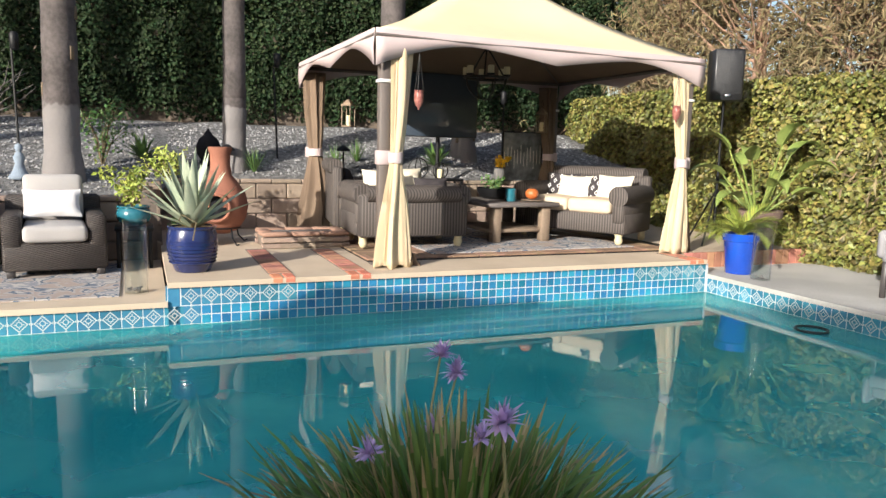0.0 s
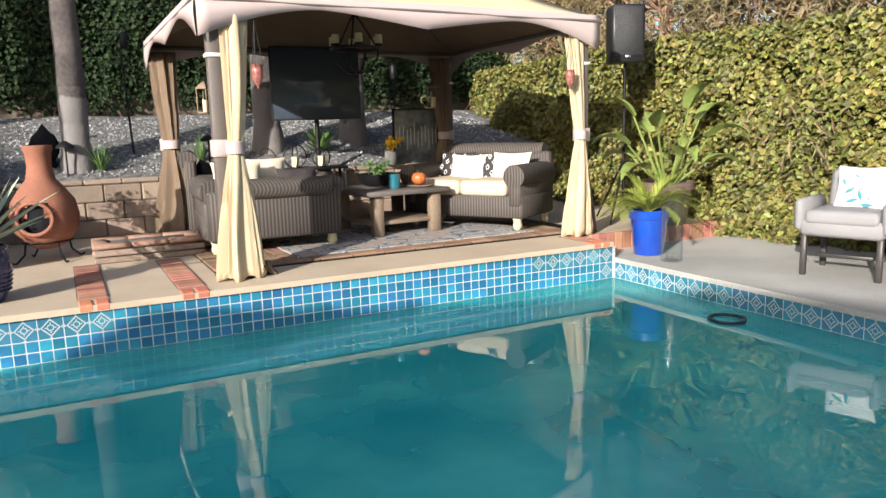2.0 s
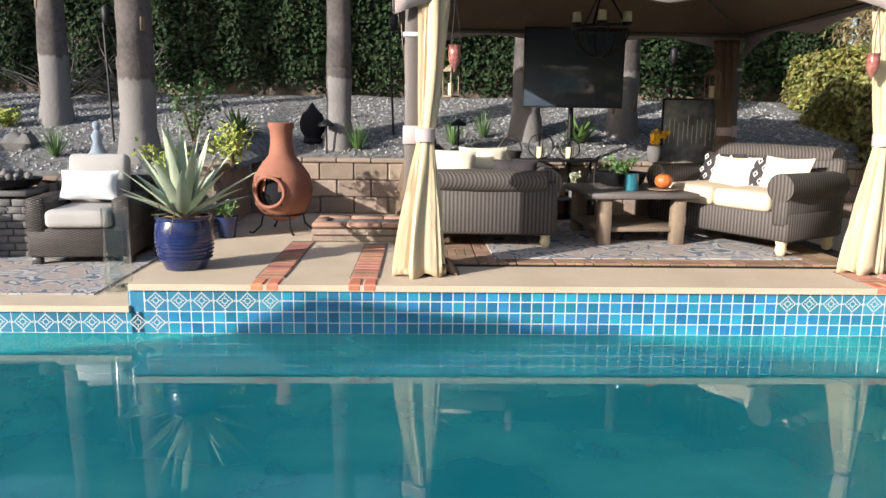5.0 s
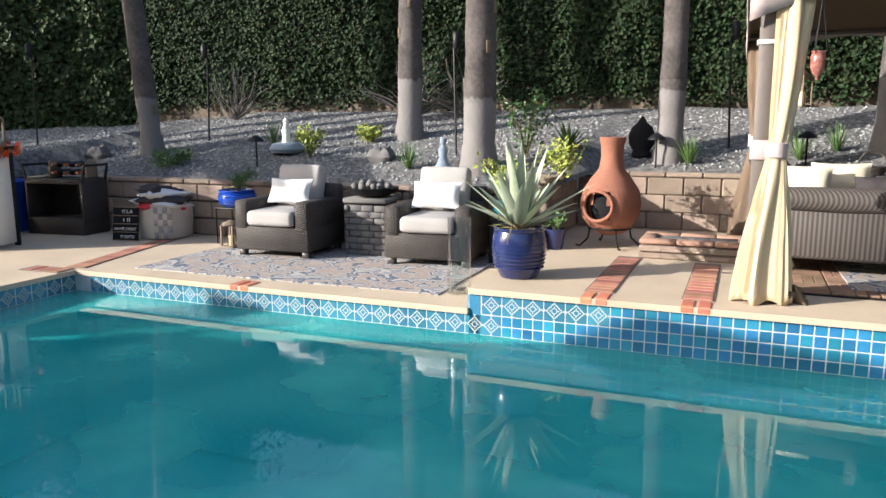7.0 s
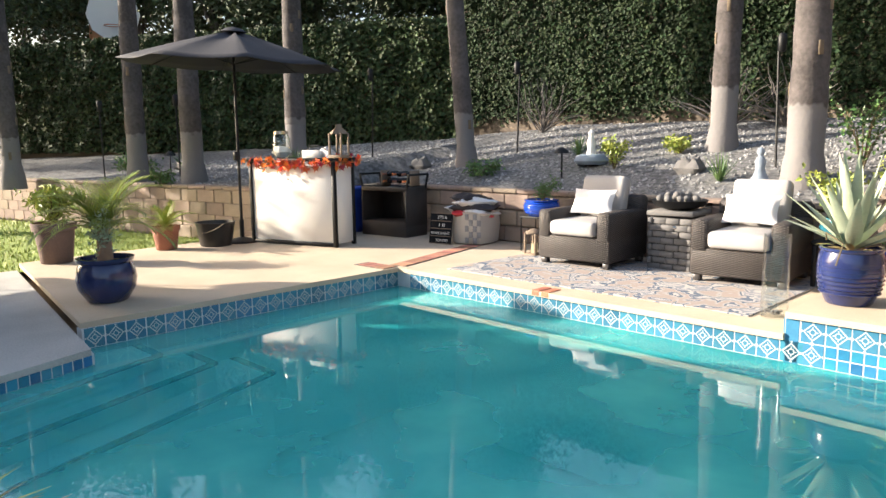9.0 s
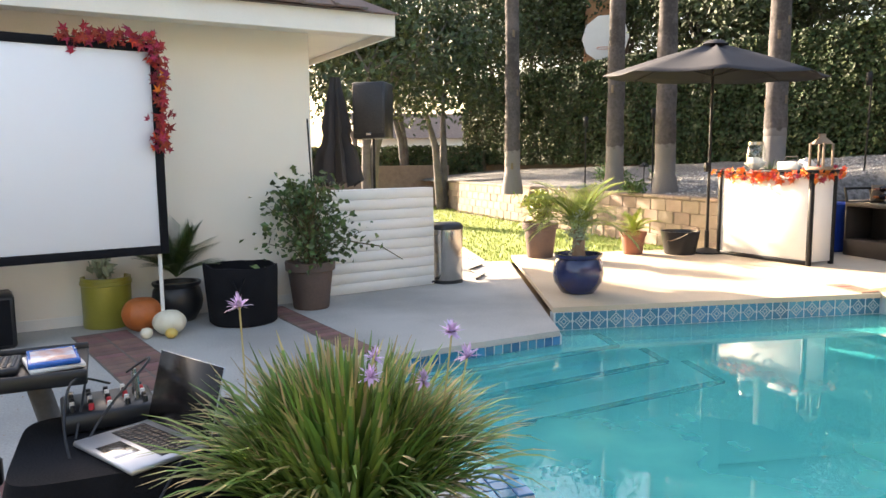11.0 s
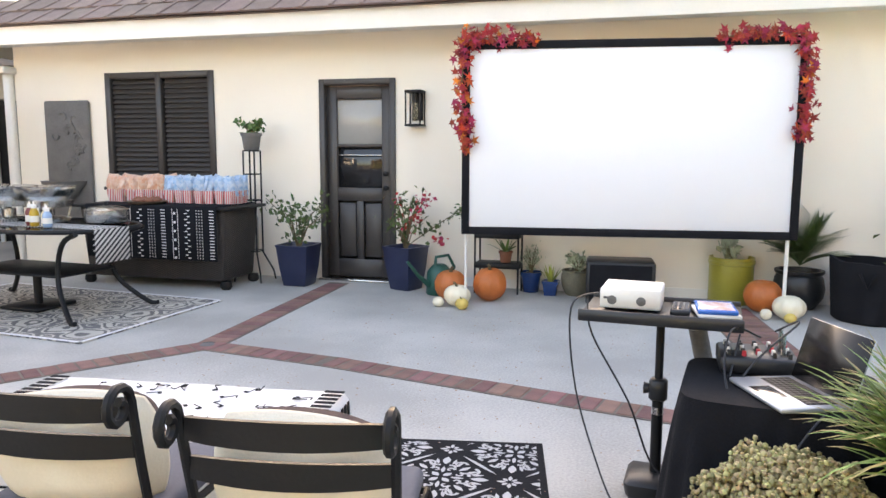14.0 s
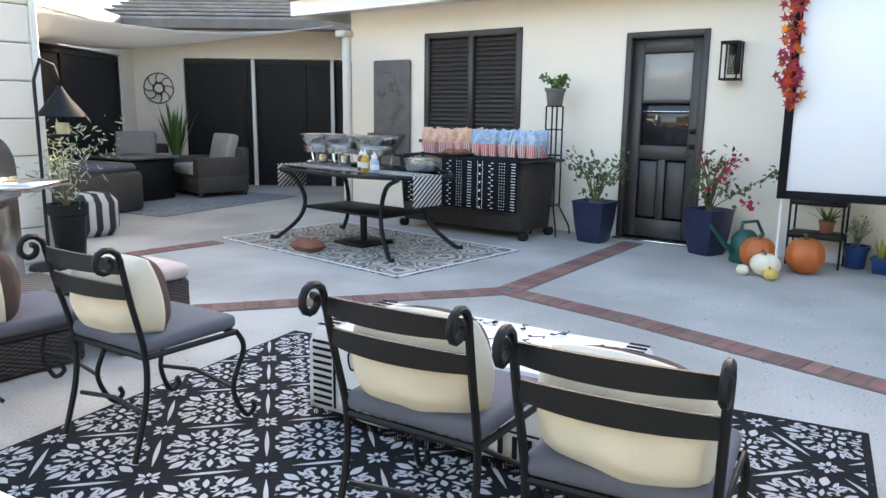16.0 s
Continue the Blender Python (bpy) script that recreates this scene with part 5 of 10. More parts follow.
def fronds(t, z, n, length, m, seed, droop=0.9, leaflet=0.16, name="fronds", stem=0.0):
    q = random.Random(seed)
    g, gs = G(), G()
    for i in range(n):
        a, e = i * 2.4 + q.uniform(-0.3, 0.3), q.uniform(0.5, 1.35)
        d = V3(math.cos(a) * math.cos(e), math.sin(a) * math.cos(e), math.sin(e))
        p, pts = V3(0, 0, z + stem), []
        L = length * q.uniform(0.7, 1.05)
        for k in range(12):
            pts.append(p.copy())
            p = p + d * (L / 11)
            d = (d + V3(0, 0, -droop / 11)).normalized()
        gs.tube(pts, [0.006 * (1 - k / 14) for k in range(12)], 5)
        for k in range(2, 12):
            for sgn in (-1, 1):
                for off in (0, 0.5):
                    b = pts[k - 1].lerp(pts[k], off)
                    dd = (pts[k] - pts[k - 1]).normalized()
                    sd = dd.cross(V3(0, 0, 1)).normalized() * sgn
                    strap_leaf(g, b, sd * 0.75 + dd * 0.75 + V3(0, 0, 0.15), leaflet * (1 - 0.5 * abs(k / 11 - 0.45)), 0.012, 0.5, q, 0, 3)
    tagged(part("stalks", gs, m, t), kind="stuff")
    return part(name, g, m, t)


def pumpkin(x, y, z, r, m, flat=0.8, stem=True, label="round orange pumpkin standing on the patio", name="pumpkin", group="pumpkins on the patio"):
    t = thing(name, label, "pumpkin", (x, y, z), random.uniform(0, 360), group)
    g = G()
    n, k = 40, 14
    for j in range(k + 1):
        el = -math.pi / 2 + math.pi * j / k
        for i in range(n):
            a = 2 * math.pi * i / n
            rib = 1 - 0.07 * abs(math.cos(a * 5)) ** 0.5 * math.cos(el) - 0.03
            rr = r * math.cos(el) * rib
            zz = r * flat * (1 + math.sin(el)) - (0.25 * r * math.exp(-(rr / r * 4) ** 2) if el > 0 else 0)
            g.v.append((rr * math.cos(a), rr * math.sin(a), zz))
    for j in range(k):
        for i in range(n):
            a, b = j * n + i, j * n + (i + 1) % n
            g.f.append((a, b, b + n, a + n))
    g.m = [0] * len(g.f)
    part("skin", g, m, t)
    if stem:
        z1 = r * flat * 2 - 0.25 * r
        part("stem", G().tube([(0, 0, z1 - 0.01), (0.01, 0, z1 + r * 0.25), (0.04 * r / 0.15, 0, z1 + r * 0.4)], [r * 0.14, r * 0.09, r * 0.08], 7), STEM, t, "dry brown stem")
    return t


def cushion(name, label, loc, rot, sx, sy, sz, m, cat="cushion", mark=None, group=""):
    ob = solid(name, G().pillow(Matrix.Identity(4), sx, sy, sz, 12, 0, 0.16, 0.02, 2.4), m, label, cat, smooth=True, group=group)
    ob.matrix_basis = pose(*loc, *rot)
    if mark:
        g = G()
        for i in range(-2, 3):
            for j in range(-2, 3):
                if (i + j) % 2 == 0:
                    u, w = i / 3.2, j / 3.2
                    h = sz / 2 * ((1 - u ** 4) * (1 - w ** 4)) ** 0.5 + 0.014
                    cx, cy = u * sx / 2, w * sy / 2
                    for r0, r1 in ((0.020, 0.034),):
                        for k in range(4):
                            a0, a1 = math.pi / 2 * k, math.pi / 2 * (k + 1)
                            g.poly([(cx + rr * math.cos(a) * 0.8, cy + rr * math.sin(a), h) for rr, a in ((r1, a0), (r1, a1), (r0, a1), (r0, a0))])
        part("diamond_print", g, mark, ob, "zigzag diamond print", False)
    return ob


# ---- gazebo ----
GA, GB, GC, GD = V3(2.03, 6.86), V3(5.65, 7.02), V3(2.02, 10.02), V3(5.72, 10.05)
gz = thing("gazebo", "garden gazebo with sand canvas roof, mauve valance and tied curtains", "gazebo", (0, 0, 0))
posts = [GA, GB, GD, GC]
for p in posts:
    col = part("post", G().box((p.x, p.y, UP + 0.95), (0.10, 0.10, 1.90), 0, 0.006), TAUPE, gz)
    part("base_plate", G().box((p.x, p.y, UP + 0.012), (0.2, 0.2, 0.02), 0, 0.004), TAUPE, col)
    part("bracket", G().box((p.x, p.y, UP + 1.72), (0.125, 0.125, 0.03), 0, 0.004), WHITE, col)
EZ = 2.40
ctr = V3(3.86, 8.5, 3.5)
cor = [p + (p - V3(ctr.x, ctr.y)).normalized() * 0.16 for p in posts]
g = G()
NN = 12
for s in range(4):
    a, b = cor[s], cor[(s + 1) % 4]
    k0 = len(g.v)
    for i in range(NN + 1):
        for j in range(NN + 1):
            e = a.lerp(b, i / NN)
            t_ = j / NN
            p = V3(e.x, e.y, EZ).lerp(ctr, t_)
            p.z += -0.16 * math.sin(math.pi * t_) * (0.6 + 0.4 * math.sin(math.pi * i / NN))
            g.v.append(tuple(p))
    for i in range(NN):
        for j in range(NN):
            q = k0 + i * (NN + 1) + j
            g.f.append((q, q + NN + 1, q + NN + 2, q + 1))
g.m = [0] * len(g.f)
rf = part("roof_canvas", g, CANVAS, gz, "sand-coloured canvas roof")
rf.modifiers.new("thick", "SOLIDIFY").thickness = 0.008
# Copy of the roof sheet just below the canvas, in the dark curtain colour.
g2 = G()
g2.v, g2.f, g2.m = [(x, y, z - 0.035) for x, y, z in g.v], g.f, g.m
part("roof_underside", g2, CURTAIN_D, gz, "dark taupe underside sheet of the roof")
for s in range(4):
    a, b = cor[s], cor[(s + 1) % 4]
    out = (b - a).cross(V3(0, 0, 1)).normalized()
    g = G()
    n = 40
    for i in range(n + 1):
        u = i / n
        p = a.lerp(b, u) + out * 0.006
        w = abs(math.sin(2 * math.pi * u)) ** 0.6
        drop = 0.10 + (0.23 - 0.12 * math.sin(math.pi * u)) * (1 - abs(math.sin(2 * math.pi * u))) ** 0.8
        zt = EZ + 0.012
        g.v += [(p.x, p.y, zt), (p.x + out.x * 0.012, p.y + out.y * 0.012, zt - drop * 0.5), (p.x, p.y, zt - drop)]
    for i in range(n):
        for j in range(2):
            q = i * 3 + j
            g.f.append((q, q + 3, q + 4, q + 1))
    g.m = [0] * len(g.f)
    vl = part("valance", g, VALANCE, gz, "scalloped mauve beige valance")
    vl.modifiers.new("thick", "SOLIDIFY").thickness = 0.005
    part("beam", G().tube([(a.x, a.y, EZ - 0.05), (b.x, b.y, EZ - 0.05)], 0.025, 6), TAUPE, gz)
    part("rafter", G().tube([(a.x, a.y, EZ - 0.03), (a.x * 0.5 + ctr.x * 0.5, a.y * 0.5 + ctr.y * 0.5, 2.78), (ctr.x, ctr.y, 3.44)], 0.018, 6), TAUPE, gz)


def curtain(p, top, waist, foot, m, seed, size=1.0, train=None, band=True):
    """A gathered curtain: it hangs beside a post, is tied at its waist and spreads to the floor."""
    g = G()
    n, k = 84, 30
    top, waist, foot = Vector(top), Vector(waist), Vector(foot)
    for j in range(k + 1):
        z = UP + 0.015 + (2.26 - UP) * j / k
        t_ = (z - UP) / 2.03
        if t_ < 0.5:
            u = (t_ / 0.5) ** 1.3
            c, R = foot.lerp(waist, u), 0.15 + (0.048 - 0.15) * u
        else:
            u = ((t_ - 0.5) / 0.5) ** 0.7
            c, R = waist.lerp(top, u), 0.048 + (0.088 - 0.048) * u
        tight = math.exp(-((t_ - 0.5) / 0.12) ** 2)
        for i in range(n):
            a = 2 * math.pi * i / n
            w_ = a + 0.25 * math.sin(3 * a + seed) + 0.12 * math.sin(t_ * 5 + seed)
            f = 1 + (0.17 * math.sin(w_ * 8 + seed) + 0.11 * math.sin(w_ * 13 + 2 * seed) + 0.07 * math.sin(w_ * 21)) * (1 - 0.5 * tight)
            g.v.append((p.x + c.x + R * size * f * math.cos(a) * 1.1, p.y + c.y + R * size * f * math.sin(a) * 0.72, z + 0.018 * math.sin(a * 5 + seed) * (j == 0)))
    for j in range(k):
        for i in range(n):
            a, b = j * n + i, j * n + (i + 1) % n
            g.f.append((a, b, b + n, a + n))
    g.m = [0] * len(g.f)
    c = part("curtain", g, m, gz, "gathered curtain hanging to the floor")
    c.modifiers.new("thick", "SOLIDIFY").thickness = 0.004
    part("tie_band", G().lathe([(0.056 * size, -0.05), (0.07 * size, -0.045), (0.07 * size, 0.045), (0.056 * size, 0.05)], 24, (p.x + waist.x, p.y + waist.y, UP + 1.02)), VALANCE, c, "mauve tie band")
    if band:
        part("post_band", G().box((p.x, p.y, UP + 1.02), (0.125, 0.125, 0.13), 0, 0.004), VALANCE, c, "mauve band round the post")
    if train:
        f = G()
        for k in range(4):
            f.pillow(pose(p.x + train[0] * (0.5 + 0.3 * k), p.y + train[1] + 0.04 * (k % 2), UP + 0.10 - 0.018 * k, 20 * k, 60 - 18 * k, 35 * k), 0.24, 0.16, 0.07, 8, 0, 0.2, 0.07)
        part("trailing_hem", f, CURTAIN_D, c, "brown hem lying on the floor")


curtain(GA, (0.15, -0.03), (0.10, -0.07), (0.06, -0.13), CURTAIN, 1, 1.0, (0.20, -0.06))
curtain(GB, (-0.13, -0.03), (-0.07, -0.07), (-0.14, -0.10), CURTAIN, 2, 0.95)
# CURTAIN_D on these carries painted shade; the cloth matches the gold ones.
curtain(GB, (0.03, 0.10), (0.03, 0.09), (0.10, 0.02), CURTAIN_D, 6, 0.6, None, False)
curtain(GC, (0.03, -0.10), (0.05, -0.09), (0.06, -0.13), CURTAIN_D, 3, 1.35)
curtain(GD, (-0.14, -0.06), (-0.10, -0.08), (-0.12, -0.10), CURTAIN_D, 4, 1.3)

ch = thing("chandelier", "round black iron chandelier with cream candles hanging in the gazebo", "chandelier", (3.70, 8.2, 2.06))
part("chain", G().tube([(0, 0, 0.42), (0, 0, 1.0)], 0.008, 6), BLACK, ch)
g = G()
for a in range(4):
    c, s = math.cos(a * math.pi / 4), math.sin(a * math.pi / 4)
    g.tube([(0.25 * c * math.cos(e), 0.25 * s * math.cos(e), 0.12 + 0.25 * math.sin(e)) for e in [math.pi + math.pi * k / 12 for k in range(13)]], 0.008, 6)
part("bowl_frame", g, BLACK, ch)
part("ring", G().tube([(0.25 * math.cos(a), 0.25 * math.sin(a), 0.12) for a in [2 * math.pi * k / 24 for k in range(25)]], 0.016, 6), BLACK, ch)
for k in range(3):
    a = 2 * math.pi * k / 3
    part("arm", G().tube([(0.25 * math.cos(a), 0.25 * math.sin(a), 0.12), (0.06 * math.cos(a), 0.06 * math.sin(a), 0.40), (0, 0, 0.46)], 0.010, 6), BLACK, ch)
for k in range(6):
    a = 2 * math.pi * k / 6 + 0.3
    cd = part("candle", G().lathe([(0.036, 0.0), (0.038, 0.01), (0.037, 0.10), (0.03, 0.105), (0.0, 0.10)], 14, (0.25 * math.cos(a), 0.25 * math.sin(a), 0.14)), WAX, ch, "cream pillar candle")
    part("candle_cup", G().lathe([(0.02, -0.015), (0.045, 0.0), (0.047, 0.02)], 14, (0.25 * math.cos(a), 0.25 * math.sin(a), 0.135)), BLACK, cd)


def hang_lantern(x, y, z, m, label, kind_):
    t = thing("hanging_lantern", label, "lantern", (x, y, z), 0, "lanterns hung in the gazebo")
    if kind_ == "glass":
        part("glass_cup", G().lathe([(0.008, -0.17), (0.012, -0.145), (0.03, -0.13), (0.043, -0.09), (0.045, -0.03), (0.04, 0.0), (0.046, 0.01), (0.038, 0.01), (0.034, -0.03), (0.0, -0.09)], 16), m, t)
        for k in range(3):
            a = 2.1 * k
            part("chain", G().tube([(0.05 * math.cos(a), 0.05 * math.sin(a), -0.01), (0, 0, 0.34)], 0.003, 4), BLACK, t)
    else:
        part("roof", G().lathe([(0.10, 0.0), (0.10, 0.01), (0.04, 0.06), (0.02, 0.08), (0.0, 0.085)], 4), m, t)
        part("base", G().box((0, 0, -0.26), (0.13, 0.13, 0.02), math.pi / 4, 0.003), m, t)
        for k in range(4):
            a = math.pi / 2 * k
            part("upright", G().tube([(0.085 * math.cos(a), 0.085 * math.sin(a), -0.25), (0.085 * math.cos(a), 0.085 * math.sin(a), 0.0)], 0.007, 4), m, t)
        part("candle", G().lathe([(0.03, -0.25), (0.03, -0.12), (0.0, -0.12)], 12), WAX, t, "cream candle")
        part("hook", G().tube([(0, 0, 0.08), (0.02, 0, 0.14), (0, 0, 0.2), (-0.02, 0, 0.16)], 0.004, 5), BLACK, t)


AMBER = mat("red mosaic glass", (0.36, 0.17, 0.13), 0.25, (0.20, 0.05, 0.05), 40, 110, 0.2)
hang_lantern(2.33, 6.74, 1.87, AMBER, "red mosaic glass lantern hanging on chains", "glass")
hang_lantern(5.38, 6.85, 1.87, AMBER, "red mosaic glass lantern hanging on chains", "glass")
hang_lantern(2.42, 9.6, 1.86, WOOD, "wooden lantern with a candle hanging from a hook", "wood")
hang_lantern(5.35, 9.75, 1.88, WOOD, "wooden lantern with a candle hanging from a hook", "wood")

# wooden deck tiles under the gazebo
wd = thing("floor_deck_tiles", "interlocking slatted wood deck tiles under the gazebo", "floor", kind="structure")
part("underlay", G().box((3.9, 8.6, UP + 0.006), (3.9, 3.06, 0.012), 0, 0.002), BLACK, wd, smooth=False)
SLAT = G().box((0, 0, 0), (0.070, 0.295, 0.018), 0, 0.004).mesh("slat", DECKW)
for i in range(12):
    for j in range(6):
        for k in range(4):
            turn = (i + j) % 2
            cx, cy = 2.1 + i * 0.305, 7.23 + j * 0.305
            o = -0.112 + k * 0.0748
            piece("slat", SLAT, wd, pose(cx + (0 if turn else o), cy + (o if turn else 0), UP + 0.021, 0, 0, 90 if turn else 0))
DZ = UP + 0.03
rug = solid("gazebo_rug", G().box((3.95, 8.35, DZ + 0.006), (2.55, 2.2, 0.012), 0.02, 0.003), RUG_A, "faded blue and ivory patterned rug on the deck", "rug")


def rolled_sofa(name, label, loc, rz, w, bh=0.84):
    """A rattan seat with rolled arms; its front faces -y."""
    t = thing(name, label, "sofa", loc, rz)
    part("base", G().box((0, -0.04, 0.25), (w, 0.74, 0.24), 0, 0.02), WICKER_S, t)
    for sx in (-1, 1):
        arm = G().box((sx * (w / 2 - 0.09), -0.03, 0.40), (0.16, 0.80, 0.30), 0, 0.03)
        arm.lathe([(0.0, -0.42), (0.11, -0.42), (0.12, -0.40), (0.12, 0.40), (0.0, 0.42)], 20, m=Matrix.Translation((sx * (w / 2 - 0.09), -0.03, 0.57)) @ Matrix.Rotation(math.pi / 2, 4, "X"))
        part("arm", arm, WICKER_S, t)
    part("backrest", G().box((0, 0.375, (bh + 0.12) / 2), (w - 0.06, 0.12, bh - 0.12), 0, 0.025), WICKER_S, t)
    part("back_roll", G().lathe([(0.0, -w / 2 + 0.12), (0.09, -w / 2 + 0.12), (0.10, 0), (0.09, w / 2 - 0.12), (0.0, w / 2 - 0.12)], 18, m=Matrix.Translation((0, 0.40, bh)) @ Matrix.Rotation(math.pi / 2, 4, "Y")), WICKER_S, t)
    for sx in (-1, 1):
        part("seat_cushion", G().slab(pose(sx * (w - 0.36) / 4, -0.08, 0.44), (w - 0.37) / 2, 0.72, 0.16, 0.05, 0.02), BEIGE_F, t, "beige seat cushion")
    for sx in (-1, 1):
        for sy in (-1, 1):
            part("foot", G().lathe([(0.02, 0.0), (0.035, 0.01), (0.05, 0.05), (0.04, 0.09), (0.055, 0.13)], 14, (sx * (w / 2 - 0.1), sy * 0.33, 0)), WAX, t, "turned pale wooden foot")
    return t


rolled_sofa("rattan_sofa", "dark ribbed rattan armchair with rolled arms and beige cushions", (2.66, 8.06, DZ + 0.012), 177, 1.28, 0.58)
rolled_sofa("rattan_sofa", "dark ribbed rattan loveseat turned to the coffee table", (5.07, 8.12, DZ + 0.012), -60, 1.5, 0.80)
for nm, lb, lc, rt, sx, m, mk in (
        ("throw_pillow", "cream throw pillow on the rattan loveseat", (2.36, 7.90, 0.965), (102, 0, 176), 0.46, CREAM_F, None),
        ("throw_pillow", "cream throw pillow on the rattan loveseat", (2.66, 8.10, 0.985), (100, 0, 182), 0.44, CREAM_F, None),
        ("throw_pillow", "dark throw pillow on the rattan loveseat", (2.94, 7.95, 0.90), (102, 0, 178), 0.40, DARK_F, None),
        ("throw_pillow", "black and white woven pillow on the far seat", (2.3, 9.2, 0.90), (75, 0, 80), 0.44, DARK_F, WHITE_F),
        ("throw_pillow", "black pillow with white diamond print", (5.0, 8.52, 0.88), (68, 0, -64), 0.46, DARK_F, WHITE_F),
        ("throw_pillow", "cream throw pillow leaning on the loveseat", (5.0, 8.24, 0.86), (66, 0, -58), 0.46, CREAM_F, None),
        ("throw_pillow", "black pillow with white diamond print", (5.2, 8.04, 0.88), (68, 0, -66), 0.44, DARK_F, WHITE_F),
        ("throw_pillow", "cream throw pillow leaning on the loveseat", (5.27, 7.78, 0.88), (68, 0, -60), 0.46, CREAM_F, None)):
    cushion(nm, lb, lc, rt, sx, sx * (0.62 if lc[0] < 3 and lc[1] < 8.5 else 0.92), 0.16, m, "pillow", mk, "pillows in the gazebo")
rolled_sofa("rattan_armchair", "dark ribbed rattan armchair at the far side of the gazebo", (2.52, 9.2, DZ), 82, 1.15)

ct = thing("coffee_table", "low grey wooden coffee table with square legs and a shelf", "table", (4.05, 8.35, DZ + 0.012), 4)
part("tabletop", G().box((0, 0, 0.44), (0.98, 1.05, 0.05), 0, 0.008), WOOD_G, ct)
part("shelf", G().box((0, 0, 0.13), (0.8, 0.85, 0.04), 0, 0.006), WOOD, ct)
for sx in (-1, 1):
    for sy in (-1, 1):
        part("leg", G().box((sx * 0.34, sy * 0.42, 0.21), (0.11, 0.11, 0.42), 0, 0.006), WOOD, ct)
TZ = DZ + 0.48
pl = thing("succulent_planter", "dark bowl of bright green succulents on the table", "planter", (4.05, 8.55, TZ))
part("bowl", G().lathe([(0.14, 0), (0.22, 0.03), (0.26, 0.13), (0.24, 0.135), (0.20, 0.06), (0, 0.10)], 8), BLACK, pl)
bush(pl, 0.11, 0.18, 0.12, 260, 0.05, LEAF, 5)
cdl = thing("blue_jar", "blue glazed jar candle on the table", "candle", (4.02, 8.08, TZ))
part("jar", G().lathe([(0.06, 0), (0.065, 0.01), (0.065, 0.15), (0.058, 0.15), (0.055, 0.10), (0, 0.10)], 20), TEAL, cdl)
pumpkin(4.32, 8.1, TZ + 0.02, 0.085, PUMPKIN, 0.8, True, "small decorative pumpkin on a wooden plate")
pp = thing("wooden_plate", "round wooden plate under the small pumpkin", "plate", (4.32, 8.1, TZ))
part("plate", G().lathe([(0.10, 0), (0.14, 0.012), (0.14, 0.018), (0.0, 0.016)], 24), WOOD, pp)

cs = thing("console_shelf", "black metal console shelf with small planters behind the loveseat", "shelf", (3.6, 9.75, DZ - 0.03), 0)
for z in (0.25, 0.68):
    part("shelf", G().box((0, 0, z), (0.95, 0.28, 0.03), 0, 0.004), BLACK, cs)
for sx in (-1, 1):
    for sy in (-1, 1):
        part("leg", G().box((sx * 0.45, sy * 0.12, 0.35), (0.03, 0.03, 0.70), 0, 0.003), BLACK, cs)
for i in range(3):
    t = thing("box_planter", "small square planter of silvery lavender on the shelf", "planter", (3.35 + i * 0.25, 9.72, DZ + 0.235), 0, "planters on the console shelf")
    part("pot", G().box((0, 0, 0.07), (0.14, 0.14, 0.14), 0, 0.006, taper=0.85), GREYSTONE, t)
    bush(t, 0.14, 0.09, 0.16, 90, 0.04, AGAVE, 30 + i)
for x, r in ((3.45, 0.14), (3.78, 0.11)):
    t = thing("ring_candle_holder", "candle inside a black iron ring holder", "candle holder", (x, 9.75, DZ + 0.665))
    part("ring", G().tube([(r * math.cos(a), 0.0, r + r * math.sin(a)) for a in [2 * math.pi * k / 24 for k in range(25)]], 0.009, 6), BLACK, t)
    part("ring", G().tube([(0.0, r * 0.8 * math.cos(a), r + r * math.sin(a)) for a in [2 * math.pi * k / 24 for k in range(25)]], 0.009, 6), BLACK, t)
    part("candle", G().lathe([(0.045, 0.01), (0.045, 0.13), (0.0, 0.13)], 16), WAX, t, "cream pillar candle")
bk = thing("wicker_basket", "small round handled wicker basket", "basket", (3.12, 9.85, 0.89))
part("body", G().lathe([(0.09, 0.0), (0.14, 0.12), (0.13, 0.12), (0.0, 0.02)], 20), WICKER, bk)
part("handle", G().tube([(0.13 * math.cos(a), 0, 0.11 + 0.17 * math.sin(a)) for a in [math.pi * k / 10 for k in range(11)]], 0.01, 6), WICKER, bk)
fp = potted("flower_pot", "bright yellow daisies in a dark ribbed pot on the wall", (4.83, 10.02, 0.89), 0.085, 0.19, GREYSTONE, "belly")
bush(fp, 0.18, 0.14, 0.16, 200, 0.055, YELLOW, 12, "blossom", 0.8, label="yellow daisies")
ar = thing("garden_picture", "framed picture of pale reeds leaning on the wall", "picture", (5.3, 10.22, 0.88), 0)
part("canvas", G().box((0, 0, 0.37), (0.66, 0.02, 0.74), 0, 0.003), mat("painted canvas", (0.30, 0.32, 0.33), 0.6, (0.10, 0.11, 0.12), 3, 14, 0.05, amount=0.9), ar)
for k in range(12):
    part("reed", G().box((-0.3 + k * 0.055, -0.012, 0.33 + 0.04 * (k % 3)), (0.008, 0.004, 0.22 + 0.05 * (k % 2)), 0, 0.001), WHITE, ar, "pale painted reed")
for z in (0.0, 0.74):
    part("frame_rail", G().box((0, -0.004, z), (0.68, 0.035, 0.02), 0, 0.003), BLACK, ar)
for x in (-0.335, 0.335):
    part("frame_stile", G().box((x, -0.004, 0.37), (0.02, 0.035, 0.74), 0, 0.003), BLACK, ar)
tv = thing("outdoor_television", "large dark outdoor television on a post in the gazebo", "television", (3.82, 9.9, 1.50), 0)
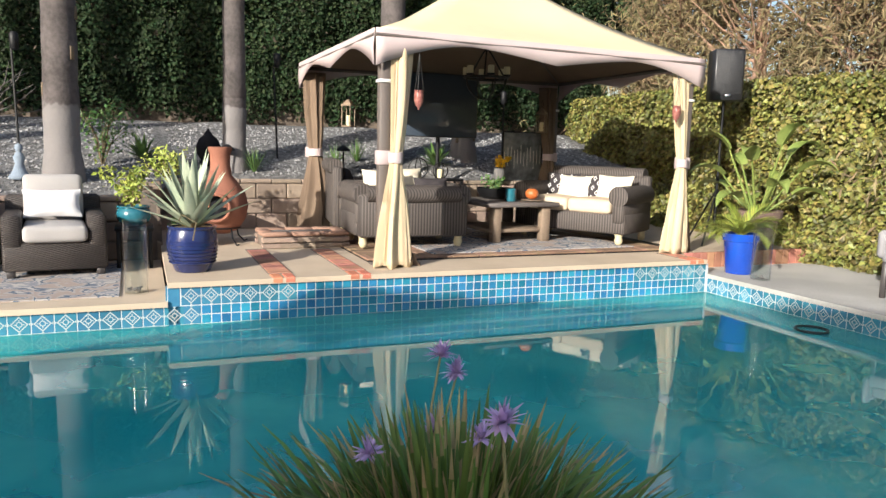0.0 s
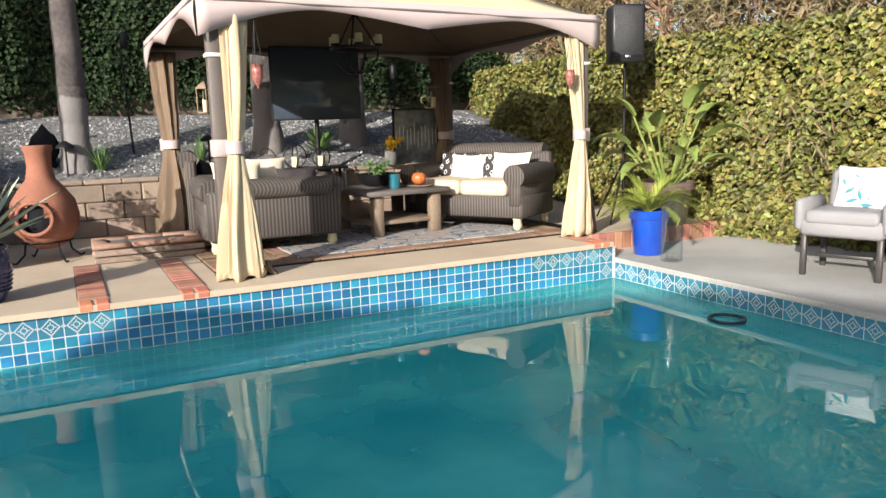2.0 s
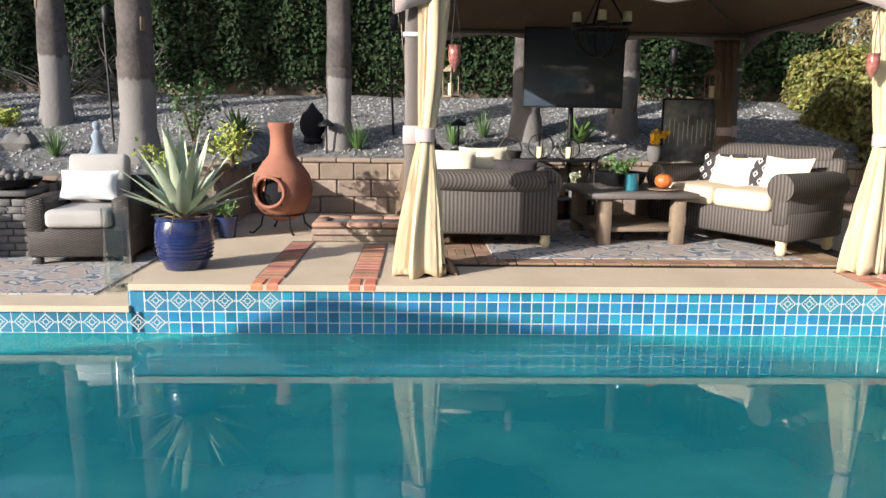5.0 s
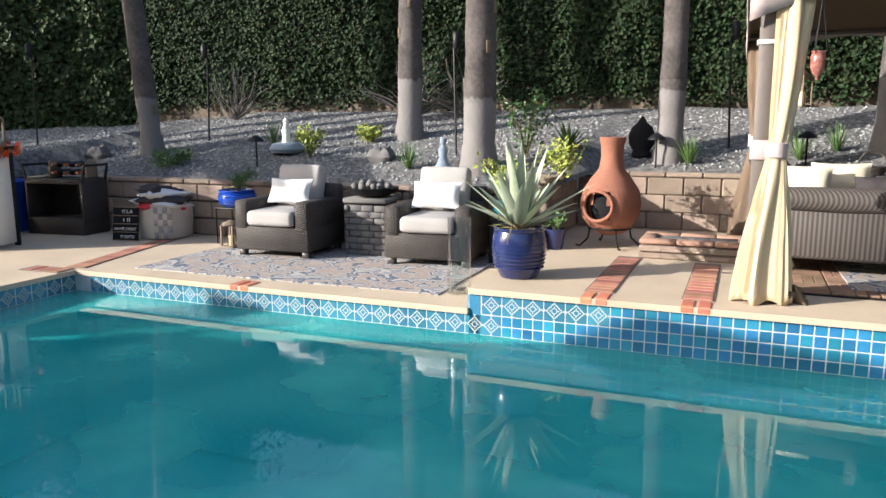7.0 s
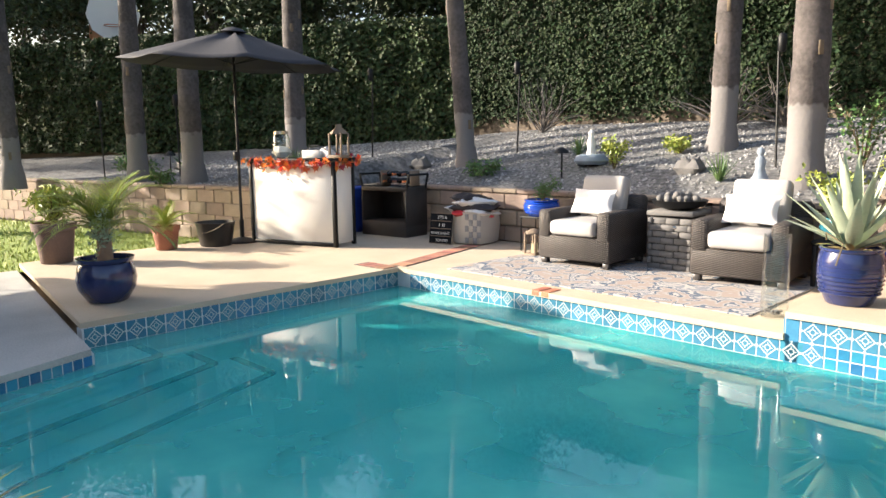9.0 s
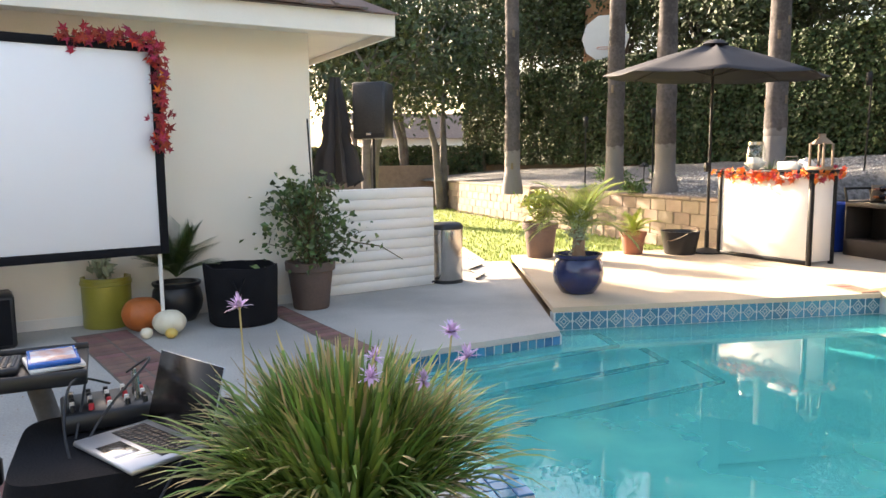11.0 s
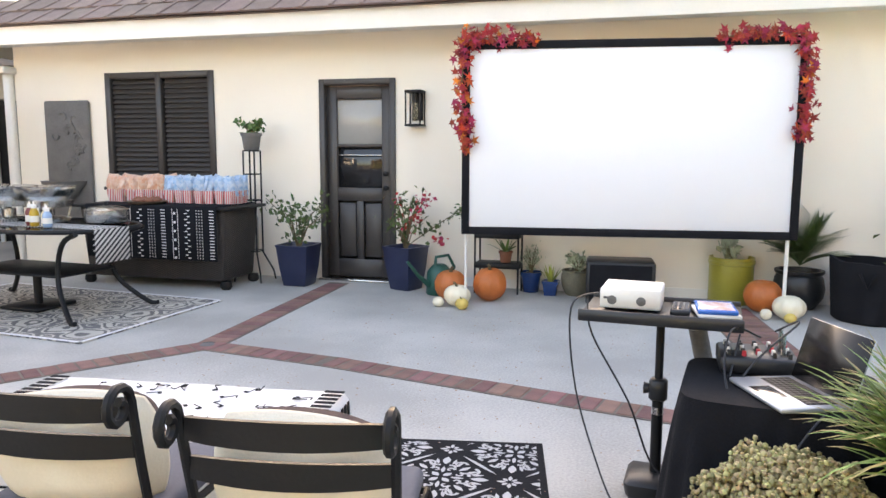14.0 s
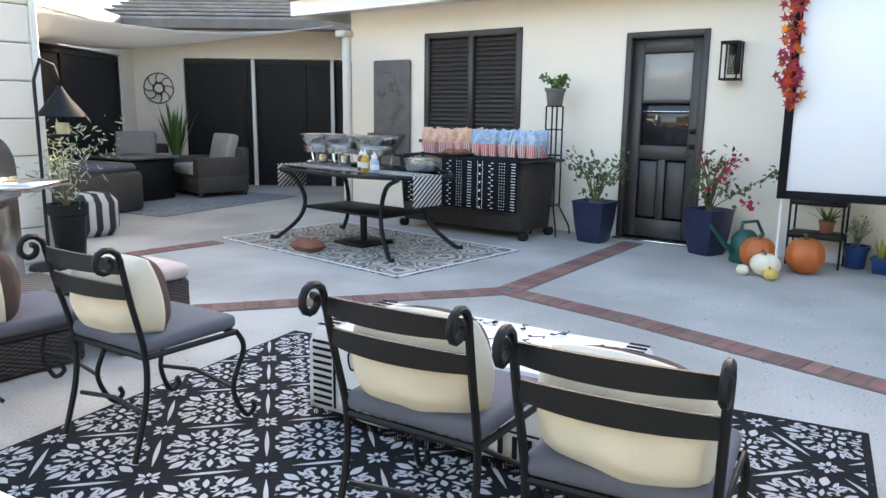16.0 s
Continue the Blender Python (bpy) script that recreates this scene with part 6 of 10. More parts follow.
part("casing", G().box((0, 0.03, 0.44), (1.14, 0.05, 0.88), 0, 0.01), PLASTIC, tv)
part("glass_panel", G().box((0, 0.002, 0.44), (1.11, 0.006, 0.85), 0, 0.001), SCREEN_TV, tv, "glossy dark screen")
part("post", G().tube([(0, 0.08, -1.265), (0, 0.08, 0.4)], 0.03, 8), BLACK, tv)


def pa_speaker(name, label, x, y, z0, zb, rz, w=0.36, h=0.62, d=0.34):
    t = thing(name, label, "loudspeaker", (x, y, z0), rz)
    part("cabinet", G().box((0, 0, zb - z0 + h / 2), (w, d, h), 0, 0.02), PLASTIC, t)
    part("grille", G().box((0, -d / 2 - 0.004, zb - z0 + h / 2 + 0.02), (w - 0.05, 0.012, h - 0.1), 0, 0.004), mat("dark steel grille", (0.035, 0.035, 0.038), 0.5, (0.015, 0.015, 0.016), 60, 200, 0.5), t, "perforated metal grille")
    part("badge", G().box((0, -d / 2 - 0.011, zb - z0 + 0.06), (0.07, 0.006, 0.03), 0, 0.002), STEEL, t)
    part("pole", G().tube([(0, 0, 0.25), (0, 0, zb - z0)], 0.018, 8), BLACK, t)
    for k in range(3):
        a = 2.09 * k
        part("tripod_leg", G().tube([(0, 0, 0.7), (0.45 * math.cos(a), 0.45 * math.sin(a), 0.01)], 0.012, 6), BLACK, t)


pa_speaker("loudspeaker", "black loudspeaker on a tripod stand beside the hedge", 6.67, 7.55, UP, 2.02, -28)
pa_speaker("loudspeaker", "black loudspeaker on a tripod stand behind the white wall", -8.0, 1.95, 0, 1.66, 68, 0.46, 0.75, 0.4)

# ---- terrace things ----
t = potted("agave_pot", "large grey-green agave in a navy ribbed ceramic pot", (0.33, 6.95, UP), 0.215, 0.40, BLUE, "belly", ribs=9)
rosette(t, 0.38, 30, 0.68, 0.105, AGAVE, 4, (0.30, 1.52), 0.12, seg=8)
rosette(t, 0.37, 8, 0.26, 0.05, BLADE_D, 8, (0.1, 0.6), 0.7, "dry_leaves")
part("dry_strand", G().tube([(-0.2, -0.05, 0.46), (-0.24, -0.12, 0.52), (-0.16, -0.2, 0.45), (-0.2, -0.2, 0.3)], 0.006, 5), STEM, t, "dry drooping strand")


def glass_vase(name, x, y, z, r, h, label):
    t = thing(name, label, "vase", (x, y, z))
    part("glass_cylinder", G().lathe([(r, 0.0), (r, h), (r - 0.006, h), (r - 0.006, 0.012), (0, 0.012)], 32), GLASS, t).visible_shadow = False
    g = G()
    for i in range(26):
        a, k = random.uniform(0, 6.28), random.uniform(0, r - 0.03)
        g.lathe([(0, -0.012), (0.014, 0), (0, 0.012)], 5, (k * math.cos(a), k * math.sin(a), 0.028 + random.uniform(0, 0.02)))
    tagged(part("pebbles", g, GREYSTONE, t, "dark pebbles in the bottom"), kind="stuff")


glass_vase("glass_vase", -0.13, 6.83, LOW, 0.095, 0.62, "tall clear glass cylinder vase with dark pebbles")
glass_vase("glass_vase", 5.86, 5.95, LOW, 0.10, 0.60, "tall clear glass cylinder vase with dark pebbles")
cm = thing("chiminea", "round terracotta chiminea on a black iron stand", "chiminea", (0.74, 8.72, UP), -18)
prof = [(0.10, 0.12), (0.19, 0.17), (0.27, 0.29), (0.295, 0.42), (0.27, 0.56), (0.19, 0.68), (0.125, 0.76), (0.105, 0.88), (0.11, 1.0), (0.125, 1.03), (0.125, 1.07), (0.09, 1.07), (0.085, 0.80), (0.2, 0.6), (0.24, 0.42), (0.2, 0.25), (0.0, 0.2)]
g = G().lathe(prof, 40)
keep_f, keep_m = [], []
for f in g.f:
    c = sum((Vector(g.v[i]) for i in f), Vector()) / len(f)
    ang = math.atan2(c.y, c.x) + math.pi / 2
    if (ang / 0.52) ** 2 + ((c.z - 0.42) / 0.13) ** 2 < 1 and len(f) == 4:
        continue
    keep_f.append(f)
g.f, g.m = keep_f, [0] * len(keep_f)
part("body", g, TERRA, cm, "rounded clay body with a fire mouth")
part("mouth_rim", G().tube([(0.295 * math.sin(0.54 * math.cos(a)), -0.295 * math.cos(0.54 * math.cos(a)) + 0.01 * abs(math.sin(a)), 0.42 + 0.145 * math.sin(a)) for a in [2 * math.pi * k / 28 for k in range(29)]], 0.018, 8), TERRA, cm)
# Black body that fills the inside behind the mouth.
part("black_lining", G().lathe([(0.0, 0.215), (0.19, 0.27), (0.225, 0.42), (0.18, 0.57), (0.0, 0.62)], 24), CLOTH_B, cm, "plain black inside")
for k in range(4):
    a = math.pi / 4 + math.pi / 2 * k
    part("stand_leg", G().tube([(0.2 * math.cos(a), 0.2 * math.sin(a), 0.19), (0.22 * math.cos(a), 0.22 * math.sin(a), 0.08), (0.30 * math.cos(a), 0.30 * math.sin(a), 0.008), (0.34 * math.cos(a), 0.34 * math.sin(a), 0.02)], 0.009, 6), BLACK, cm, "iron stand leg")
part("stand_ring", G().tube([(0.21 * math.cos(a), 0.21 * math.sin(a), 0.185) for a in [2 * math.pi * k / 24 for k in range(25)]], 0.009, 6), BLACK, cm)
BRT = G().box((0, 0, 0), (0.095, 0.195, 0.05), 0, 0.006).mesh("brick", BLOCK)
fpit = thing("brick_planter_box", "low brick box filled with white gravel", "planter", (1.58, 8.42, UP))
part("core", G().box((0, 0, 0.06), (0.90, 0.52, 0.12), 0, 0.004), MORTAR, fpit)
part("gravel_fill", G().box((0, 0, 0.13), (0.72, 0.34, 0.05), 0, 0.01), GRAVEL, fpit, "white gravel")
for r in range(2):
    for i in range(5):
        piece("brick", BRT, fpit, pose(-0.38 + i * 0.19, -0.24, 0.03 + r * 0.062, 0, 0, 90))
        piece("brick", BRT, fpit, pose(-0.38 + i * 0.19, 0.24, 0.03 + r * 0.062, 0, 0, 90))
RIM = mat("terracotta capping", (0.36, 0.215, 0.15), 0.9, (0.27, 0.16, 0.115), 6, 60, 0.3)
for sy in (-1, 1):
    for k in range(3):
        part("capping", G().box((-0.32 + k * 0.32, sy * 0.215, 0.152), (0.316, 0.13, 0.045), 0, 0.012), RIM, fpit, "terracotta capping stone")
for sx in (-1, 1):
    part("capping", G().box((sx * 0.415, 0, 0.152), (0.13, 0.296, 0.045), 0, 0.012), RIM, fpit, "terracotta capping stone")
sp = potted("small_pot", "small dark glazed pot with trailing greens", (0.28, 8.35, UP), 0.11, 0.2, BLUE, "flare")
bush(sp, 0.18, 0.12, 0.16, 120, 0.05, LEAF, 41)
tp = potted("teal_bowl_planter", "yellow-green shrub in a teal glazed bowl on a dark stand", (-0.15, 8.28, 0.5), 0.17, 0.2, TEAL, "round")
bush(tp, 0.18, 0.28, 0.42, 420, 0.06, LEAF_Y, 42)
tstand = thing("plant_table", "small dark square plant table behind the vase", "table", (-0.15, 8.28, LOW))
part("tabletop", G().box((0, 0, 0.40), (0.36, 0.36, 0.04), 0, 0.005), BLACK, tstand)
for sx in (-1, 1):
    for sy in (-1, 1):
        part("leg", G().box((sx * 0.15, sy * 0.15, 0.19), (0.035, 0.035, 0.38), 0, 0.003), BLACK, tstand)

# ---- armchairs on the low deck ----
solid("deck_rug", G().box((-1.83, 7.55, LOW + 0.006), (3.12, 1.74, 0.012), 0.012, 0.003), RUG_A, "faded blue, grey and ivory patterned rug at the pool", "rug")


def wicker_chair(x, y, z, rz, label, w=0.86, frame=None, cush=None, group="wicker armchairs"):
    t = thing("wicker_armchair", label, "armchair", (x, y, z), rz, group)
    fm, cu = frame or WICKER, cush or LINEN
    part("base", G().box((0, 0, 0.19), (w, 0.80, 0.26), 0, 0.02), fm, t)
    for sx in (-1, 1):
        g = G().box((sx * (w / 2 - 0.08), -0.02, 0.42), (0.16, 0.78, 0.30), 0, 0.025)
        part("arm", g, fm, t)
    g = G().box((0, 0.36, 0.47), (w - 0.02, 0.14, 0.48), 0, 0.03)
    part("backrest", g, fm, t)
    part("seat_cushion", G().slab(pose(0, -0.09, 0.395), w - 0.33, 0.72, 0.15, 0.045, 0.018), cu, t, "grey seat cushion")
    part("back_cushion", G().slab(pose(0, 0.235, 0.68, 76, 0, 0), w - 0.34, 0.46, 0.16, 0.05, 0.02), cu, t, "grey back cushion")
    for sx in (-1, 1):
        for sy in (-1, 1):
            part("foot", G().box((sx * (w / 2 - 0.06), sy * 0.34, 0.03), (0.07, 0.07, 0.06), 0, 0.004), DOORM, t)
    return t


CZ = LOW + 0.013
wicker_chair(-2.50, 8.0, CZ, 3, "dark brown wicker armchair with grey cushions on the rug")
wicker_chair(-0.85, 8.13, CZ, 6, "dark brown wicker armchair with grey cushions beside the vase")
cushion("lumbar_pillow", "white lumbar pillow on the wicker armchair", (-2.49, 7.98, LOW + 0.66), (66, 0, 3), 0.50, 0.28, 0.13, WHITE_F, "pillow", None, "white pillows")
cushion("lumbar_pillow", "white lumbar pillow on the wicker armchair", (-0.86, 8.10, LOW + 0.66), (66, 0, 6), 0.50, 0.28, 0.13, WHITE_F, "pillow", None, "white pillows")
fc = thing("fire_column", "square column of stacked dark slate with a stone bowl top", "fire pit", (-1.66, 8.28, CZ - 0.012), 4)
part("core", G().box((0, 0, 0.27), (0.40, 0.40, 0.54), 0, 0.004), BLACK, fc)
for r in range(8):
    for s in range(4):
        for i in range(3):
            a = s * 90
            w_ = 0.135
            o = -0.14 + i * 0.14 + (0.03 if r % 2 else -0.02)
            ob = part("slate", G().box((o, -0.205, 0.035 + r * 0.066), (w_, 0.03 + 0.014 * ((r * 3 + i * 5 + s) % 3), 0.060), 0, 0.006), GREYSTONE, fc)
            ob.matrix_basis = pose(0, 0, 0, 0, 0, a)
part("top_slab", G().box((0, 0, 0.575), (0.48, 0.48, 0.05), 0, 0.008), GREYSTONE, fc)
part("vent", G().box((0, -0.226, 0.44), (0.14, 0.012, 0.03), 0, 0.002), STEEL, fc)
bw = part("bowl", G().lathe([(0.12, 0.60), (0.24, 0.64), (0.28, 0.70), (0.26, 0.70), (0.0, 0.66)], 28), BLACK, fc, "shallow black bowl")
for i in range(16):
    a, k = i * 2.4, 0.055 * math.sqrt(i)
    part("stone_ball", G().lathe([(0.0, -0.04), (0.028, -0.028), (0.04, 0.0), (0.028, 0.028), (0.0, 0.04)], 10, (k * math.cos(a), k * math.sin(a), 0.715 + 0.03 * (i < 5))), GREYSTONE, bw, "round grey lava ball")
st = thing("plant_stand", "low black wire plant stand beside the armchair", "plant stand", (-3.42, 8.3, LOW))
part("top", G().box((0, 0, 0.41), (0.42, 0.30, 0.02), 0, 0.003), BLACK, st)
for sx in (-1, 1):
    for sy in (-1, 1):
        part("leg", G().tube([(sx * 0.2, sy * 0.14, 0.41), (sx * 0.2, sy * 0.14, 0.0)], 0.008, 5), BLACK, st)
bp = potted("blue_bowl_planter", "feathery green plant in a cobalt ribbed bowl", (-3.42, 8.3, LOW + 0.42), 0.22, 0.2, COBALT, "round", ribs=5)
bush(bp, 0.18, 0.24, 0.26, 420, 0.05, LEAF, 52, aspect=0.25)
ln = thing("floor_lantern", "small wooden lantern with a candle on the deck", "lantern", (-3.28, 7.98, LOW))
part("base", G().box((0, 0, 0.015), (0.17, 0.17, 0.03), 0, 0.003), WOOD, ln)
part("roof", G().lathe([(0.13, 0.25), (0.12, 0.27), (0.03, 0.31), (0.0, 0.31)], 4), WOOD, ln)
for k in range(4):
    a = math.pi / 4 + math.pi / 2 * k
    part("upright", G().box((0.105 * math.cos(a), 0.105 * math.sin(a), 0.14), (0.02, 0.02, 0.24), 0, 0.002), WOOD, ln)
part("candle", G().lathe([(0.04, 0.03), (0.04, 0.14), (0, 0.14)], 14), WAX, ln)

# ---- bar cart corner ----
bkt = thing("blanket_basket", "canvas basket with a grey buffalo check side", "basket", (-4.52, 8.33, LOW), 8)
part("body", G().lathe([(0.22, 0.0), (0.25, 0.02), (0.27, 0.25), (0.26, 0.42), (0.25, 0.42), (0.24, 0.05), (0, 0.04)], 24, sq=0.5), mat("natural canvas", (0.52, 0.47, 0.40), 0.95, (0.45, 0.40, 0.34), 4, 120, 0.2), bkt)
CHK = mat("grey check", (0.33, 0.32, 0.32), 0.95, None, 6, 120, 0.1)
for i in range(4):
    for j in range(5):
        if (i + j) % 2 == 0:
            part("check_patch", G().box((0.05 + i * 0.055, -0.268 + 0.01 * i, 0.06 + j * 0.075), (0.054, 0.006, 0.074), 0.12 * i, 0.001), CHK, bkt, "grey check")
for k, (m, z, r) in enumerate(((WHITE_F, 0.42, 0.30), (DARK_F, 0.47, 0.29), (PINK, 0.40, 0.27), (WHITE_F, 0.53, 0.26), (DARK_F, 0.57, 0.24))):
    ob = solid("folded_blanket", G().pillow(Matrix.Identity(4), r * 2, r * 1.5, 0.11, 12, 0, 0.05, 0.05), m, "folded fleece throw blanket in the basket", "blanket", group="blankets in the basket", smooth=True)
    ob.matrix_basis = pose(-4.52 + 0.04 * (k % 2) - 0.02, 8.30, LOW + z, 6 * (k % 3) - 5, 5 - 4 * (k % 2), 10 + 17 * k)
sgn = thing("letter_board", "black letter board with white letters leaning on the basket", "sign", (-4.78, 7.93, LOW), 12)
tilt = pose(0, 0, 0, -9)
part("board", G().box((0, 0, 0.20), (0.33, 0.02, 0.40), 0, 0.003, m=tilt), CLOTH_B, sgn)
for k in range(5):
    part("rail", G().box((0, -0.012, 0.005 + k * 0.0975), (0.33, 0.008, 0.010), 0, 0.001, m=tilt), WOOD, sgn, "thin pale rail")


def text(parent, body, size, x, z, m):
    c = bpy.data.curves.new("letters", "FONT")
    c.body, c.size, c.align_x, c.extrude = body, size, "CENTER", 0.001
    c.materials.append(m)
    ob = new("letters", c)
    ob.parent = parent
    ob.matrix_basis = tilt @ pose(x, -0.013, z, 90)
    return ob


text(sgn, "IT'S A", 0.058, 0.02, 0.325, WHITE)
text(sgn, "MOVIE EVENT", 0.046, 0.0, 0.125, WHITE)
text(sgn, "TONITE!", 0.05, 0.03, 0.03, WHITE)
for x in (-0.02, 0.03, 0.055):
    part("letter_bar", G().box((x, -0.013, 0.245), (0.010, 0.003, 0.04), 0, 0.001, m=tilt), WHITE, sgn)
ca = thing("wicker_bar_cart", "dark wicker serving cart with a glass top and side handles", "cart", (-6.0, 8.22, LOW), 6)
for z, th in ((0.10, 0.22), (0.66, 0.06)):
    part("shelf", G().box((0, 0, z), (0.86, 0.46, th), 0, 0.012), WICKER, ca)
for sx in (-1, 1):
    part("side_panel", G().box((sx * 0.42, 0.0, 0.40), (0.035, 0.44, 0.50), 0, 0.008), WICKER, ca)
    part("handle", G().tube([(sx * 0.42, -0.2, 0.66), (sx * 0.47, -0.2, 0.86), (sx * 0.47, 0.2, 0.86), (sx * 0.42, 0.2, 0.66)], 0.018, 6), BLACK, ca)
part("back_panel", G().box((-0.22, 0.21, 0.40), (0.40, 0.03, 0.46), 0, 0.006), WICKER, ca)
part("glass_top", G().box((0, 0, 0.695), (0.80, 0.42, 0.008), 0, 0.002), GLASS_D, ca)
wr = thing("wine_rack", "dark wooden rack holding wine bottles", "wine rack", (-5.95, 8.3, LOW + 0.70), 8)
for k in range(6):
    x, z = (-0.18 + 0.18 * (k % 3)), 0.06 + 0.10 * (k // 3)
    b = part("bottle", G().lathe([(0.0, -0.16), (0.037, -0.155), (0.037, 0.03), (0.014, 0.08), (0.014, 0.15), (0.0, 0.15)], 14, m=Matrix.Translation((x, 0, z)) @ Matrix.Rotation(math.pi / 2, 4, "X")), mat("dark bottle glass", (0.02, 0.012, 0.01), 0.12, None, 4, 20, 0), wr, "dark wine bottle")
    part("neck_foil", G().lathe([(0.016, 0.09), (0.016, 0.155), (0.0, 0.156)], 12, m=Matrix.Translation((x, 0, z)) @ Matrix.Rotation(math.pi / 2, 4, "X")), TERRA if k % 2 else PUMPKIN, b, "coloured neck foil")
for sx in (-1, 1):
    part("rack_side", G().box((sx * 0.27, 0, 0.10), (0.02, 0.2, 0.22), 0, 0.003), WOOD, wr)
bn = thing("blue_bin", "blue plastic bin against the wall", "bin", (-6.85, 8.05, LOW))
part("body", G().lathe([(0.24, 0), (0.25, 0.02), (0.29, 0.62), (0.31, 0.64), (0.30, 0.66), (0.0, 0.66)], 28), mat("blue plastic", (0.01, 0.06, 0.42), 0.4, None, 4, 60, 0.02), bn)
bx = thing("bottle_carton", "small white carton with dark print beside the cart", "carton", (-6.62, 7.72, LOW), 14)
part("carton", G().box((0, 0, 0.16), (0.22, 0.2, 0.32), 0, 0.005), WHITE, bx)
part("print_bar", G().box((0, -0.102, 0.18), (0.16, 0.003, 0.07), 0, 0.001), GREY_F, bx)
part("print_bar", G().box((0, -0.102, 0.09), (0.12, 0.003, 0.03), 0, 0.001), GREY_F, bx)

# ---- bar ----
ba = thing("portable_bar", "portable bar with white panels in a black frame", "bar", (-6.84, 6.42, LOW), 17.8)
BW, BD, BH = 1.376, 0.44, 1.10
part("top", G().box((BW / 2, BD / 2, BH), (BW + 0.04, BD + 0.04, 0.04), 0, 0.006), BLACK, ba)
for x in (0.02, BW - 0.02):
    for y in (0.02, BD - 0.02):
        part("upright", G().box((x, y, BH / 2), (0.05, 0.05, BH), 0, 0.004), BLACK, ba)
part("panel", G().box((BW / 2, 0.02, 0.55), (BW - 0.09, 0.015, 1.02), 0, 0.003), WHITE, ba, "white front panel")
part("panel", G().box((BW - 0.02, BD / 2, 0.55), (0.015, BD - 0.09, 1.02), 0, 0.003), WHITE, ba, "white side panel")
part("panel", G().box((0.02, BD / 2, 0.55), (0.015, BD - 0.09, 1.02), 0, 0.003), WHITE, ba, "white side panel")
part("bottom_rail", G().box((BW / 2, 0.02, 0.03), (BW, 0.04, 0.05), 0, 0.004), BLACK, ba)


def maple(g, p, nrm, size, q):
    n = Vector(nrm) + Vector([q.uniform(-0.7, 0.7) for _ in range(3)])
    n.normalize()
    a = Vector([q.uniform(-1, 1) for _ in range(3)])
    a = (a - n * a.dot(n)).normalized()
    b = n.cross(a)
    rr = [1.0, 0.35, 0.8, 0.3, 0.6, 0.22, 0.3, 0.22, 0.6, 0.3, 0.8, 0.35]
    pts = [Vector(p)]
    for i, r_ in enumerate(rr):
        t_ = 2 * math.pi * i / 12
        pts.append(Vector(p) + (a * math.cos(t_) + b * math.sin(t_)) * r_ * size + n * size * 0.15 * (i % 2))
    k = [(0, i + 1, (i + 1) % 12 + 1) for i in range(12)]
    g.add(pts, k)


def garland(name, label, path, m1, m2, count, size, seed, nrm, parent_m=None):
    q = random.Random(seed)
    t = thing(name, label, "garland")
    if parent_m:
        t.matrix_basis = parent_m
    part("vine", G().tube(path, 0.006, 5), STEM, t)
    g1, g2 = G(), G()
    pts = [Vector(p) for p in path]
    for i in range(count):
        f = q.uniform(0, len(pts) - 1.001)
        p = pts[int(f)].lerp(pts[int(f) + 1], f - int(f)) + Vector([q.gauss(0, 0.035) for _ in range(3)])
        maple(g2 if q.random() < 0.16 else g1, p, nrm, size * q.uniform(0.6, 1.2), q)
    tagged(part("leaves", g1, m1, t, smooth=False), kind="stuff")
    tagged(part("accent_leaves", g2, m2, t, "lighter leaves", False), kind="stuff")
    return t


garland("autumn_garland", "orange and red maple leaf garland along the bar top", [(-0.03, -0.03, 1.09), (0.3, -0.05, 1.07), (0.6, -0.06, 1.03), (0.8, -0.06, 1.06), (1.1, -0.06, 1.01), (1.4, -0.03, 1.09), (1.42, 0.2, 1.06), (1.42, 0.46, 1.10)], ORANGE_L, RED_L, 150, 0.075, 3, (0, -1, 0.4), ba.matrix_basis)
jar = thing("glass_jar", "large glass drink jar with a lid on the bar", "jar", (-6.55, 6.75, LOW + 1.12))
part("glass_body", G().lathe([(0.10, 0), (0.12, 0.03), (0.12, 0.26), (0.09, 0.31), (0.085, 0.31), (0.112, 0.25), (0.112, 0.03), (0, 0.02)], 24), GLASS, jar).visible_shadow = False
part("lid", G().lathe([(0.095, 0.31), (0.095, 0.35), (0.0, 0.36)], 24), STEEL, jar)
part("shell_filling", G().pillow(pose(0, 0, 0.08), 0.19, 0.19, 0.12, 8, 0, 0.1, 0.04), WHITE, jar, "white shells in the bottom")
lt = thing("table_lantern", "weathered grey metal lantern on the bar", "lantern", (-5.62, 7.0, LOW + 1.12), 20)
part("base", G().box((0, 0, 0.02), (0.2, 0.2, 0.04), 0, 0.004), WOOD, lt)
part("roof", G().lathe([(0.14, 0.30), (0.13, 0.32), (0.05, 0.38), (0.05, 0.42), (0.0, 0.42)], 4), WOOD, lt)
for k in range(4):
    a = math.pi / 4 + math.pi / 2 * k
    part("upright", G().box((0.12 * math.cos(a), 0.12 * math.sin(a), 0.17), (0.022, 0.022, 0.28), 0, 0.002), WOOD, lt)
nap = thing("napkin_caddy", "white caddy with a folded white napkin on the bar", "caddy", (-5.95, 6.85, LOW + 1.12), 18)
part("tray", G().box((0, 0, 0.05), (0.28, 0.16, 0.1), 0, 0.008), WHITE, nap)
part("handle", G().tube([(-0.1, 0, 0.1), (-0.08, 0, 0.16), (0.08, 0, 0.16), (0.1, 0, 0.1)], 0.008, 5), BLACK, nap)
part("napkin", G().pillow(pose(0.2, 0.02, 0.06, 20, 30, 0), 0.2, 0.16, 0.1, 8, 0, 0.2, 0.05), WHITE_F, nap)


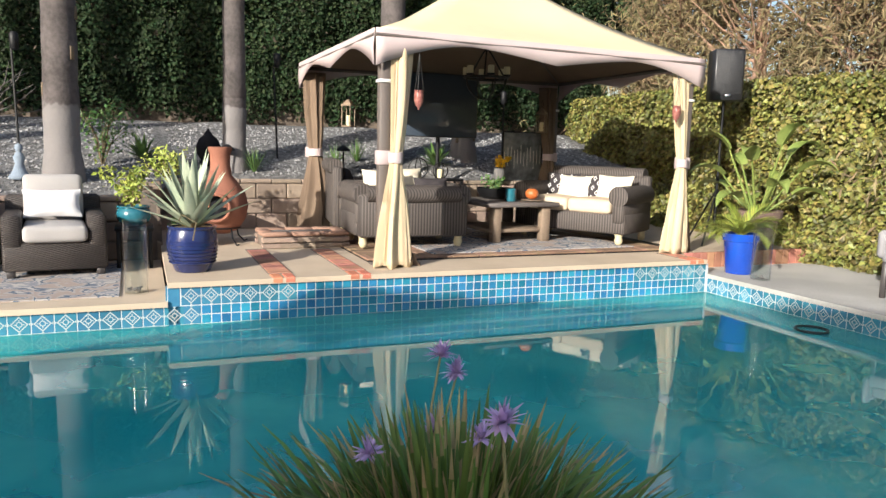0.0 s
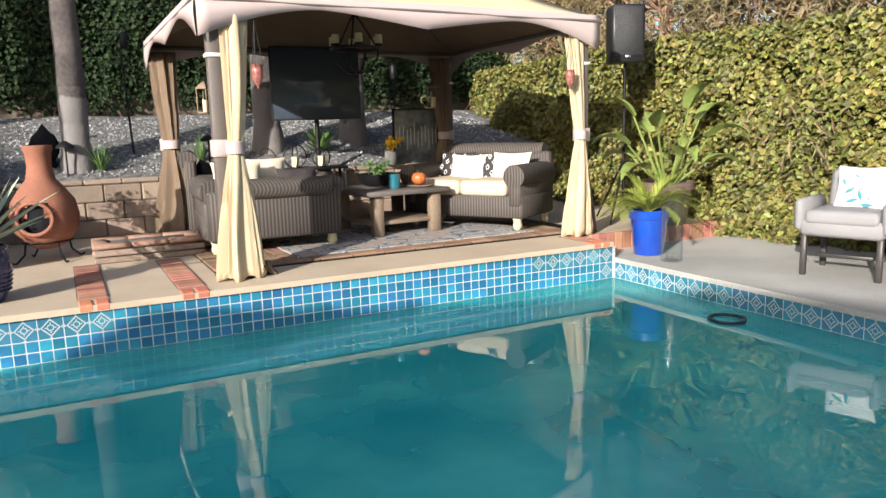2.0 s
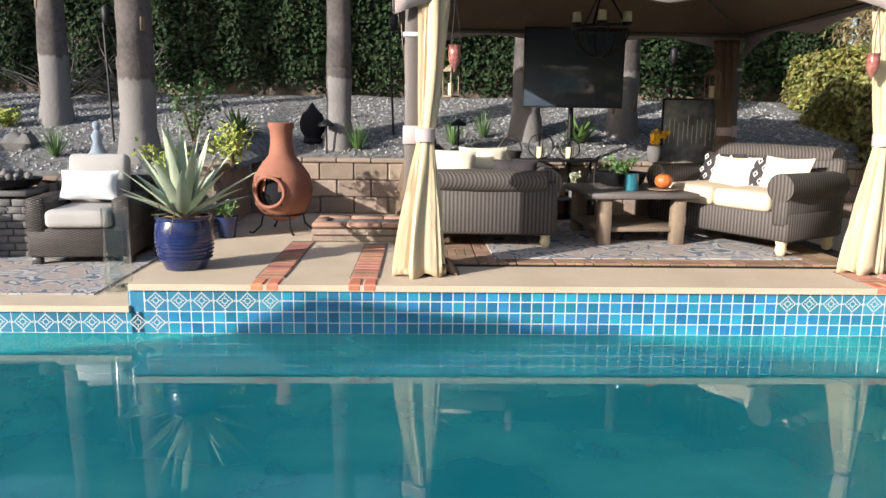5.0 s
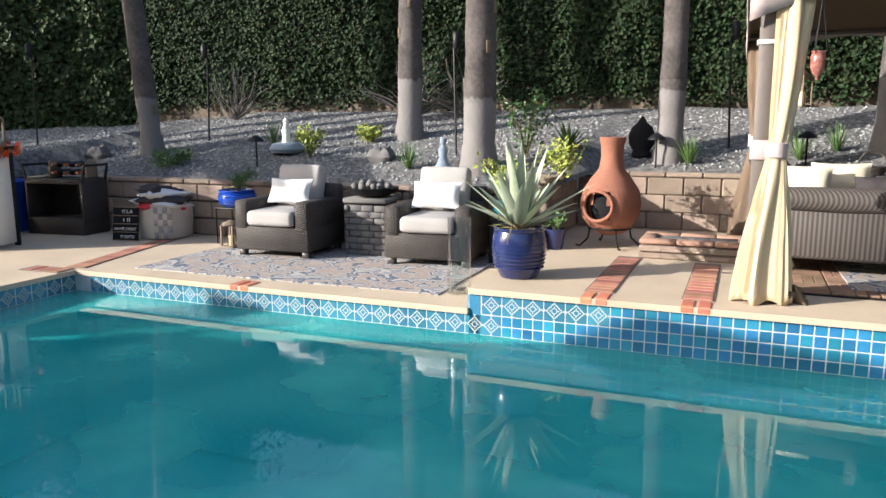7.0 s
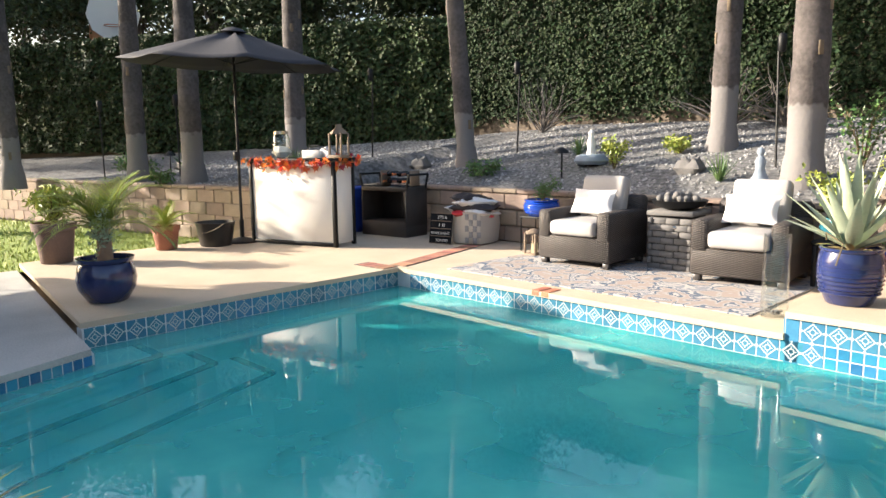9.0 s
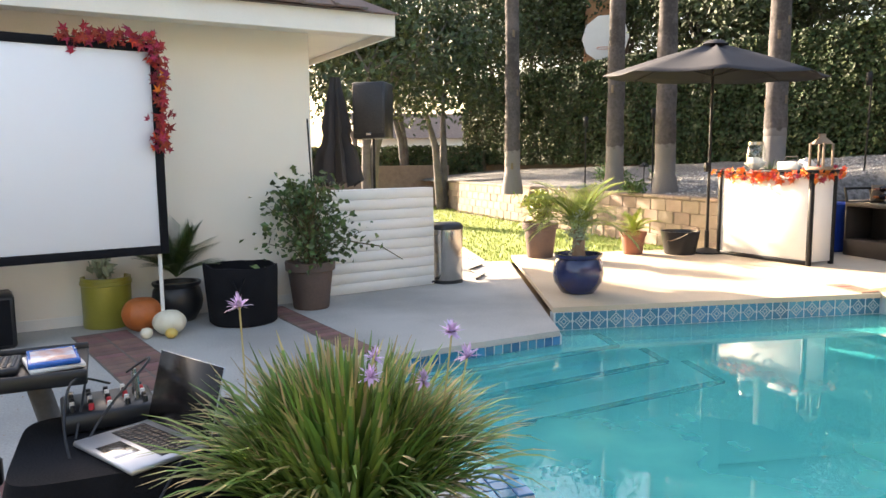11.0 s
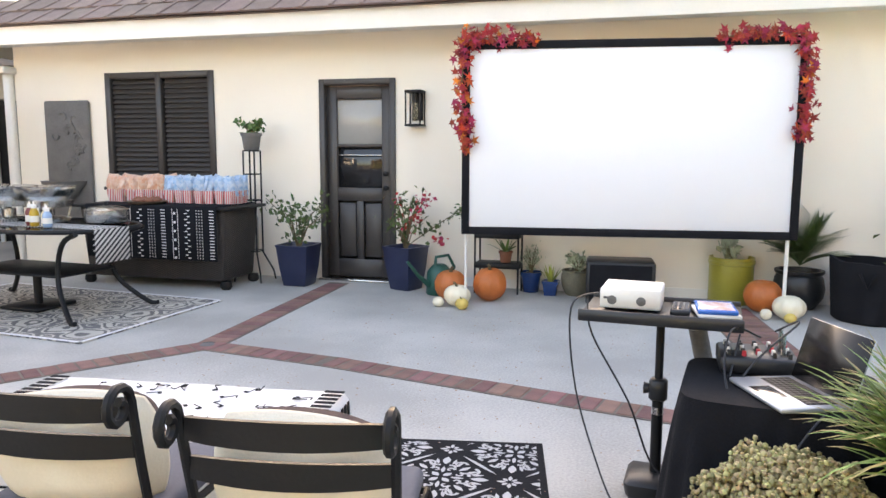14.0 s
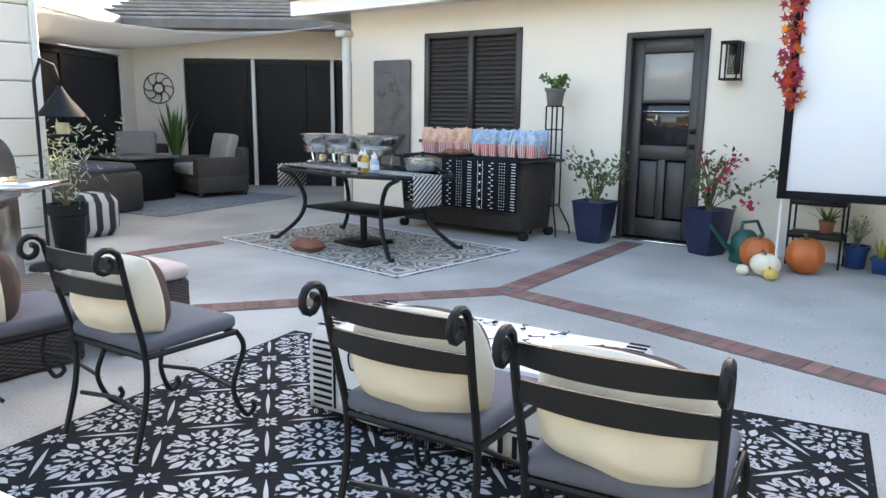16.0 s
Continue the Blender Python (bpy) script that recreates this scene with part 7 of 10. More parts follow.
def umbrella(x, y, z0, zc, r, tilt_deg):
    t = thing("patio_umbrella", "open dark grey market umbrella on a thin pole", "umbrella", (x, y, z0))
    part("pole", G().tube([(0, 0, 0.04), (0.02, 0.0, zc - z0 + 0.3)], 0.019, 10), BLACK, t)
    part("base", G().lathe([(0.24, 0.0), (0.24, 0.02), (0.10, 0.05), (0.03, 0.07), (0.03, 0.30), (0.0, 0.3)], 24), BLACK, t, "cast iron base")
    part("crank_box", G().box((0, -0.02, 1.15), (0.07, 0.08, 0.12), 0, 0.01), BLACK, t)
    m = pose(0.02, 0, zc - z0, 0, tilt_deg, 22)
    g = G()
    n, k = 64, 8
    for j in range(k + 1):
        f = j / k
        for i in range(n):
            a = 2 * math.pi * i / n
            u = (i % 8) / 8
            sag = 1 - 0.09 * math.sin(math.pi * u)
            rr = r * f * (1 - (1 - math.cos(math.pi / 8)) * math.sin(math.pi * u))
            zz = 0.42 * (1 - f ** 1.15) * sag - 0.03 * math.sin(math.pi * u) * f
            g.v.append(tuple(m @ V3(rr * math.cos(a), rr * math.sin(a), zz)))
    for j in range(k):
        for i in range(n):
            a, b = j * n + i, j * n + (i + 1) % n
            g.f.append((a, b, b + n, a + n))
    g.m = [0] * len(g.f)
    c = part("canopy", g, mat("charcoal canvas", (0.035, 0.034, 0.042), 0.85, (0.027, 0.026, 0.032), 2, 140, 0.1), t)
    c.modifiers.new("thick", "SOLIDIFY").thickness = 0.004
    part("vent", G().lathe([(0.17, 0.41), (0.10, 0.455), (0.0, 0.475)], 16, m=m), c.data.materials[0], c)
    for i in range(8):
        a = 2 * math.pi * i / 8
        rb = part("rib", G().tube([m @ V3(0, 0, 0.40), m @ V3(r * 0.5 * math.cos(a), r * 0.5 * math.sin(a), 0.21), m @ V3(r * math.cos(a), r * math.sin(a), -0.012)], 0.006, 5), BLACK, t)
        part("strut", G().tube([m @ V3(0, 0, 0.0), m @ V3(r * 0.5 * math.cos(a), r * 0.5 * math.sin(a), 0.20)], 0.005, 4), BLACK, rb)


umbrella(-7.0, 6.36, LOW, 2.42, 1.42, 3)
cu = thing("closed_umbrella", "closed dark grey patio umbrella behind the white wall", "umbrella", (-8.15, 1.45, 0))
part("pole", G().tube([(0, 0, 0), (0, 0, 2.5)], 0.02, 8), BLACK, cu)
g = G()
for j in range(14):
    f = j / 13
    for i in range(40):
        a = 2 * math.pi * i / 40
        R = (0.05 + 0.25 * f) * (1 + 0.28 * math.sin(a * 8)) * (0.82 if 0.5 < f < 0.62 else 1)
        g.v.append((R * math.cos(a), R * math.sin(a), 2.5 - 1.45 * f + (0.05 * math.sin(a * 8) if j == 13 else 0)))
for j in range(13):
    for i in range(40):
        a, b = j * 40 + i, j * 40 + (i + 1) % 40
        g.f.append((b, a, a + 40, b + 40))
g.m = [0] * len(g.f)
part("folded_canopy", g, mat("dark grey canvas", (0.05, 0.047, 0.05), 0.9, None, 3, 140, 0.1), cu)

# ---- left platform pots ----
t = potted("round_blue_pot", "small palm in a round navy glazed pot on the platform", (-4.50, 3.66, LOW), 0.245, 0.38, BLUE, "round")
part("trunk", G().tube([(0, 0, 0.3), (0.01, 0, 0.62)], [0.07, 0.055], 10), BARK_B, t, "fibrous short trunk")
fronds(t, 0.34, 26, 0.66, LEAF_Y, 3, 1.7, 0.2, stem=0.26)
bush(t, 0.34, 0.22, 0.45, 320, 0.05, AGAVE, 61, aspect=0.4)
t = potted("clay_pot", "bright green shrub in a dark clay pot on the platform", (-7.08, 4.05, LOW), 0.24, 0.46, TERRA_D, "flare")
bush(t, 0.42, 0.33, 0.42, 600, 0.10, LEAF_Y, 62, aspect=0.28, stems=14)
t = potted("clay_pot", "arching fern in a tan clay pot on the platform", (-7.1, 5.35, LOW), 0.18, 0.3, TERRA, "flare")
fronds(t, 0.28, 12, 0.45, LEAF_Y, 8, 1.2, 0.14)
bu = thing("black_bucket", "black plastic bucket tub with a handle", "bucket", (-6.95, 5.95, LOW))
part("tub", G().lathe([(0.19, 0), (0.20, 0.01), (0.25, 0.30), (0.26, 0.31), (0.24, 0.31), (0.19, 0.03), (0, 0.03)], 28), PLASTIC, bu)
part("handle", G().tube([(0.25 * math.cos(a), -0.02 - 0.2 * math.sin(a), 0.30 - 0.12 * math.sin(a)) for a in [math.pi * k / 12 for k in range(13)]], 0.008, 5), STEEL, bu)

# ---- along the house wall ----
def on_wall(s, n, z, rz=0.0):
    return HW @ pose(s, n, z, 0, 0, rz)


def wall_thing(name, label, category, s, n, z, rz=0.0, kind="", group=""):
    t = thing(name, label, category, kind=kind, group=group)
    t.matrix_basis = on_wall(s, n, z, rz)
    return t


# door
dw = D1 - D0
d = wall_thing("door_1", "dark brown house door with a double-hung window pane, closed", "door", D0, 0, 0, kind="structure")
for x in (0.03, dw - 0.03):
    part("door_frame", G().box((x, -0.04, 1.05), (0.06, 0.13, 2.10), 0, 0.004), DOORM, d)
part("door_frame", G().box((dw / 2, -0.04, 2.07), (dw - 0.12, 0.13, 0.06), 0, 0.004), DOORM, d)
leaf = G()
for x0, x1, z0, z1 in ((0.06, 0.17, 0.03, 2.03), (dw - 0.17, dw - 0.06, 0.03, 2.03), (0.17, dw - 0.17, 0.03, 0.22), (0.17, dw - 0.17, 0.84, 0.98), (0.17, dw - 0.17, 1.90, 2.03), (dw / 2 - 0.04, dw / 2 + 0.04, 0.22, 0.84)):
    leaf.box(((x0 + x1) / 2, -0.07, (z0 + z1) / 2), (x1 - x0, 0.045, z1 - z0), 0, 0.004)
lf = part("door_leaf", leaf, DOORM, d)
for x in (0.17 + (dw - 0.42) / 4 + 0.0, dw - 0.17 - (dw - 0.42) / 4):
    part("panel", G().box((x, -0.075, 0.53), ((dw - 0.42) / 2 - 0.02, 0.03, 0.58), 0, 0.012), DOORM, lf)
# Pale base colour paints the bright sky reflection of the upper pane.
part("pane", G().box((dw / 2, -0.075, 1.66), (dw - 0.34, 0.008, 0.46), 0, 0.001), mat("glass with painted sky reflection", (0.40, 0.385, 0.36), 0.05, None, 3, 20, 0, amount=0.1), lf, "upper window pane with a pale sky reflection in its colour")
part("pane", G().box((dw / 2, -0.085, 1.20), (dw - 0.34, 0.008, 0.44), 0, 0.001), GLASS_BLK, lf, "lower window pane")
part("sash_rail", G().box((dw / 2, -0.055, 1.42), (dw - 0.34, 0.02, 0.035), 0, 0.003), DOORM, lf)
part("sash_rail", G().box((dw / 2, -0.055, 1.32), (dw - 0.34, 0.012, 0.012), 0, 0.002), STEEL, lf)
for z in (0.98, 1.13):
    part("door_knob", G().lathe([(0.025, 0), (0.025, 0.01), (0.012, 0.02), (0.028, 0.045), (0.0, 0.06)], 14, m=pose(0.115, -0.045, z, -90)), BLACK, lf)
part("threshold", G().box((dw / 2, 0.03, 0.012), (dw, 0.16, 0.024), 0, 0.004), STEEL, d)

# shuttered window
w = wall_thing("window_1", "window with closed dark louvred shutters in a brown frame", "window", W0, 0, WZ0, kind="structure")
ww, wh = W1 - W0, WZ1 - WZ0
for x in (0.035, ww / 2, ww - 0.035):
    part("window_frame", G().box((x, -0.02, wh / 2), (0.07, 0.09, wh), 0, 0.004), DOORM, w)
for z in (0.035, wh - 0.035):
    part("window_frame", G().box((ww / 2, -0.021, z), (ww, 0.085, 0.07), 0, 0.004), DOORM, w)
part("window_sill", G().box((ww / 2, 0.03, -0.02), (ww + 0.08, 0.1, 0.04), 0, 0.006), DOORM, w)
part("dark_backing", G().box((ww / 2, -0.09, wh / 2), (ww, 0.02, wh), 0, 0.002), BLACK, w)
LOUV = G().box((0, 0, 0), (ww / 2 - 0.12, 0.012, 0.062), 0, 0.003).mesh("louvre", DOORM)
for c in (ww * 0.25 + 0.01, ww * 0.75 - 0.01):
    for k in range(21):
        piece("louvre", LOUV, w, pose(c, -0.035, 0.10 + k * 0.054, 38))

lp = wall_thing("wall_lantern", "black box wall lantern with clear glass beside the door", "wall lamp", 4.91, 0.0, 1.62)
part("back_plate", G().box((0, 0.012, 0.20), (0.11, 0.024, 0.30), 0, 0.004), BLACK, lp)
part("roof", G().box((0, 0.10, 0.33), (0.17, 0.17, 0.025), 0, 0.004), BLACK, lp)
part("base", G().box((0, 0.10, 0.0), (0.17, 0.17, 0.02), 0, 0.004), BLACK, lp)
for x in (-0.075, 0.075):
    for y in (0.025, 0.175):
        part("upright", G().box((x, y, 0.165), (0.014, 0.014, 0.33), 0, 0.002), BLACK, lp)
part("glass_tube", G().lathe([(0.03, 0.04), (0.03, 0.22)], 16, (0, 0.1, 0)), GLASS, lp)
part("socket", G().lathe([(0.022, 0.22), (0.025, 0.32)], 12, (0, 0.1, 0)), BLACK, lp)

pq = wall_thing("wall_fountain", "grey cast stone wall fountain relief with a small basin", "fountain", 9.17, 0.0, 0.55)
part("slab", G().box((0, 0.03, 0.69), (0.62, 0.06, 1.38), 0, 0.02), GREYSTONE, pq)
q = random.Random(9)
for k in range(16):
    a = q.uniform(0, 6.28)
    x, z = q.uniform(-0.2, 0.2), q.uniform(0.6, 1.25)
    part("relief_scroll", G().tube([(x + 0.07 * math.cos(a + b) * (1 - b / 5), 0.062, z + 0.07 * math.sin(a + b) * (1 - b / 5)) for b in [k2 * 0.5 for k2 in range(9)]], [0.018 - 0.0014 * k2 for k2 in range(9)], 6), GREYSTONE, pq)
part("basin", G().lathe([(0.05, 0.0), (0.14, 0.08), (0.24, 0.20), (0.26, 0.24), (0.22, 0.24), (0.0, 0.14)], 24, (0, 0.12, 0.22)), GREYSTONE, pq)
dp = wall_thing("downpipe", "square white downpipe at the house corner", "downpipe", HL + 0.06, 0.03, 0, 0)
part("pipe", G().box((0, 0, 1.13), (0.10, 0.08, 2.26), 0, 0.008), WHITE, dp)
part("elbow", G().box((-0.02, 0.06, 2.29), (0.16, 0.20, 0.08), 0, 0.012), WHITE, dp)
ga_ = wall_thing("meter_box", "small grey panel low on the house wall", "panel", 6.9, 0.0, 0.25)
part("plate", G().box((0, 0.015, 0.2), (0.3, 0.03, 0.4), 0, 0.004), LINEN, ga_)

# ---- projection screen ----
SL, SR = Vector((-2.62, -2.34)), Vector((-3.84, -0.02))
sd = (SL - SR)
SWd = sd.length
ps = thing("projection_screen", "large white projection screen in a black frame on pole legs", "screen")
ps.matrix_basis = Matrix(((sd.x / SWd, -sd.y / SWd, 0, SR.x), (sd.y / SWd, sd.x / SWd, 0, SR.y), (0, 0, 1, 0), (0, 0, 0, 1)))
part("screen_cloth", G().box((SWd / 2, 0, 1.46), (SWd, 0.006, 1.49), 0, 0.001), SCREEN, ps, "matte white cloth")
for x in (-0.032, SWd + 0.032):
    part("border", G().box((x, 0, 1.46), (0.066, 0.03, 1.62), 0, 0.004), CLOTH_B, ps, "black border")
for z in (0.683, 2.237):
    part("border", G().box((SWd / 2, 0, z), (SWd, 0.03, 0.066), 0, 0.004), CLOTH_B, ps, "black border")
for x, r in ((0.0, 0.016), (SWd + 0.03, 0.010)):
    lg = part("leg", G().tube([(x, -0.03, 0.0), (x, -0.03, 2.2)], r, 8), WHITE, ps, "white pole leg")
    part("foot_bar", G().tube([(x, -0.4, 0.016), (x, 0.02, 0.016)], 0.010, 6), WHITE, lg)
garland("maple_garland", "red maple leaf garland round the screen corner", [(0.62, 0.03, 2.26), (0.3, 0.03, 2.30), (-0.02, 0.03, 2.28), (-0.05, 0.03, 2.0), (-0.06, 0.03, 1.7), (-0.03, 0.03, 1.45)], RED_L, ORANGE_L, 260, 0.062, 21, (0, 1, 0.2), ps.matrix_basis)
garland("maple_garland", "red maple leaf garland round the screen corner", [(SWd - 0.55, 0.03, 2.27), (SWd - 0.2, 0.03, 2.30), (SWd + 0.04, 0.03, 2.27), (SWd + 0.07, 0.03, 1.9), (SWd + 0.05, 0.03, 1.6), (SWd + 0.02, 0.03, 1.38)], RED_L, ORANGE_L, 270, 0.062, 22, (0, 1, 0.2), ps.matrix_basis)

# ---- white louvred wall, bin, pots ----
wm = frame_at(-5.08, 0.98, -0.405, 0.914)
low = thing("wall_white_garden", "low white painted wall of horizontal courses", "wall", kind="structure")
for k in range(10):
    g = G()
    o = random.uniform(-0.006, 0.006)
    fb(g, wm, 0.0, 1.6, o, 0.16 + o, k * 0.107, k * 0.107 + 0.1055, 0.006)
    g.v = [(x, y, z + 0.004 * noise.noise(V3(x * 4, y * 4, k))) for x, y, z in g.v]
    part("course", g, WHITE, low)
tb = thing("trash_bin", "brushed steel pedal bin with a black lid", "bin", (-5.85, 2.60, 0), 25)
part("body", G().lathe([(0.15, 0.02), (0.16, 0.03), (0.165, 0.60), (0.0, 0.60)], 32, sq=0.25), STEEL, tb)
part("lid", G().lathe([(0.17, 0.60), (0.17, 0.64), (0.14, 0.67), (0.0, 0.68)], 32, sq=0.25), PLASTIC, tb)
part("base", G().lathe([(0.165, 0.0), (0.165, 0.03), (0.0, 0.03)], 32, sq=0.25), PLASTIC, tb)
part("pedal", G().box((0, -0.2, 0.03), (0.09, 0.06, 0.02), 0, 0.004), PLASTIC, tb)
hs = thing("garden_hose", "thin dark hose lying on the concrete", "hose", (0, 0, 0))
part("hose", G().tube([(-5.9, 2.95, 0.012), (-6.2, 3.1, 0.012), (-6.6, 3.0, 0.012), (-7.0, 3.25, 0.012)], 0.012, 6), PLASTIC, hs)

t = thing("fabric_planter", "empty black fabric grow bag", "planter", (-4.19, 0.56, 0))
g = G().lathe([(0.26, 0), (0.28, 0.02), (0.31, 0.46), (0.31, 0.50), (0.29, 0.50), (0.27, 0.08), (0.0, 0.08)], 36)
g.v = [(x * (1 + 0.10 * noise.noise(V3(x * 7, y * 7, z * 3))), y * (1 + 0.10 * noise.noise(V3(y * 7, x * 7, z * 3))), z + (0.05 * noise.noise(V3(x * 4, y * 4, 3)) if z > 0.3 else 0)) for x, y, z in g.v]
part("bag", g, CLOTH_B, t)
part("strap", G().tube([(0.30, 0.05, 0.42), (0.335, 0.0, 0.30), (0.30, -0.06, 0.42)], 0.012, 5), CLOTH_B, t)
t = potted("ivy_pot", "straggly leafy shrub in a brown clay pot by the house corner", (-4.70, 1.12, 0), 0.235, 0.44, TERRA_D, "flare")
bush(t, 0.42, 0.46, 0.80, 900, 0.07, LEAF_D, 71, stems=26, aspect=0.7)
bush(t, 0.40, 0.62, 0.40, 420, 0.065, LEAF_D, 72, "side_foliage", stems=10, aspect=0.7)
part("stake", G().tube([(0.05, 0.05, 0.3), (0.0, 0.02, 1.75)], 0.008, 5), BLACK, t)
part("bare_branch", G().tube([(0, 0, 0.42), (0.2, 0.25, 0.62), (0.45, 0.5, 0.55), (0.62, 0.62, 0.42)], [0.01, 0.008, 0.006, 0.004], 5), STEM, t)
t = potted("palm_pot", "small fan palm in a black glazed pot", (-4.38, -0.02, 0), 0.215, 0.34, PLASTIC, "round")
fronds(t, 0.30, 18, 0.5, LEAF_D, 74, 0.7, 0.24, stem=0.08)
t = potted("olive_pot", "succulents in an olive yellow glazed pot", (-4.28, -0.57, 0), 0.20, 0.42, OLIVE, "tub")
bush(t, 0.37, 0.15, 0.20, 130, 0.09, AGAVE, 75, aspect=0.6)
pumpkin(-3.98, -0.22, 0, 0.17, PUMPKIN, 0.85, False)
pumpkin(-3.82, 0.02, 0, 0.135, GOURD, 0.75, False, "cream white pumpkin standing on the patio")
pumpkin(-3.70, -0.13, 0, 0.05, GOURD, 0.9, False, "tiny cream gourd on the patio", "gourd")
pumpkin(-3.68, 0.06, 0, 0.05, GOURD_Y, 0.8, False, "tiny yellow gourd on the patio", "gourd")
pumpkin(-2.80, -2.66, 0, 0.16, PUMPKIN, 0.9, True)
pumpkin(-3.0, -2.36, 0, 0.165, PUMPKIN, 0.95, True)
pumpkin(-2.62, -2.46, 0, 0.125, GOURD, 0.78, True, "cream white pumpkin standing on the patio")
pumpkin(-2.52, -2.34, 0, 0.06, GOURD_Y, 0.85, True, "small yellow gourd on the patio", "gourd")
pumpkin(-2.50, -2.58, 0, 0.055, GOURD, 0.8, False, "small cream gourd on the patio", "gourd")
t = potted("blue_planter", "bougainvillea with red flowers in a tall square navy planter", (-3.0, -3.35, 0), 0.18, 0.43, NAVY, "taper", sq=0.75)
bush(t, 0.40, 0.26, 0.52, 190, 0.06, LEAF_D, 81, stems=9)
bush(t, 0.45, 0.25, 0.50, 100, 0.05, PINK, 82, "blossom", 0.8, label="red papery flowers")
t.matrix_basis = pose(-3.0, -3.35, 0)
bough = arc([(0, 0, 0.42), (-0.06, 0.22, 0.58), (-0.16, 0.48, 0.76), (-0.24, 0.66, 0.80)], 6)
part("arching_branch", G().tube(bough, 0.005, 5), STEM, t)
qb = np.random.RandomState(17)
LP = [tuple(bough[qb.randint(5, len(bough))] + Vector(qb.normal(0, 0.035, 3))) for _ in range(70)]
part("branch_leaves", leaf_cloud(LP, [(0.5, 0.2, 0.6)] * 70, 0.055, qb, 0.7), LEAF_D, t, smooth=False)
LP = [tuple(bough[-1] + Vector(qb.normal(0, 0.03, 3))) for _ in range(16)] + [(-0.02 + 0.03 * qb.normal(), 0.42 + 0.05 * qb.normal(), 0.50 + 0.02 * qb.normal()) for _ in range(18)]
part("branch_flowers", leaf_cloud(LP, [(0.5, 0.2, 0.6)] * 34, 0.05, qb, 0.8), PINK, t, "red papery flowers", False)
t = potted("blue_planter", "leggy green shrub in a square navy planter beside the door", (-2.52, -4.37, 0), 0.19, 0.42, NAVY, "taper", sq=0.75)
bush(t, 0.38, 0.36, 0.58, 240, 0.065, LEAF_D, 83, stems=9)
wc = thing("watering_can", "dark green plastic watering can", "watering can", (-2.98, -2.92, 0), 70)
GRN = mat("dark green plastic", (0.015, 0.10, 0.075), 0.4, None, 5, 60, 0.03)
part("can_body", G().lathe([(0.12, 0), (0.13, 0.01), (0.12, 0.22), (0.07, 0.28), (0.05, 0.29), (0.0, 0.29)], 24), GRN, wc)
part("handle", G().tube([(0, 0.11, 0.10), (0, 0.17, 0.25), (0, 0.10, 0.37), (0, -0.04, 0.36), (0, -0.05, 0.28)], 0.016, 8), GRN, wc)
part("spout", G().tube([(0, -0.10, 0.08), (0, -0.24, 0.20), (0, -0.36, 0.34)], [0.03, 0.018, 0.014], 8), GRN, wc)
et = wall_thing("plant_shelf", "small black metal plant shelf with two tiers", "shelf", 4.02, 0.22, 0, 0)
for z in (0.27, 0.56):
    part("shelf_tier", G().box((0, 0, z), (0.44, 0.24, 0.05), 0, 0.004), BLACK, et)
for x in (-0.21, 0.21):
    for y in (-0.11, 0.11):
        part("leg", G().tube([(x, y, 0), (x, y, 0.70)], 0.010, 5), BLACK, et)
t = potted("shelf_pot", "trailing succulent in a cream bowl on the shelf", tuple(on_wall(4.02, 0.22, 0.585).translation), 0.13, 0.15, WAX, "round")
bush(t, 0.13, 0.22, 0.12, 200, 0.05, LEAF, 85)
t = potted("shelf_pot", "small fern in a clay pot on the shelf", tuple(on_wall(3.95, 0.22, 0.295).translation), 0.07, 0.11, TERRA, "flare")
rosette(t, 0.1, 12, 0.2, 0.03, LEAF, 6)
t = potted("small_blue_pot", "grey-green lavender in a small blue pot", (-3.62, -2.28, 0), 0.11, 0.2, SMALT, "flare")
bush(t, 0.18, 0.13, 0.28, 260, 0.04, AGAVE, 86, aspect=0.3, stems=12)
t = potted("small_blue_pot", "aloe in a small square cobalt pot", (-3.58, -2.04, 0), 0.08, 0.14, SMALT, "flare", sq=0.9)
rosette(t, 0.12, 14, 0.20, 0.025, LEAF_Y, 7, (0.8, 1.5), 0.1)
t = potted("stone_pot", "jade plant in a mossy stone pot", (-3.75, -1.84, 0), 0.16, 0.24, mat("mossy stone", (0.19, 0.17, 0.12), 0.95, (0.11, 0.10, 0.07), 6, 50, 0.4), "belly")
bush(t, 0.2, 0.16, 0.18, 130, 0.05, AGAVE, 87, aspect=0.7)
spk3 = wall_thing("floor_speaker", "black floor loudspeaker lying at the wall", "loudspeaker", 2.86, 0.42, 0, 4)
part("cabinet", G().box((0, 0, 0.20), (0.60, 0.36, 0.40), 0, 0.02), PLASTIC, spk3)
part("grille", G().box((0, 0.185, 0.20), (0.54, 0.012, 0.34), 0, 0.004), CLOTH_B, spk3)
psd = wall_thing("tall_plant_stand", "tall slender black wire plant stand with a succulent pot", "plant stand", 6.62, 0.32, 0)
for k in range(4):
    a = math.pi / 4 + math.pi / 2 * k
    c, s = math.cos(a), math.sin(a)
    part("wire_leg", G().tube([(0.22 * c, 0.22 * s, 0.0), (0.20 * c, 0.20 * s, 0.10), (0.09 * c, 0.09 * s, 0.30), (0.09 * c, 0.09 * s, 1.36)], 0.009, 6), BLACK, psd)
for z in (0.32, 0.85, 1.12, 1.36):
    part("ring", G().tube([(0.09 * math.cos(a), 0.09 * math.sin(a), z) for a in [2 * math.pi * k / 16 for k in range(17)]], 0.006, 5), BLACK, psd)
t = potted("succulent_pot", "green succulent rosettes in a small grey pot", tuple(on_wall(6.62, 0.32, 1.365).translation), 0.11, 0.18, GREYSTONE, "flare")
bush(t, 0.16, 0.16, 0.14, 110, 0.07, LEAF, 88, aspect=0.6)

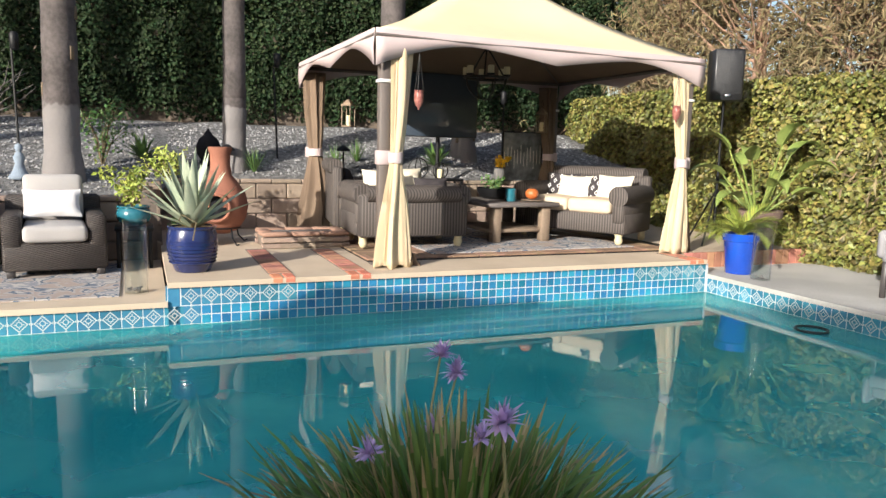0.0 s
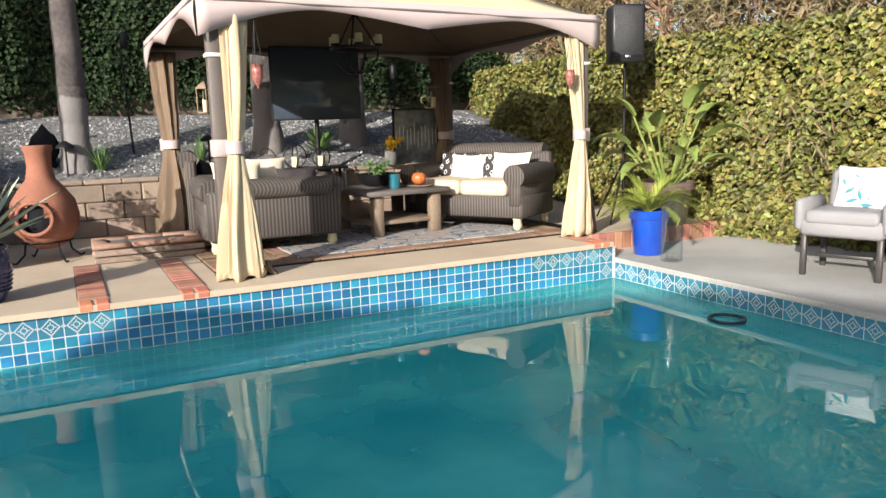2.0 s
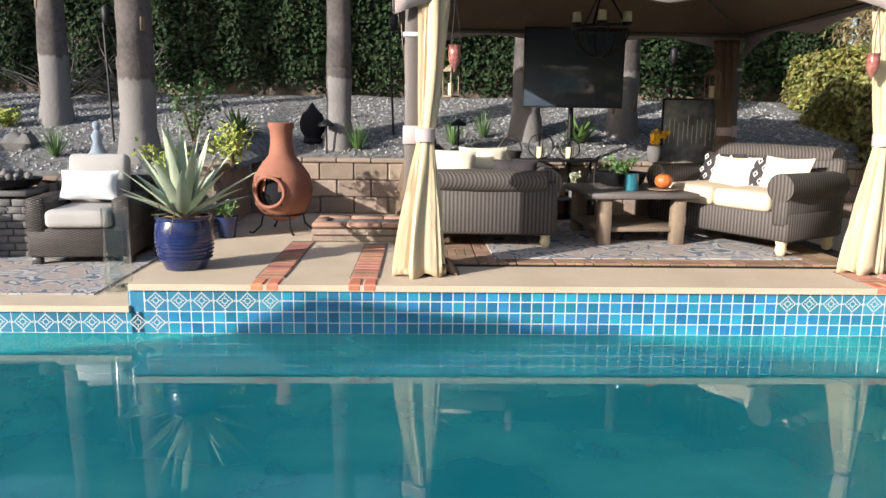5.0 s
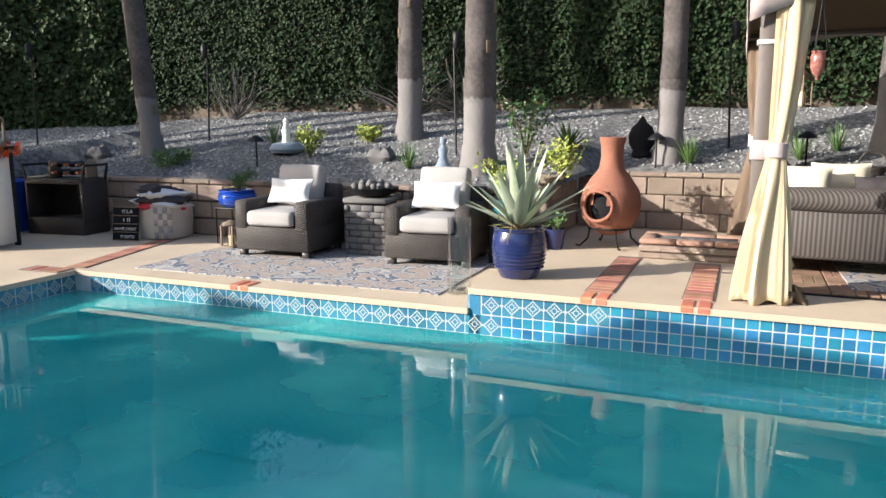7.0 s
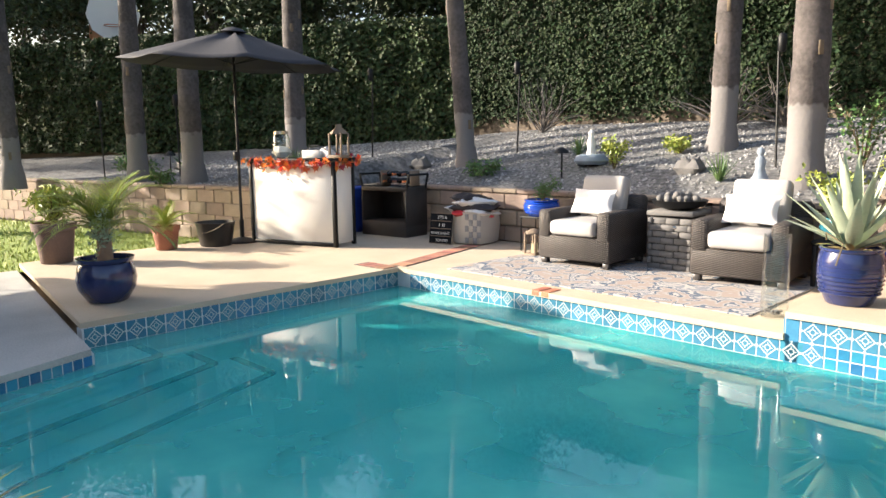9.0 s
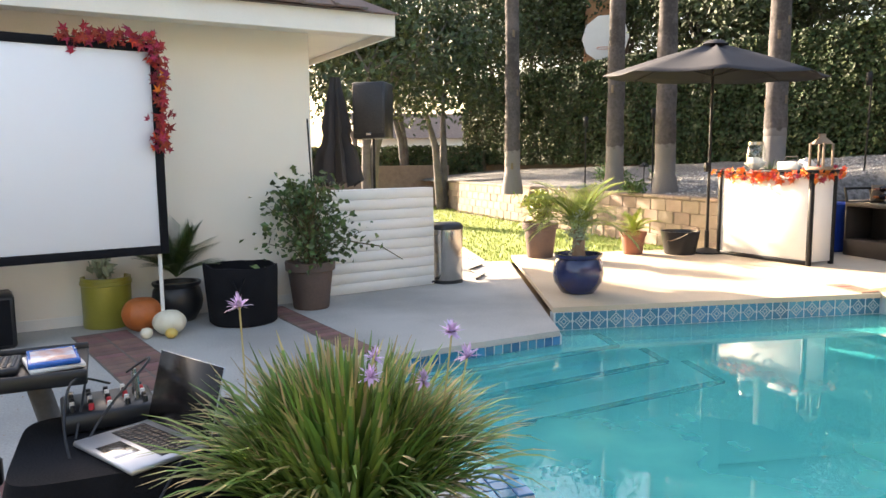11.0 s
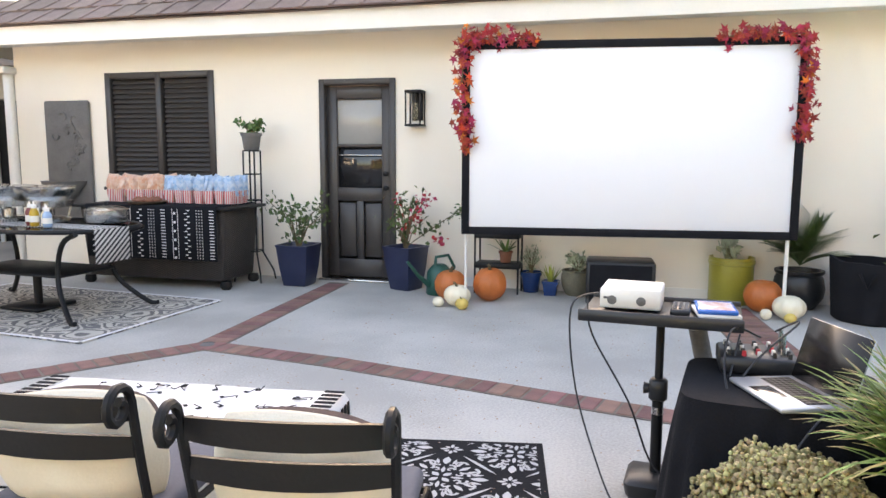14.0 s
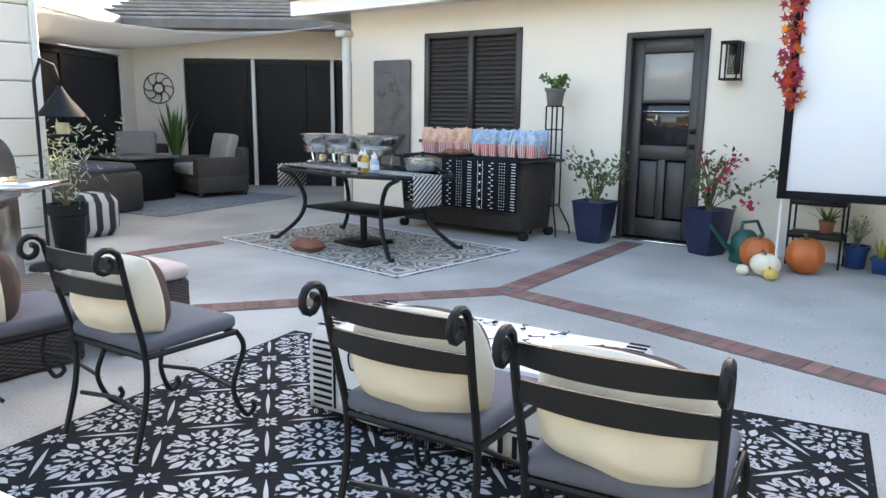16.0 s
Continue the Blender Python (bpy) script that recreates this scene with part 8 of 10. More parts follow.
# ---- snack table ----
sn = wall_thing("snack_table", "dark wicker sideboard covered with a black patterned cloth", "table", 7.42, 0.62, 0)
part("cabinet", G().box((0, 0, 0.44), (1.70, 0.62, 0.72), 0, 0.02, taper=0.93), WICKER, sn)
part("top", G().box((0, 0, 0.80), (1.84, 0.72, 0.03), 0, 0.008), BLACK, sn)
for x in (-0.8, 0.8):
    for y in (-0.26, 0.26):
        part("foot", G().lathe([(0.04, 0), (0.06, 0.03), (0.05, 0.08)], 12, (x, y, 0)), BLACK, sn)
tc_ = wall_thing("mud_cloth", "black cloth with white line and dot pattern hanging from the table", "tablecloth", 7.42, 0.62, 0)
part("cloth", G().box((-0.05, 0.02, 0.822), (1.5, 0.74, 0.008), 0, 0.003).box((-0.05, 0.392, 0.56), (1.5, 0.008, 0.53), 0, 0.003), CLOTH_B, tc_)
gp = G()
for i in range(11):
    x = -0.75 + i * 0.135
    st = i % 4
    for j in range(17):
        z = 0.32 + j * 0.029
        if st == 0:
            gp.box((x, 0.398, z), (0.05, 0.003, 0.008), 0, 0.001)
        elif st == 1:
            for o in (-0.03, 0, 0.03):
                gp.box((x + o, 0.398, z), (0.010, 0.003, 0.010), 0, 0.001)
        elif st == 2:
            gp.box((x + (0.015 if j % 2 else -0.015), 0.398, z), (0.03, 0.003, 0.010), 0, 0.001)
        else:
            gp.box((x - 0.03, 0.398, z), (0.006, 0.003, 0.026), 0, 0.001)
            gp.box((x + 0.03, 0.398, z), (0.006, 0.003, 0.026), 0, 0.001)
            if j % 3 == 0:
                gp.box((x, 0.398, z), (0.03, 0.003, 0.022), 0.6, 0.001)
tagged(part("woven_print", gp, WHITE_F, tc_, "white woven marks", False), kind="stuff")
CUP = stripes("red striped card", (0.78, 0.72, 0.70), (0.58, 0.12, 0.12), (1, 1, 0), 36, 0.7, 3, 0)
FOIL_O = mat("orange snack bag", (0.66, 0.26, 0.14), 0.35, (0.72, 0.58, 0.46), 14, 40, 0.3)
FOIL_B = mat("blue snack bag", (0.10, 0.30, 0.55), 0.35, (0.66, 0.70, 0.74), 14, 40, 0.3)


def snack(s, n, kind_):
    t = wall_thing("snack_cup", "red striped cup with %s snack bag" % ("an orange" if kind_ else "a blue"), "snack", s, n, 0.83, random.uniform(-12, 12), group="snack cups on the table")
    part("cup", G().lathe([(0.042, 0), (0.058, 0.13), (0.054, 0.13), (0.04, 0.01)], 16, sq=0.7), CUP, t)
    part("bag", G().pillow(pose(0, 0, 0.155 + random.uniform(0, 0.03), 90 + random.uniform(-14, 14), random.uniform(-16, 16), random.uniform(-30, 30)), 0.125, 0.21, 0.07, 6, 0, 0.05, 0.05), FOIL_O if kind_ else FOIL_B, t, "crinkled foil bag")


for i in range(13):
    for j in range(3):
        snack(6.66 + i * 0.117 + random.uniform(-0.014, 0.014), 0.44 + j * 0.11 + random.uniform(-0.02, 0.02), i > 6)
tray = wall_thing("bread_tray", "wooden tray of small bread rolls", "tray", 7.5, 0.86, 0.83)
part("tray", G().lathe([(0.15, 0), (0.2, 0.03), (0.19, 0.03), (0.0, 0.012)], 24), WOOD, tray)
for k in range(8):
    a = k * 0.8
    part("roll", G().lathe([(0.0, 0), (0.04, 0.01), (0.045, 0.03), (0.0, 0.06)], 10, (0.1 * math.cos(a), 0.1 * math.sin(a), 0.015)), TERRA, tray, "browned bread roll")

# ---- buffet table on its rug ----
rc = Vector((-0.36, -5.27))
rr_ = frame_at(rc.x, rc.y, 0.282, -0.959)
solid("buffet_rug", G().box((0, 0, 0.006), (2.55, 1.62, 0.012), 0, 0.003, m=rr_), RUG_B, "grey and ivory patterned rug under the buffet table", "rug")
solid("rug_border", G().box((0, 0.80, 0.0135), (2.5, 0.03, 0.002), 0, 0.0005, m=rr_).box((0, -0.80, 0.0135), (2.5, 0.03, 0.002), 0, 0.0005, m=rr_).box((1.26, 0, 0.0135), (0.03, 1.57, 0.002), 0, 0.0005, m=rr_).box((-1.26, 0, 0.0135), (0.03, 1.57, 0.002), 0, 0.0005, m=rr_), WHITE_F, "ivory border woven along the rug edge", "rug border")
bt = thing("buffet_table", "oval glass-topped table on curved dark metal legs", "table")
bt.matrix_basis = rr_ @ pose(0.02, 0.0, 0.012)
g = G()
n = 48
ring = [(0.95 * abs(math.cos(a)) ** 0.75 * (1 if math.cos(a) > 0 else -1), 0.52 * abs(math.sin(a)) ** 0.75 * (1 if math.sin(a) > 0 else -1)) for a in [2 * math.pi * k / n for k in range(n)]]
part("glass_top", G().prism(ring, 0.72, 0.728), GLASS_D, bt)
part("rim", G().tube([(x, y, 0.715) for x, y in ring + ring[:1]], 0.02, 6), BLACK, bt)
for sx in (-1, 1):
    for sy in (-1, 1):
        part("curved_leg", G().tube(arc([(sx * 0.84, sy * 0.36, 0.70), (sx * 0.66, sy * 0.32, 0.62), (sx * 0.55, sy * 0.28, 0.42), (sx * 0.60, sy * 0.32, 0.22), (sx * 0.80, sy * 0.43, 0.03), (sx * 0.88, sy * 0.46, 0.02)]), 0.021, 8), BLACK, bt)
part("lower_shelf", G().box((0, 0, 0.34), (1.15, 0.60, 0.02), 0, 0.004), BLACK, bt)
part("pedestal", G().tube([(0, 0, 0.02), (0, 0, 0.34)], 0.035, 12), BLACK, bt)
part("foot_plate", G().box((0, 0, 0.02), (0.42, 0.42, 0.03), 0, 0.01), BLACK, bt)
rn = thing("table_runner", "black and white zigzag cloth runner over the table ends", "table runner")
rn.matrix_basis = bt.matrix_basis
RUN = stripes("zigzag cloth", (0.03, 0.03, 0.032), (0.55, 0.53, 0.5), (0.7, 0.4, 0.5), 44, 0.95, 2.5, 0.1)
part("cloth", G().box((0, 0.12, 0.732), (1.86, 0.28, 0.006), 0, 0.002).box((-0.965, 0.12, 0.60), (0.008, 0.36, 0.27), 0, 0.002).box((0.965, 0.12, 0.62), (0.008, 0.36, 0.24), 0, 0.002), RUN, rn)


def chafing(x, y, name="chafing_dish", label="round polished steel chafing dish on a stand"):
    t = thing(name, label, "chafing dish", group="chafing dishes on the buffet")
    t.matrix_basis = bt.matrix_basis @ pose(x, y, 0.735) @ Matrix.Scale(1.3, 4)
    part("pan", G().lathe([(0.0, 0.13), (0.12, 0.14), (0.165, 0.20), (0.17, 0.23), (0.185, 0.235), (0.165, 0.236), (0.0, 0.20)], 32), CHROME, t)
    part("stand_ring", G().lathe([(0.15, 0.10), (0.155, 0.14), (0.15, 0.14)], 28), CHROME, t)
    part("base", G().lathe([(0.13, 0.0), (0.135, 0.02), (0.12, 0.03), (0.0, 0.03)], 28), CHROME, t)
    for k in range(3):
        a = 2.09 * k
        part("stand_leg", G().tube([(0.12 * math.cos(a), 0.12 * math.sin(a), 0.02), (0.15 * math.cos(a), 0.15 * math.sin(a), 0.13)], 0.009, 6), CHROME, t)
    for sx in (-1, 1):
        part("handle", G().tube([(sx * 0.17, -0.04, 0.22), (sx * 0.21, -0.03, 0.225), (sx * 0.21, 0.03, 0.225), (sx * 0.17, 0.04, 0.22)], 0.007, 5), CHROME, t)
    part("burner", G().lathe([(0.04, 0.03), (0.04, 0.08), (0.0, 0.08)], 16), STEEL, t)


for x in (0.70, 0.36, -0.02):
    chafing(x, -0.08 - 0.06 * (x < 0.1))
pt = thing("covered_pan", "wide steel pan with a glass lid", "pan")
pt.matrix_basis = bt.matrix_basis @ pose(-0.62, -0.18, 0.735)
part("pan", G().lathe([(0.15, 0), (0.17, 0.02), (0.17, 0.11), (0.18, 0.115), (0.0, 0.11)], 30), CHROME, pt)
part("lid", G().lathe([(0.175, 0.116), (0.12, 0.14), (0.0, 0.155)], 30), GLASS, pt)
part("lid_knob", G().lathe([(0.01, 0.15), (0.02, 0.18), (0.0, 0.185)], 10), BLACK, pt)
for x, y, m, lb, h in ((-0.20, 0.2, mat("dark red sauce", (0.18, 0.02, 0.025), 0.3, None, 5, 30, 0), "dark red ketchup squeeze bottle", 0.17), (-0.29, 0.24, mat("mustard", (0.62, 0.38, 0.02), 0.3, None, 5, 30, 0), "yellow mustard squeeze bottle", 0.17), (-0.38, 0.21, WAX, "cream mayonnaise squeeze bottle", 0.15), (-0.46, 0.27, mat("clear blue gel", (0.35, 0.52, 0.75), 0.1, None, 5, 30, 0), "clear hand gel pump bottle", 0.15)):
    t = thing("squeeze_bottle", lb, "bottle", group="bottles on the buffet")
    t.matrix_basis = bt.matrix_basis @ pose(x, y, 0.735)
    part("bottle", G().lathe([(0.03, 0), (0.036, 0.01), (0.036, h * 0.65), (0.02, h * 0.85), (0.0, h * 0.86)], 16), m, t)
    part("cap", G().lathe([(0.02, h * 0.84), (0.02, h), (0.006, h + 0.01), (0.005, h + 0.03), (0.0, h + 0.03)], 12), WHITE, t)
    part("paper_label", G().lathe([(0.0366, h * 0.2), (0.0366, h * 0.5)], 16), WHITE, t)
rk = solid("brown_bag", G().pillow(rr_ @ pose(0.1, 0.62, 0.06), 0.3, 0.2, 0.11, 8, 0, 0.15, 0.04), TERRA, "crumpled brown bundle lying on the rug", "bundle", smooth=True)

# ---- seating area ----
def scroll_chair(x, y, rz, label):
    """An iron chair; its front faces -y."""
    t = thing("iron_chair", label, "chair", (x, y, 0.004), rz, "iron chairs on the rug")
    W_ = 0.225
    for sx in (-1, 1):
        pts = [(sx * W_, 0.26, 0.01), (sx * W_, 0.20, 0.22), (sx * W_, 0.19, 0.40), (sx * W_ * 1.03, 0.24, 0.62), (sx * W_ * 1.05, 0.27, 0.76)]
        for k in range(15):
            a = k * 0.55
            r_ = 0.055 - 0.0028 * k
            pts.append((sx * W_ * 1.05, 0.27 + 0.055 - r_ * math.cos(a) * 1.0, 0.77 + r_ * math.sin(a)))
        part("back_post", G().tube(arc(pts[:5]) + pts[5:], 0.012, 7), BLACK, t)
        part("front_leg", G().tube(arc([(sx * W_ * 1.08, -0.22, 0.40), (sx * W_ * 1.12, -0.25, 0.32), (sx * W_ * 1.05, -0.20, 0.16), (sx * W_ * 1.1, -0.25, 0.03), (sx * W_ * 1.1, -0.30, 0.04), (sx * W_ * 1.1, -0.29, 0.075)]), 0.011, 7), BLACK, t)
    for z, yy in ((0.748, 0.268), (0.652, 0.248)):
        g = G()
        for k in range(9):
            u = -1 + k / 4
            yb = yy + 0.045 * (1 - u * u)
            g.v += [(u * W_, yb - 0.006, z - 0.026), (u * W_, yb - 0.006, z + 0.026 + 0.012 * (1 - u * u)), (u * W_, yb + 0.006, z + 0.026 + 0.012 * (1 - u * u)), (u * W_, yb + 0.006, z - 0.026)]
        for k in range(8):
            for e in range(4):
                a, b = k * 4 + e, k * 4 + (e + 1) % 4
                g.f.append((a, b, b + 4, a + 4))
        g.m = [0] * len(g.f)
        part("back_slat", g, BLACK, t)
    part("seat_frame", G().tube([(-W_, 0.19, 0.395), (-W_ * 1.08, -0.22, 0.395), (W_ * 1.08, -0.22, 0.395), (W_, 0.19, 0.395), (-W_, 0.19, 0.395)], 0.012, 6), BLACK, t)
    part("seat_pad", G().slab(pose(0, -0.02, 0.435), 0.47, 0.44, 0.06, 0.025, 0.008), GREY_F, t, "slate grey seat pad")
    for yy in (0.18, -0.2):
        part("stretcher", G().tube([(-W_, yy, 0.16), (0, yy, 0.19), (W_, yy, 0.16)], 0.009, 6), BLACK, t)
    return t


def face(dx, dy):
    return math.degrees(math.atan2(dx, -dy))


PIPE_F = mat("dark brown pillow back", (0.075, 0.052, 0.05), 0.95, (0.05, 0.035, 0.034), 5, 120, 0.2, spec=0.2)


def scatter_pillow(x, y, z, rz, i):
    """A square pillow leaning on the slats; its cream side faces the back of the chair."""
    t = thing("square_pillow", "cream pillow with a dark brown reverse propped on the iron chair", "pillow", (x, y, z), rz + (4, -3, 6, -4)[i % 4], "cream pillows on the iron chairs")
    m = pose(0, 0, 0, 80 + 2 * i, (3, -4, 6, 2)[i % 4], 0)
    g = G().pillow(Matrix.Identity(4), 0.46, 0.33, 0.24, 16, 0, 0.02, 0.03, 2.0)
    g.v = [tuple(m @ V3(x * math.sqrt(1 - 0.30 * (y / 0.165) ** 2), y * math.sqrt(1 - 0.30 * (x / 0.23) ** 2) - 0.012, z)) for x, y, z in g.v]
    half_n = 17 * 17
    back = [k for k, f in enumerate(g.f) if min(f) < half_n and max(f) < half_n]
    front = G()
    front.v, front.f = g.v, [f for k, f in enumerate(g.f) if k not in set(back)]
    front.m = [0] * len(front.f)
    rear = G()
    rear.v, rear.f = g.v, [g.f[k] for k in back]
    rear.m = [0] * len(rear.f)
    part("cream_face", front, CREAM_F, t)
    part("dark_face", rear, PIPE_F, t, "dark brown reverse")


CH = ((1.585, -0.665, (-0.89, -0.45)), (1.365, -0.085, (-0.86, -0.51)), (2.215, -1.88, (-0.90, -0.43)), (2.67, -2.33, (-0.92, -0.39)))
for i, (x, y, f) in enumerate(CH):
    scroll_chair(x, y, face(*f), "black scrolled iron chair with a slate grey seat pad")
    fv = Vector((*f, 0)).normalized()
    p = Vector((x, y, 0)) - fv * 0.13
    scatter_pillow(p.x, p.y, 0.603, face(*f), i)

# patterned outdoor rug
ra, rb = Vector((0.52, -0.854)), Vector((0.854, 0.52))
RM = Matrix(((ra.x, rb.x, 0, -0.29), (ra.y, rb.y, 0, -0.35), (0, 0, 1, 0), (0, 0, 0, 1)))
orug = thing("outdoor_rug", "black and white outdoor rug with floral tile motifs", "rug")
orug.matrix_basis = RM
part("weave", G().box((1.48, 1.25, 0.002), (2.98, 2.52, 0.004), 0, 0.001), CLOTH_B, orug, "black woven ground", False)
MOT = mat("woven ivory yarn", (0.52, 0.51, 0.51), 0.95, (0.46, 0.45, 0.45), 10, 220, 0.2, spec=0.1)


def petal(g, cx, cy, a, r0, r1, w, z=0.0048):
    ca, sa = math.cos(a), math.sin(a)
    pts = []
    for k in range(7):
        u = k / 6
        pts.append((r0 + (r1 - r0) * u, w * math.sin(math.pi * u)))
    pts += [(r0 + (r1 - r0) * (1 - k / 6), -w * math.sin(math.pi * (1 - k / 6))) for k in range(1, 6)]
    g.poly([(cx + ca * u - sa * v, cy + sa * u + ca * v, z) for u, v in pts])


def curl(g, cx, cy, a, sgn, z=0.0048, at=0.125, size=1.0):
    pts, ca, sa = [], math.cos(a), math.sin(a)
    for k in range(13):
        t_ = k / 12
        th = sgn * (-0.6 + 4.6 * t_)
        r_ = 0.032 * size * (1 - 0.6 * t_)
        pts.append((at + r_ * math.cos(th) + 0.012, sgn * 0.045 * size + r_ * math.sin(th), 0.0075 * (1 - 0.5 * t_)))
    for (u0, v0, w0), (u1, v1, w1) in zip(pts, pts[1:]):
        d_ = Vector((u1 - u0, v1 - v0)).normalized()
        n_ = Vector((-d_.y, d_.x))
        q4 = [(u0 + n_.x * w0, v0 + n_.y * w0), (u0 - n_.x * w0, v0 - n_.y * w0), (u1 - n_.x * w1, v1 - n_.y * w1), (u1 + n_.x * w1, v1 + n_.y * w1)]
        g.poly([(cx + ca * u - sa * v, cy + sa * u + ca * v, z) for u, v in q4])


CELL, TURN = 0.41, radians(39.7)
mg = G()
for k in range(4):
    a = math.pi / 2 * k
    petal(mg, 0, 0, a, 0.012, 0.060, 0.014)
    petal(mg, 0, 0, a, 0.095, 0.160, 0.012)
    petal(mg, 0, 0, a + math.pi / 4, 0.04, 0.10, 0.009)
    petal(mg, 0, 0, a + math.pi / 4, 0.125, 0.205, 0.018)
    for sgn in (-1, 1):
        curl(mg, 0, 0, a, sgn)
        curl(mg, 0, 0, a, sgn, 0.0048, 0.062, 0.62)
        curl(mg, 0, 0, a + math.pi / 4, sgn, 0.0048, 0.085, 0.7)
        petal(mg, 0, 0, a + sgn * 0.33, 0.115, 0.175, 0.008)
        petal(mg, 0, 0, a + math.pi / 4 + sgn * 0.24, 0.13, 0.185, 0.008)
sgm = G()
for k in range(8):
    petal(sgm, 0, 0, math.pi / 4 * k, 0.012, 0.055 if k % 2 else 0.042, 0.009)
bg_ = G()
petal(bg_, 0, 0, 0, -0.12, 0.12, 0.009)
MEDAL, STAR, BAR = mg.mesh("medallion", MOT), sgm.mesh("star_motif", MOT), bg_.mesh("spindle_motif", MOT)
RX, RY = 2.955, 2.495


def clipped(pts):
    """What lies of a flat outline within the rug."""
    for ax, lim, sg in ((0, 0.02, 1), (0, RX, -1), (1, 0.02, 1), (1, RY, -1)):
        out = []
        for p, q in zip(pts, pts[1:] + pts[:1]):
            a, b = (p[ax] - lim) * sg, (q[ax] - lim) * sg
            if a >= 0:
                out.append(p)
            if a * b < 0:
                out.append(p.lerp(q, a / (a - b)))
        pts = out
    return pts


def motif(name, g, me, x, y, turn):
    m = pose(x, y, 0, 0, 0, math.degrees(TURN) + turn)
    V = [m @ Vector(p) for p in g.v]
    inside = [0.02 <= p.x <= RX and 0.02 <= p.y <= RY for p in V]
    if all(inside):
        piece(name, me, orug, m)
    elif any(inside):
        c = G()
        for f in g.f:
            pts = clipped([V[i] for i in f])
            if len(pts) > 2:
                c.poly(pts)
        if c.f:
            part(name, c, MOT, orug, smooth=False)


e1 = Vector((math.cos(TURN), math.sin(TURN))) * CELL
e2 = Vector((-math.sin(TURN), math.cos(TURN))) * CELL
for i in range(-9, 10):
    for j in range(-9, 10):
        c = Vector((2.245, 1.092)) + e1 * i + e2 * j
        motif("star_motif", sgm, STAR, c.x, c.y, 0)
        motif("medallion", mg, MEDAL, *(c + e1 * 0.5 + e2 * 0.5), 0)
        motif("spindle_motif", bg_, BAR, *(c + e1 * 0.5), 0)
        motif("spindle_motif", bg_, BAR, *(c + e2 * 0.5), 90)

bn = thing("storage_bench", "low dark bench under a music-themed throw", "bench", (1.08, -1.22, 0.004), 117)
part("body", G().box((0, 0, 0.20), (1.25, 0.50, 0.36), 0, 0.02), WICKER, bn)
for x in (-0.55, 0.55):
    for y in (-0.2, 0.2):
        part("foot", G().box((x, y, 0.012), (0.06, 0.06, 0.024), 0, 0.003), BLACK, bn)
th = thing("music_throw", "white woven throw with black notes and piano keys over the bench", "blanket", (1.08, -1.22, 0), 117)
g = G()
n = 40
for i in range(n + 1):
    for j in range(25):
        u, v = -0.70 + 1.40 * i / n, -0.62 + 1.24 * j / 24
        z, x, y = 0.395, u, v
        if abs(v) > 0.262:
            z, y = 0.395 - (abs(v) - 0.262) * 0.98, (0.262 + 0.012 * math.sin(u * 14) * (abs(v) - 0.26) * 2.5 + 0.012) * (1 if v > 0 else -1)
        if abs(u) > 0.64:
            z, x = min(z, 0.395 - (abs(u) - 0.64)), (0.64 + 0.01) * (1 if u > 0 else -1)
        g.v.append((x, y, z + 0.004 * noise.noise(V3(u * 5, v * 5, 0))))
for i in range(n):
    for j in range(24):
        a = i * 25 + j
        g.f.append((a, a + 25, a + 26, a + 1))
g.m = [0] * len(g.f)
ob = part("cloth", g, WHITE_F, th)
ob.modifiers.new("thick", "SOLIDIFY").thickness = 0.006
q = random.Random(4)
nt_ = G()
for k in range(46):
    x, y = q.uniform(-0.42, 0.55), q.uniform(-0.22, 0.22)
    a = q.uniform(0, 6.28)
    m = pose(x, y, 0.4055, 0, 0, math.degrees(a))
    nt_.box((0, 0, 0), (0.022, 0.015, 0.003), 0, 0.001, m=m)
    nt_.box((0.010, 0.028, 0), (0.004, 0.05, 0.003), 0, 0.001, m=m)
    if k % 2:
        nt_.box((0.022, 0.052, 0), (0.026, 0.006, 0.003), -0.4, 0.001, m=m)
for k in range(8):
    x = -0.45 + k * 0.13
    nt_.tube([(x + 0.03 * math.cos(b) * (1 - b / 9), 0.286, 0.27 + 0.04 * math.sin(b) + 0.004 * b) for b in [i * 0.6 for i in range(9)]], 0.004, 4)
tagged(part("note_print", nt_, CLOTH_B, th, "black music notes", False), kind="stuff")
kb = G()
for k in range(12):
    kb.box((0.6, -0.23 + k * 0.042, 0.4055), (0.08, 0.022, 0.003), 0, 0.001)
    kb.box((-0.6, -0.23 + k * 0.042, 0.4055), (0.08, 0.022, 0.003), 0, 0.001)
    kb.box((0.655, -0.23 + k * 0.042, 0.25), (0.004, 0.02, 0.24), 0, 0.001)
for k in range(6):
    kb.box((0.0, 0.285, 0.07 + k * 0.012), (1.2, 0.004, 0.005), 0, 0.001)
for sx in (-1, 1):
    for k in range(10):
        kb.box((sx * 0.585, -0.280, 0.075 + k * 0.030), (0.10, 0.004, 0.013), 0, 0.001)
    kb.box((sx * 0.52, -0.280, 0.215), (0.012, 0.004, 0.30), 0, 0.001)
for k in range(16):
    kb.box((-0.44 + k * 0.058, -0.282, 0.105), (0.020, 0.004, 0.09), 0, 0.001)
kb.box((0.0, -0.281, 0.165), (0.98, 0.004, 0.008), 0, 0.001)
for k in range(7):
    x = -0.42 + k * 0.14
    kb.tube([(x + 0.035 * math.cos(b) * (1 - b / 8), -0.286, 0.28 + 0.05 * math.sin(b) + 0.005 * b) for b in [i * 0.55 for i in range(11)]], 0.005, 4)
for k in range(110):
    kb.box((-0.64 + k * 0.01175, -0.278, 0.028), (0.004, 0.003, 0.045), 0, 0.0005)
tagged(part("key_print", kb, CLOTH_B, th, "black piano keys, clefs and fringe", False), kind="stuff")
fr_ = G()
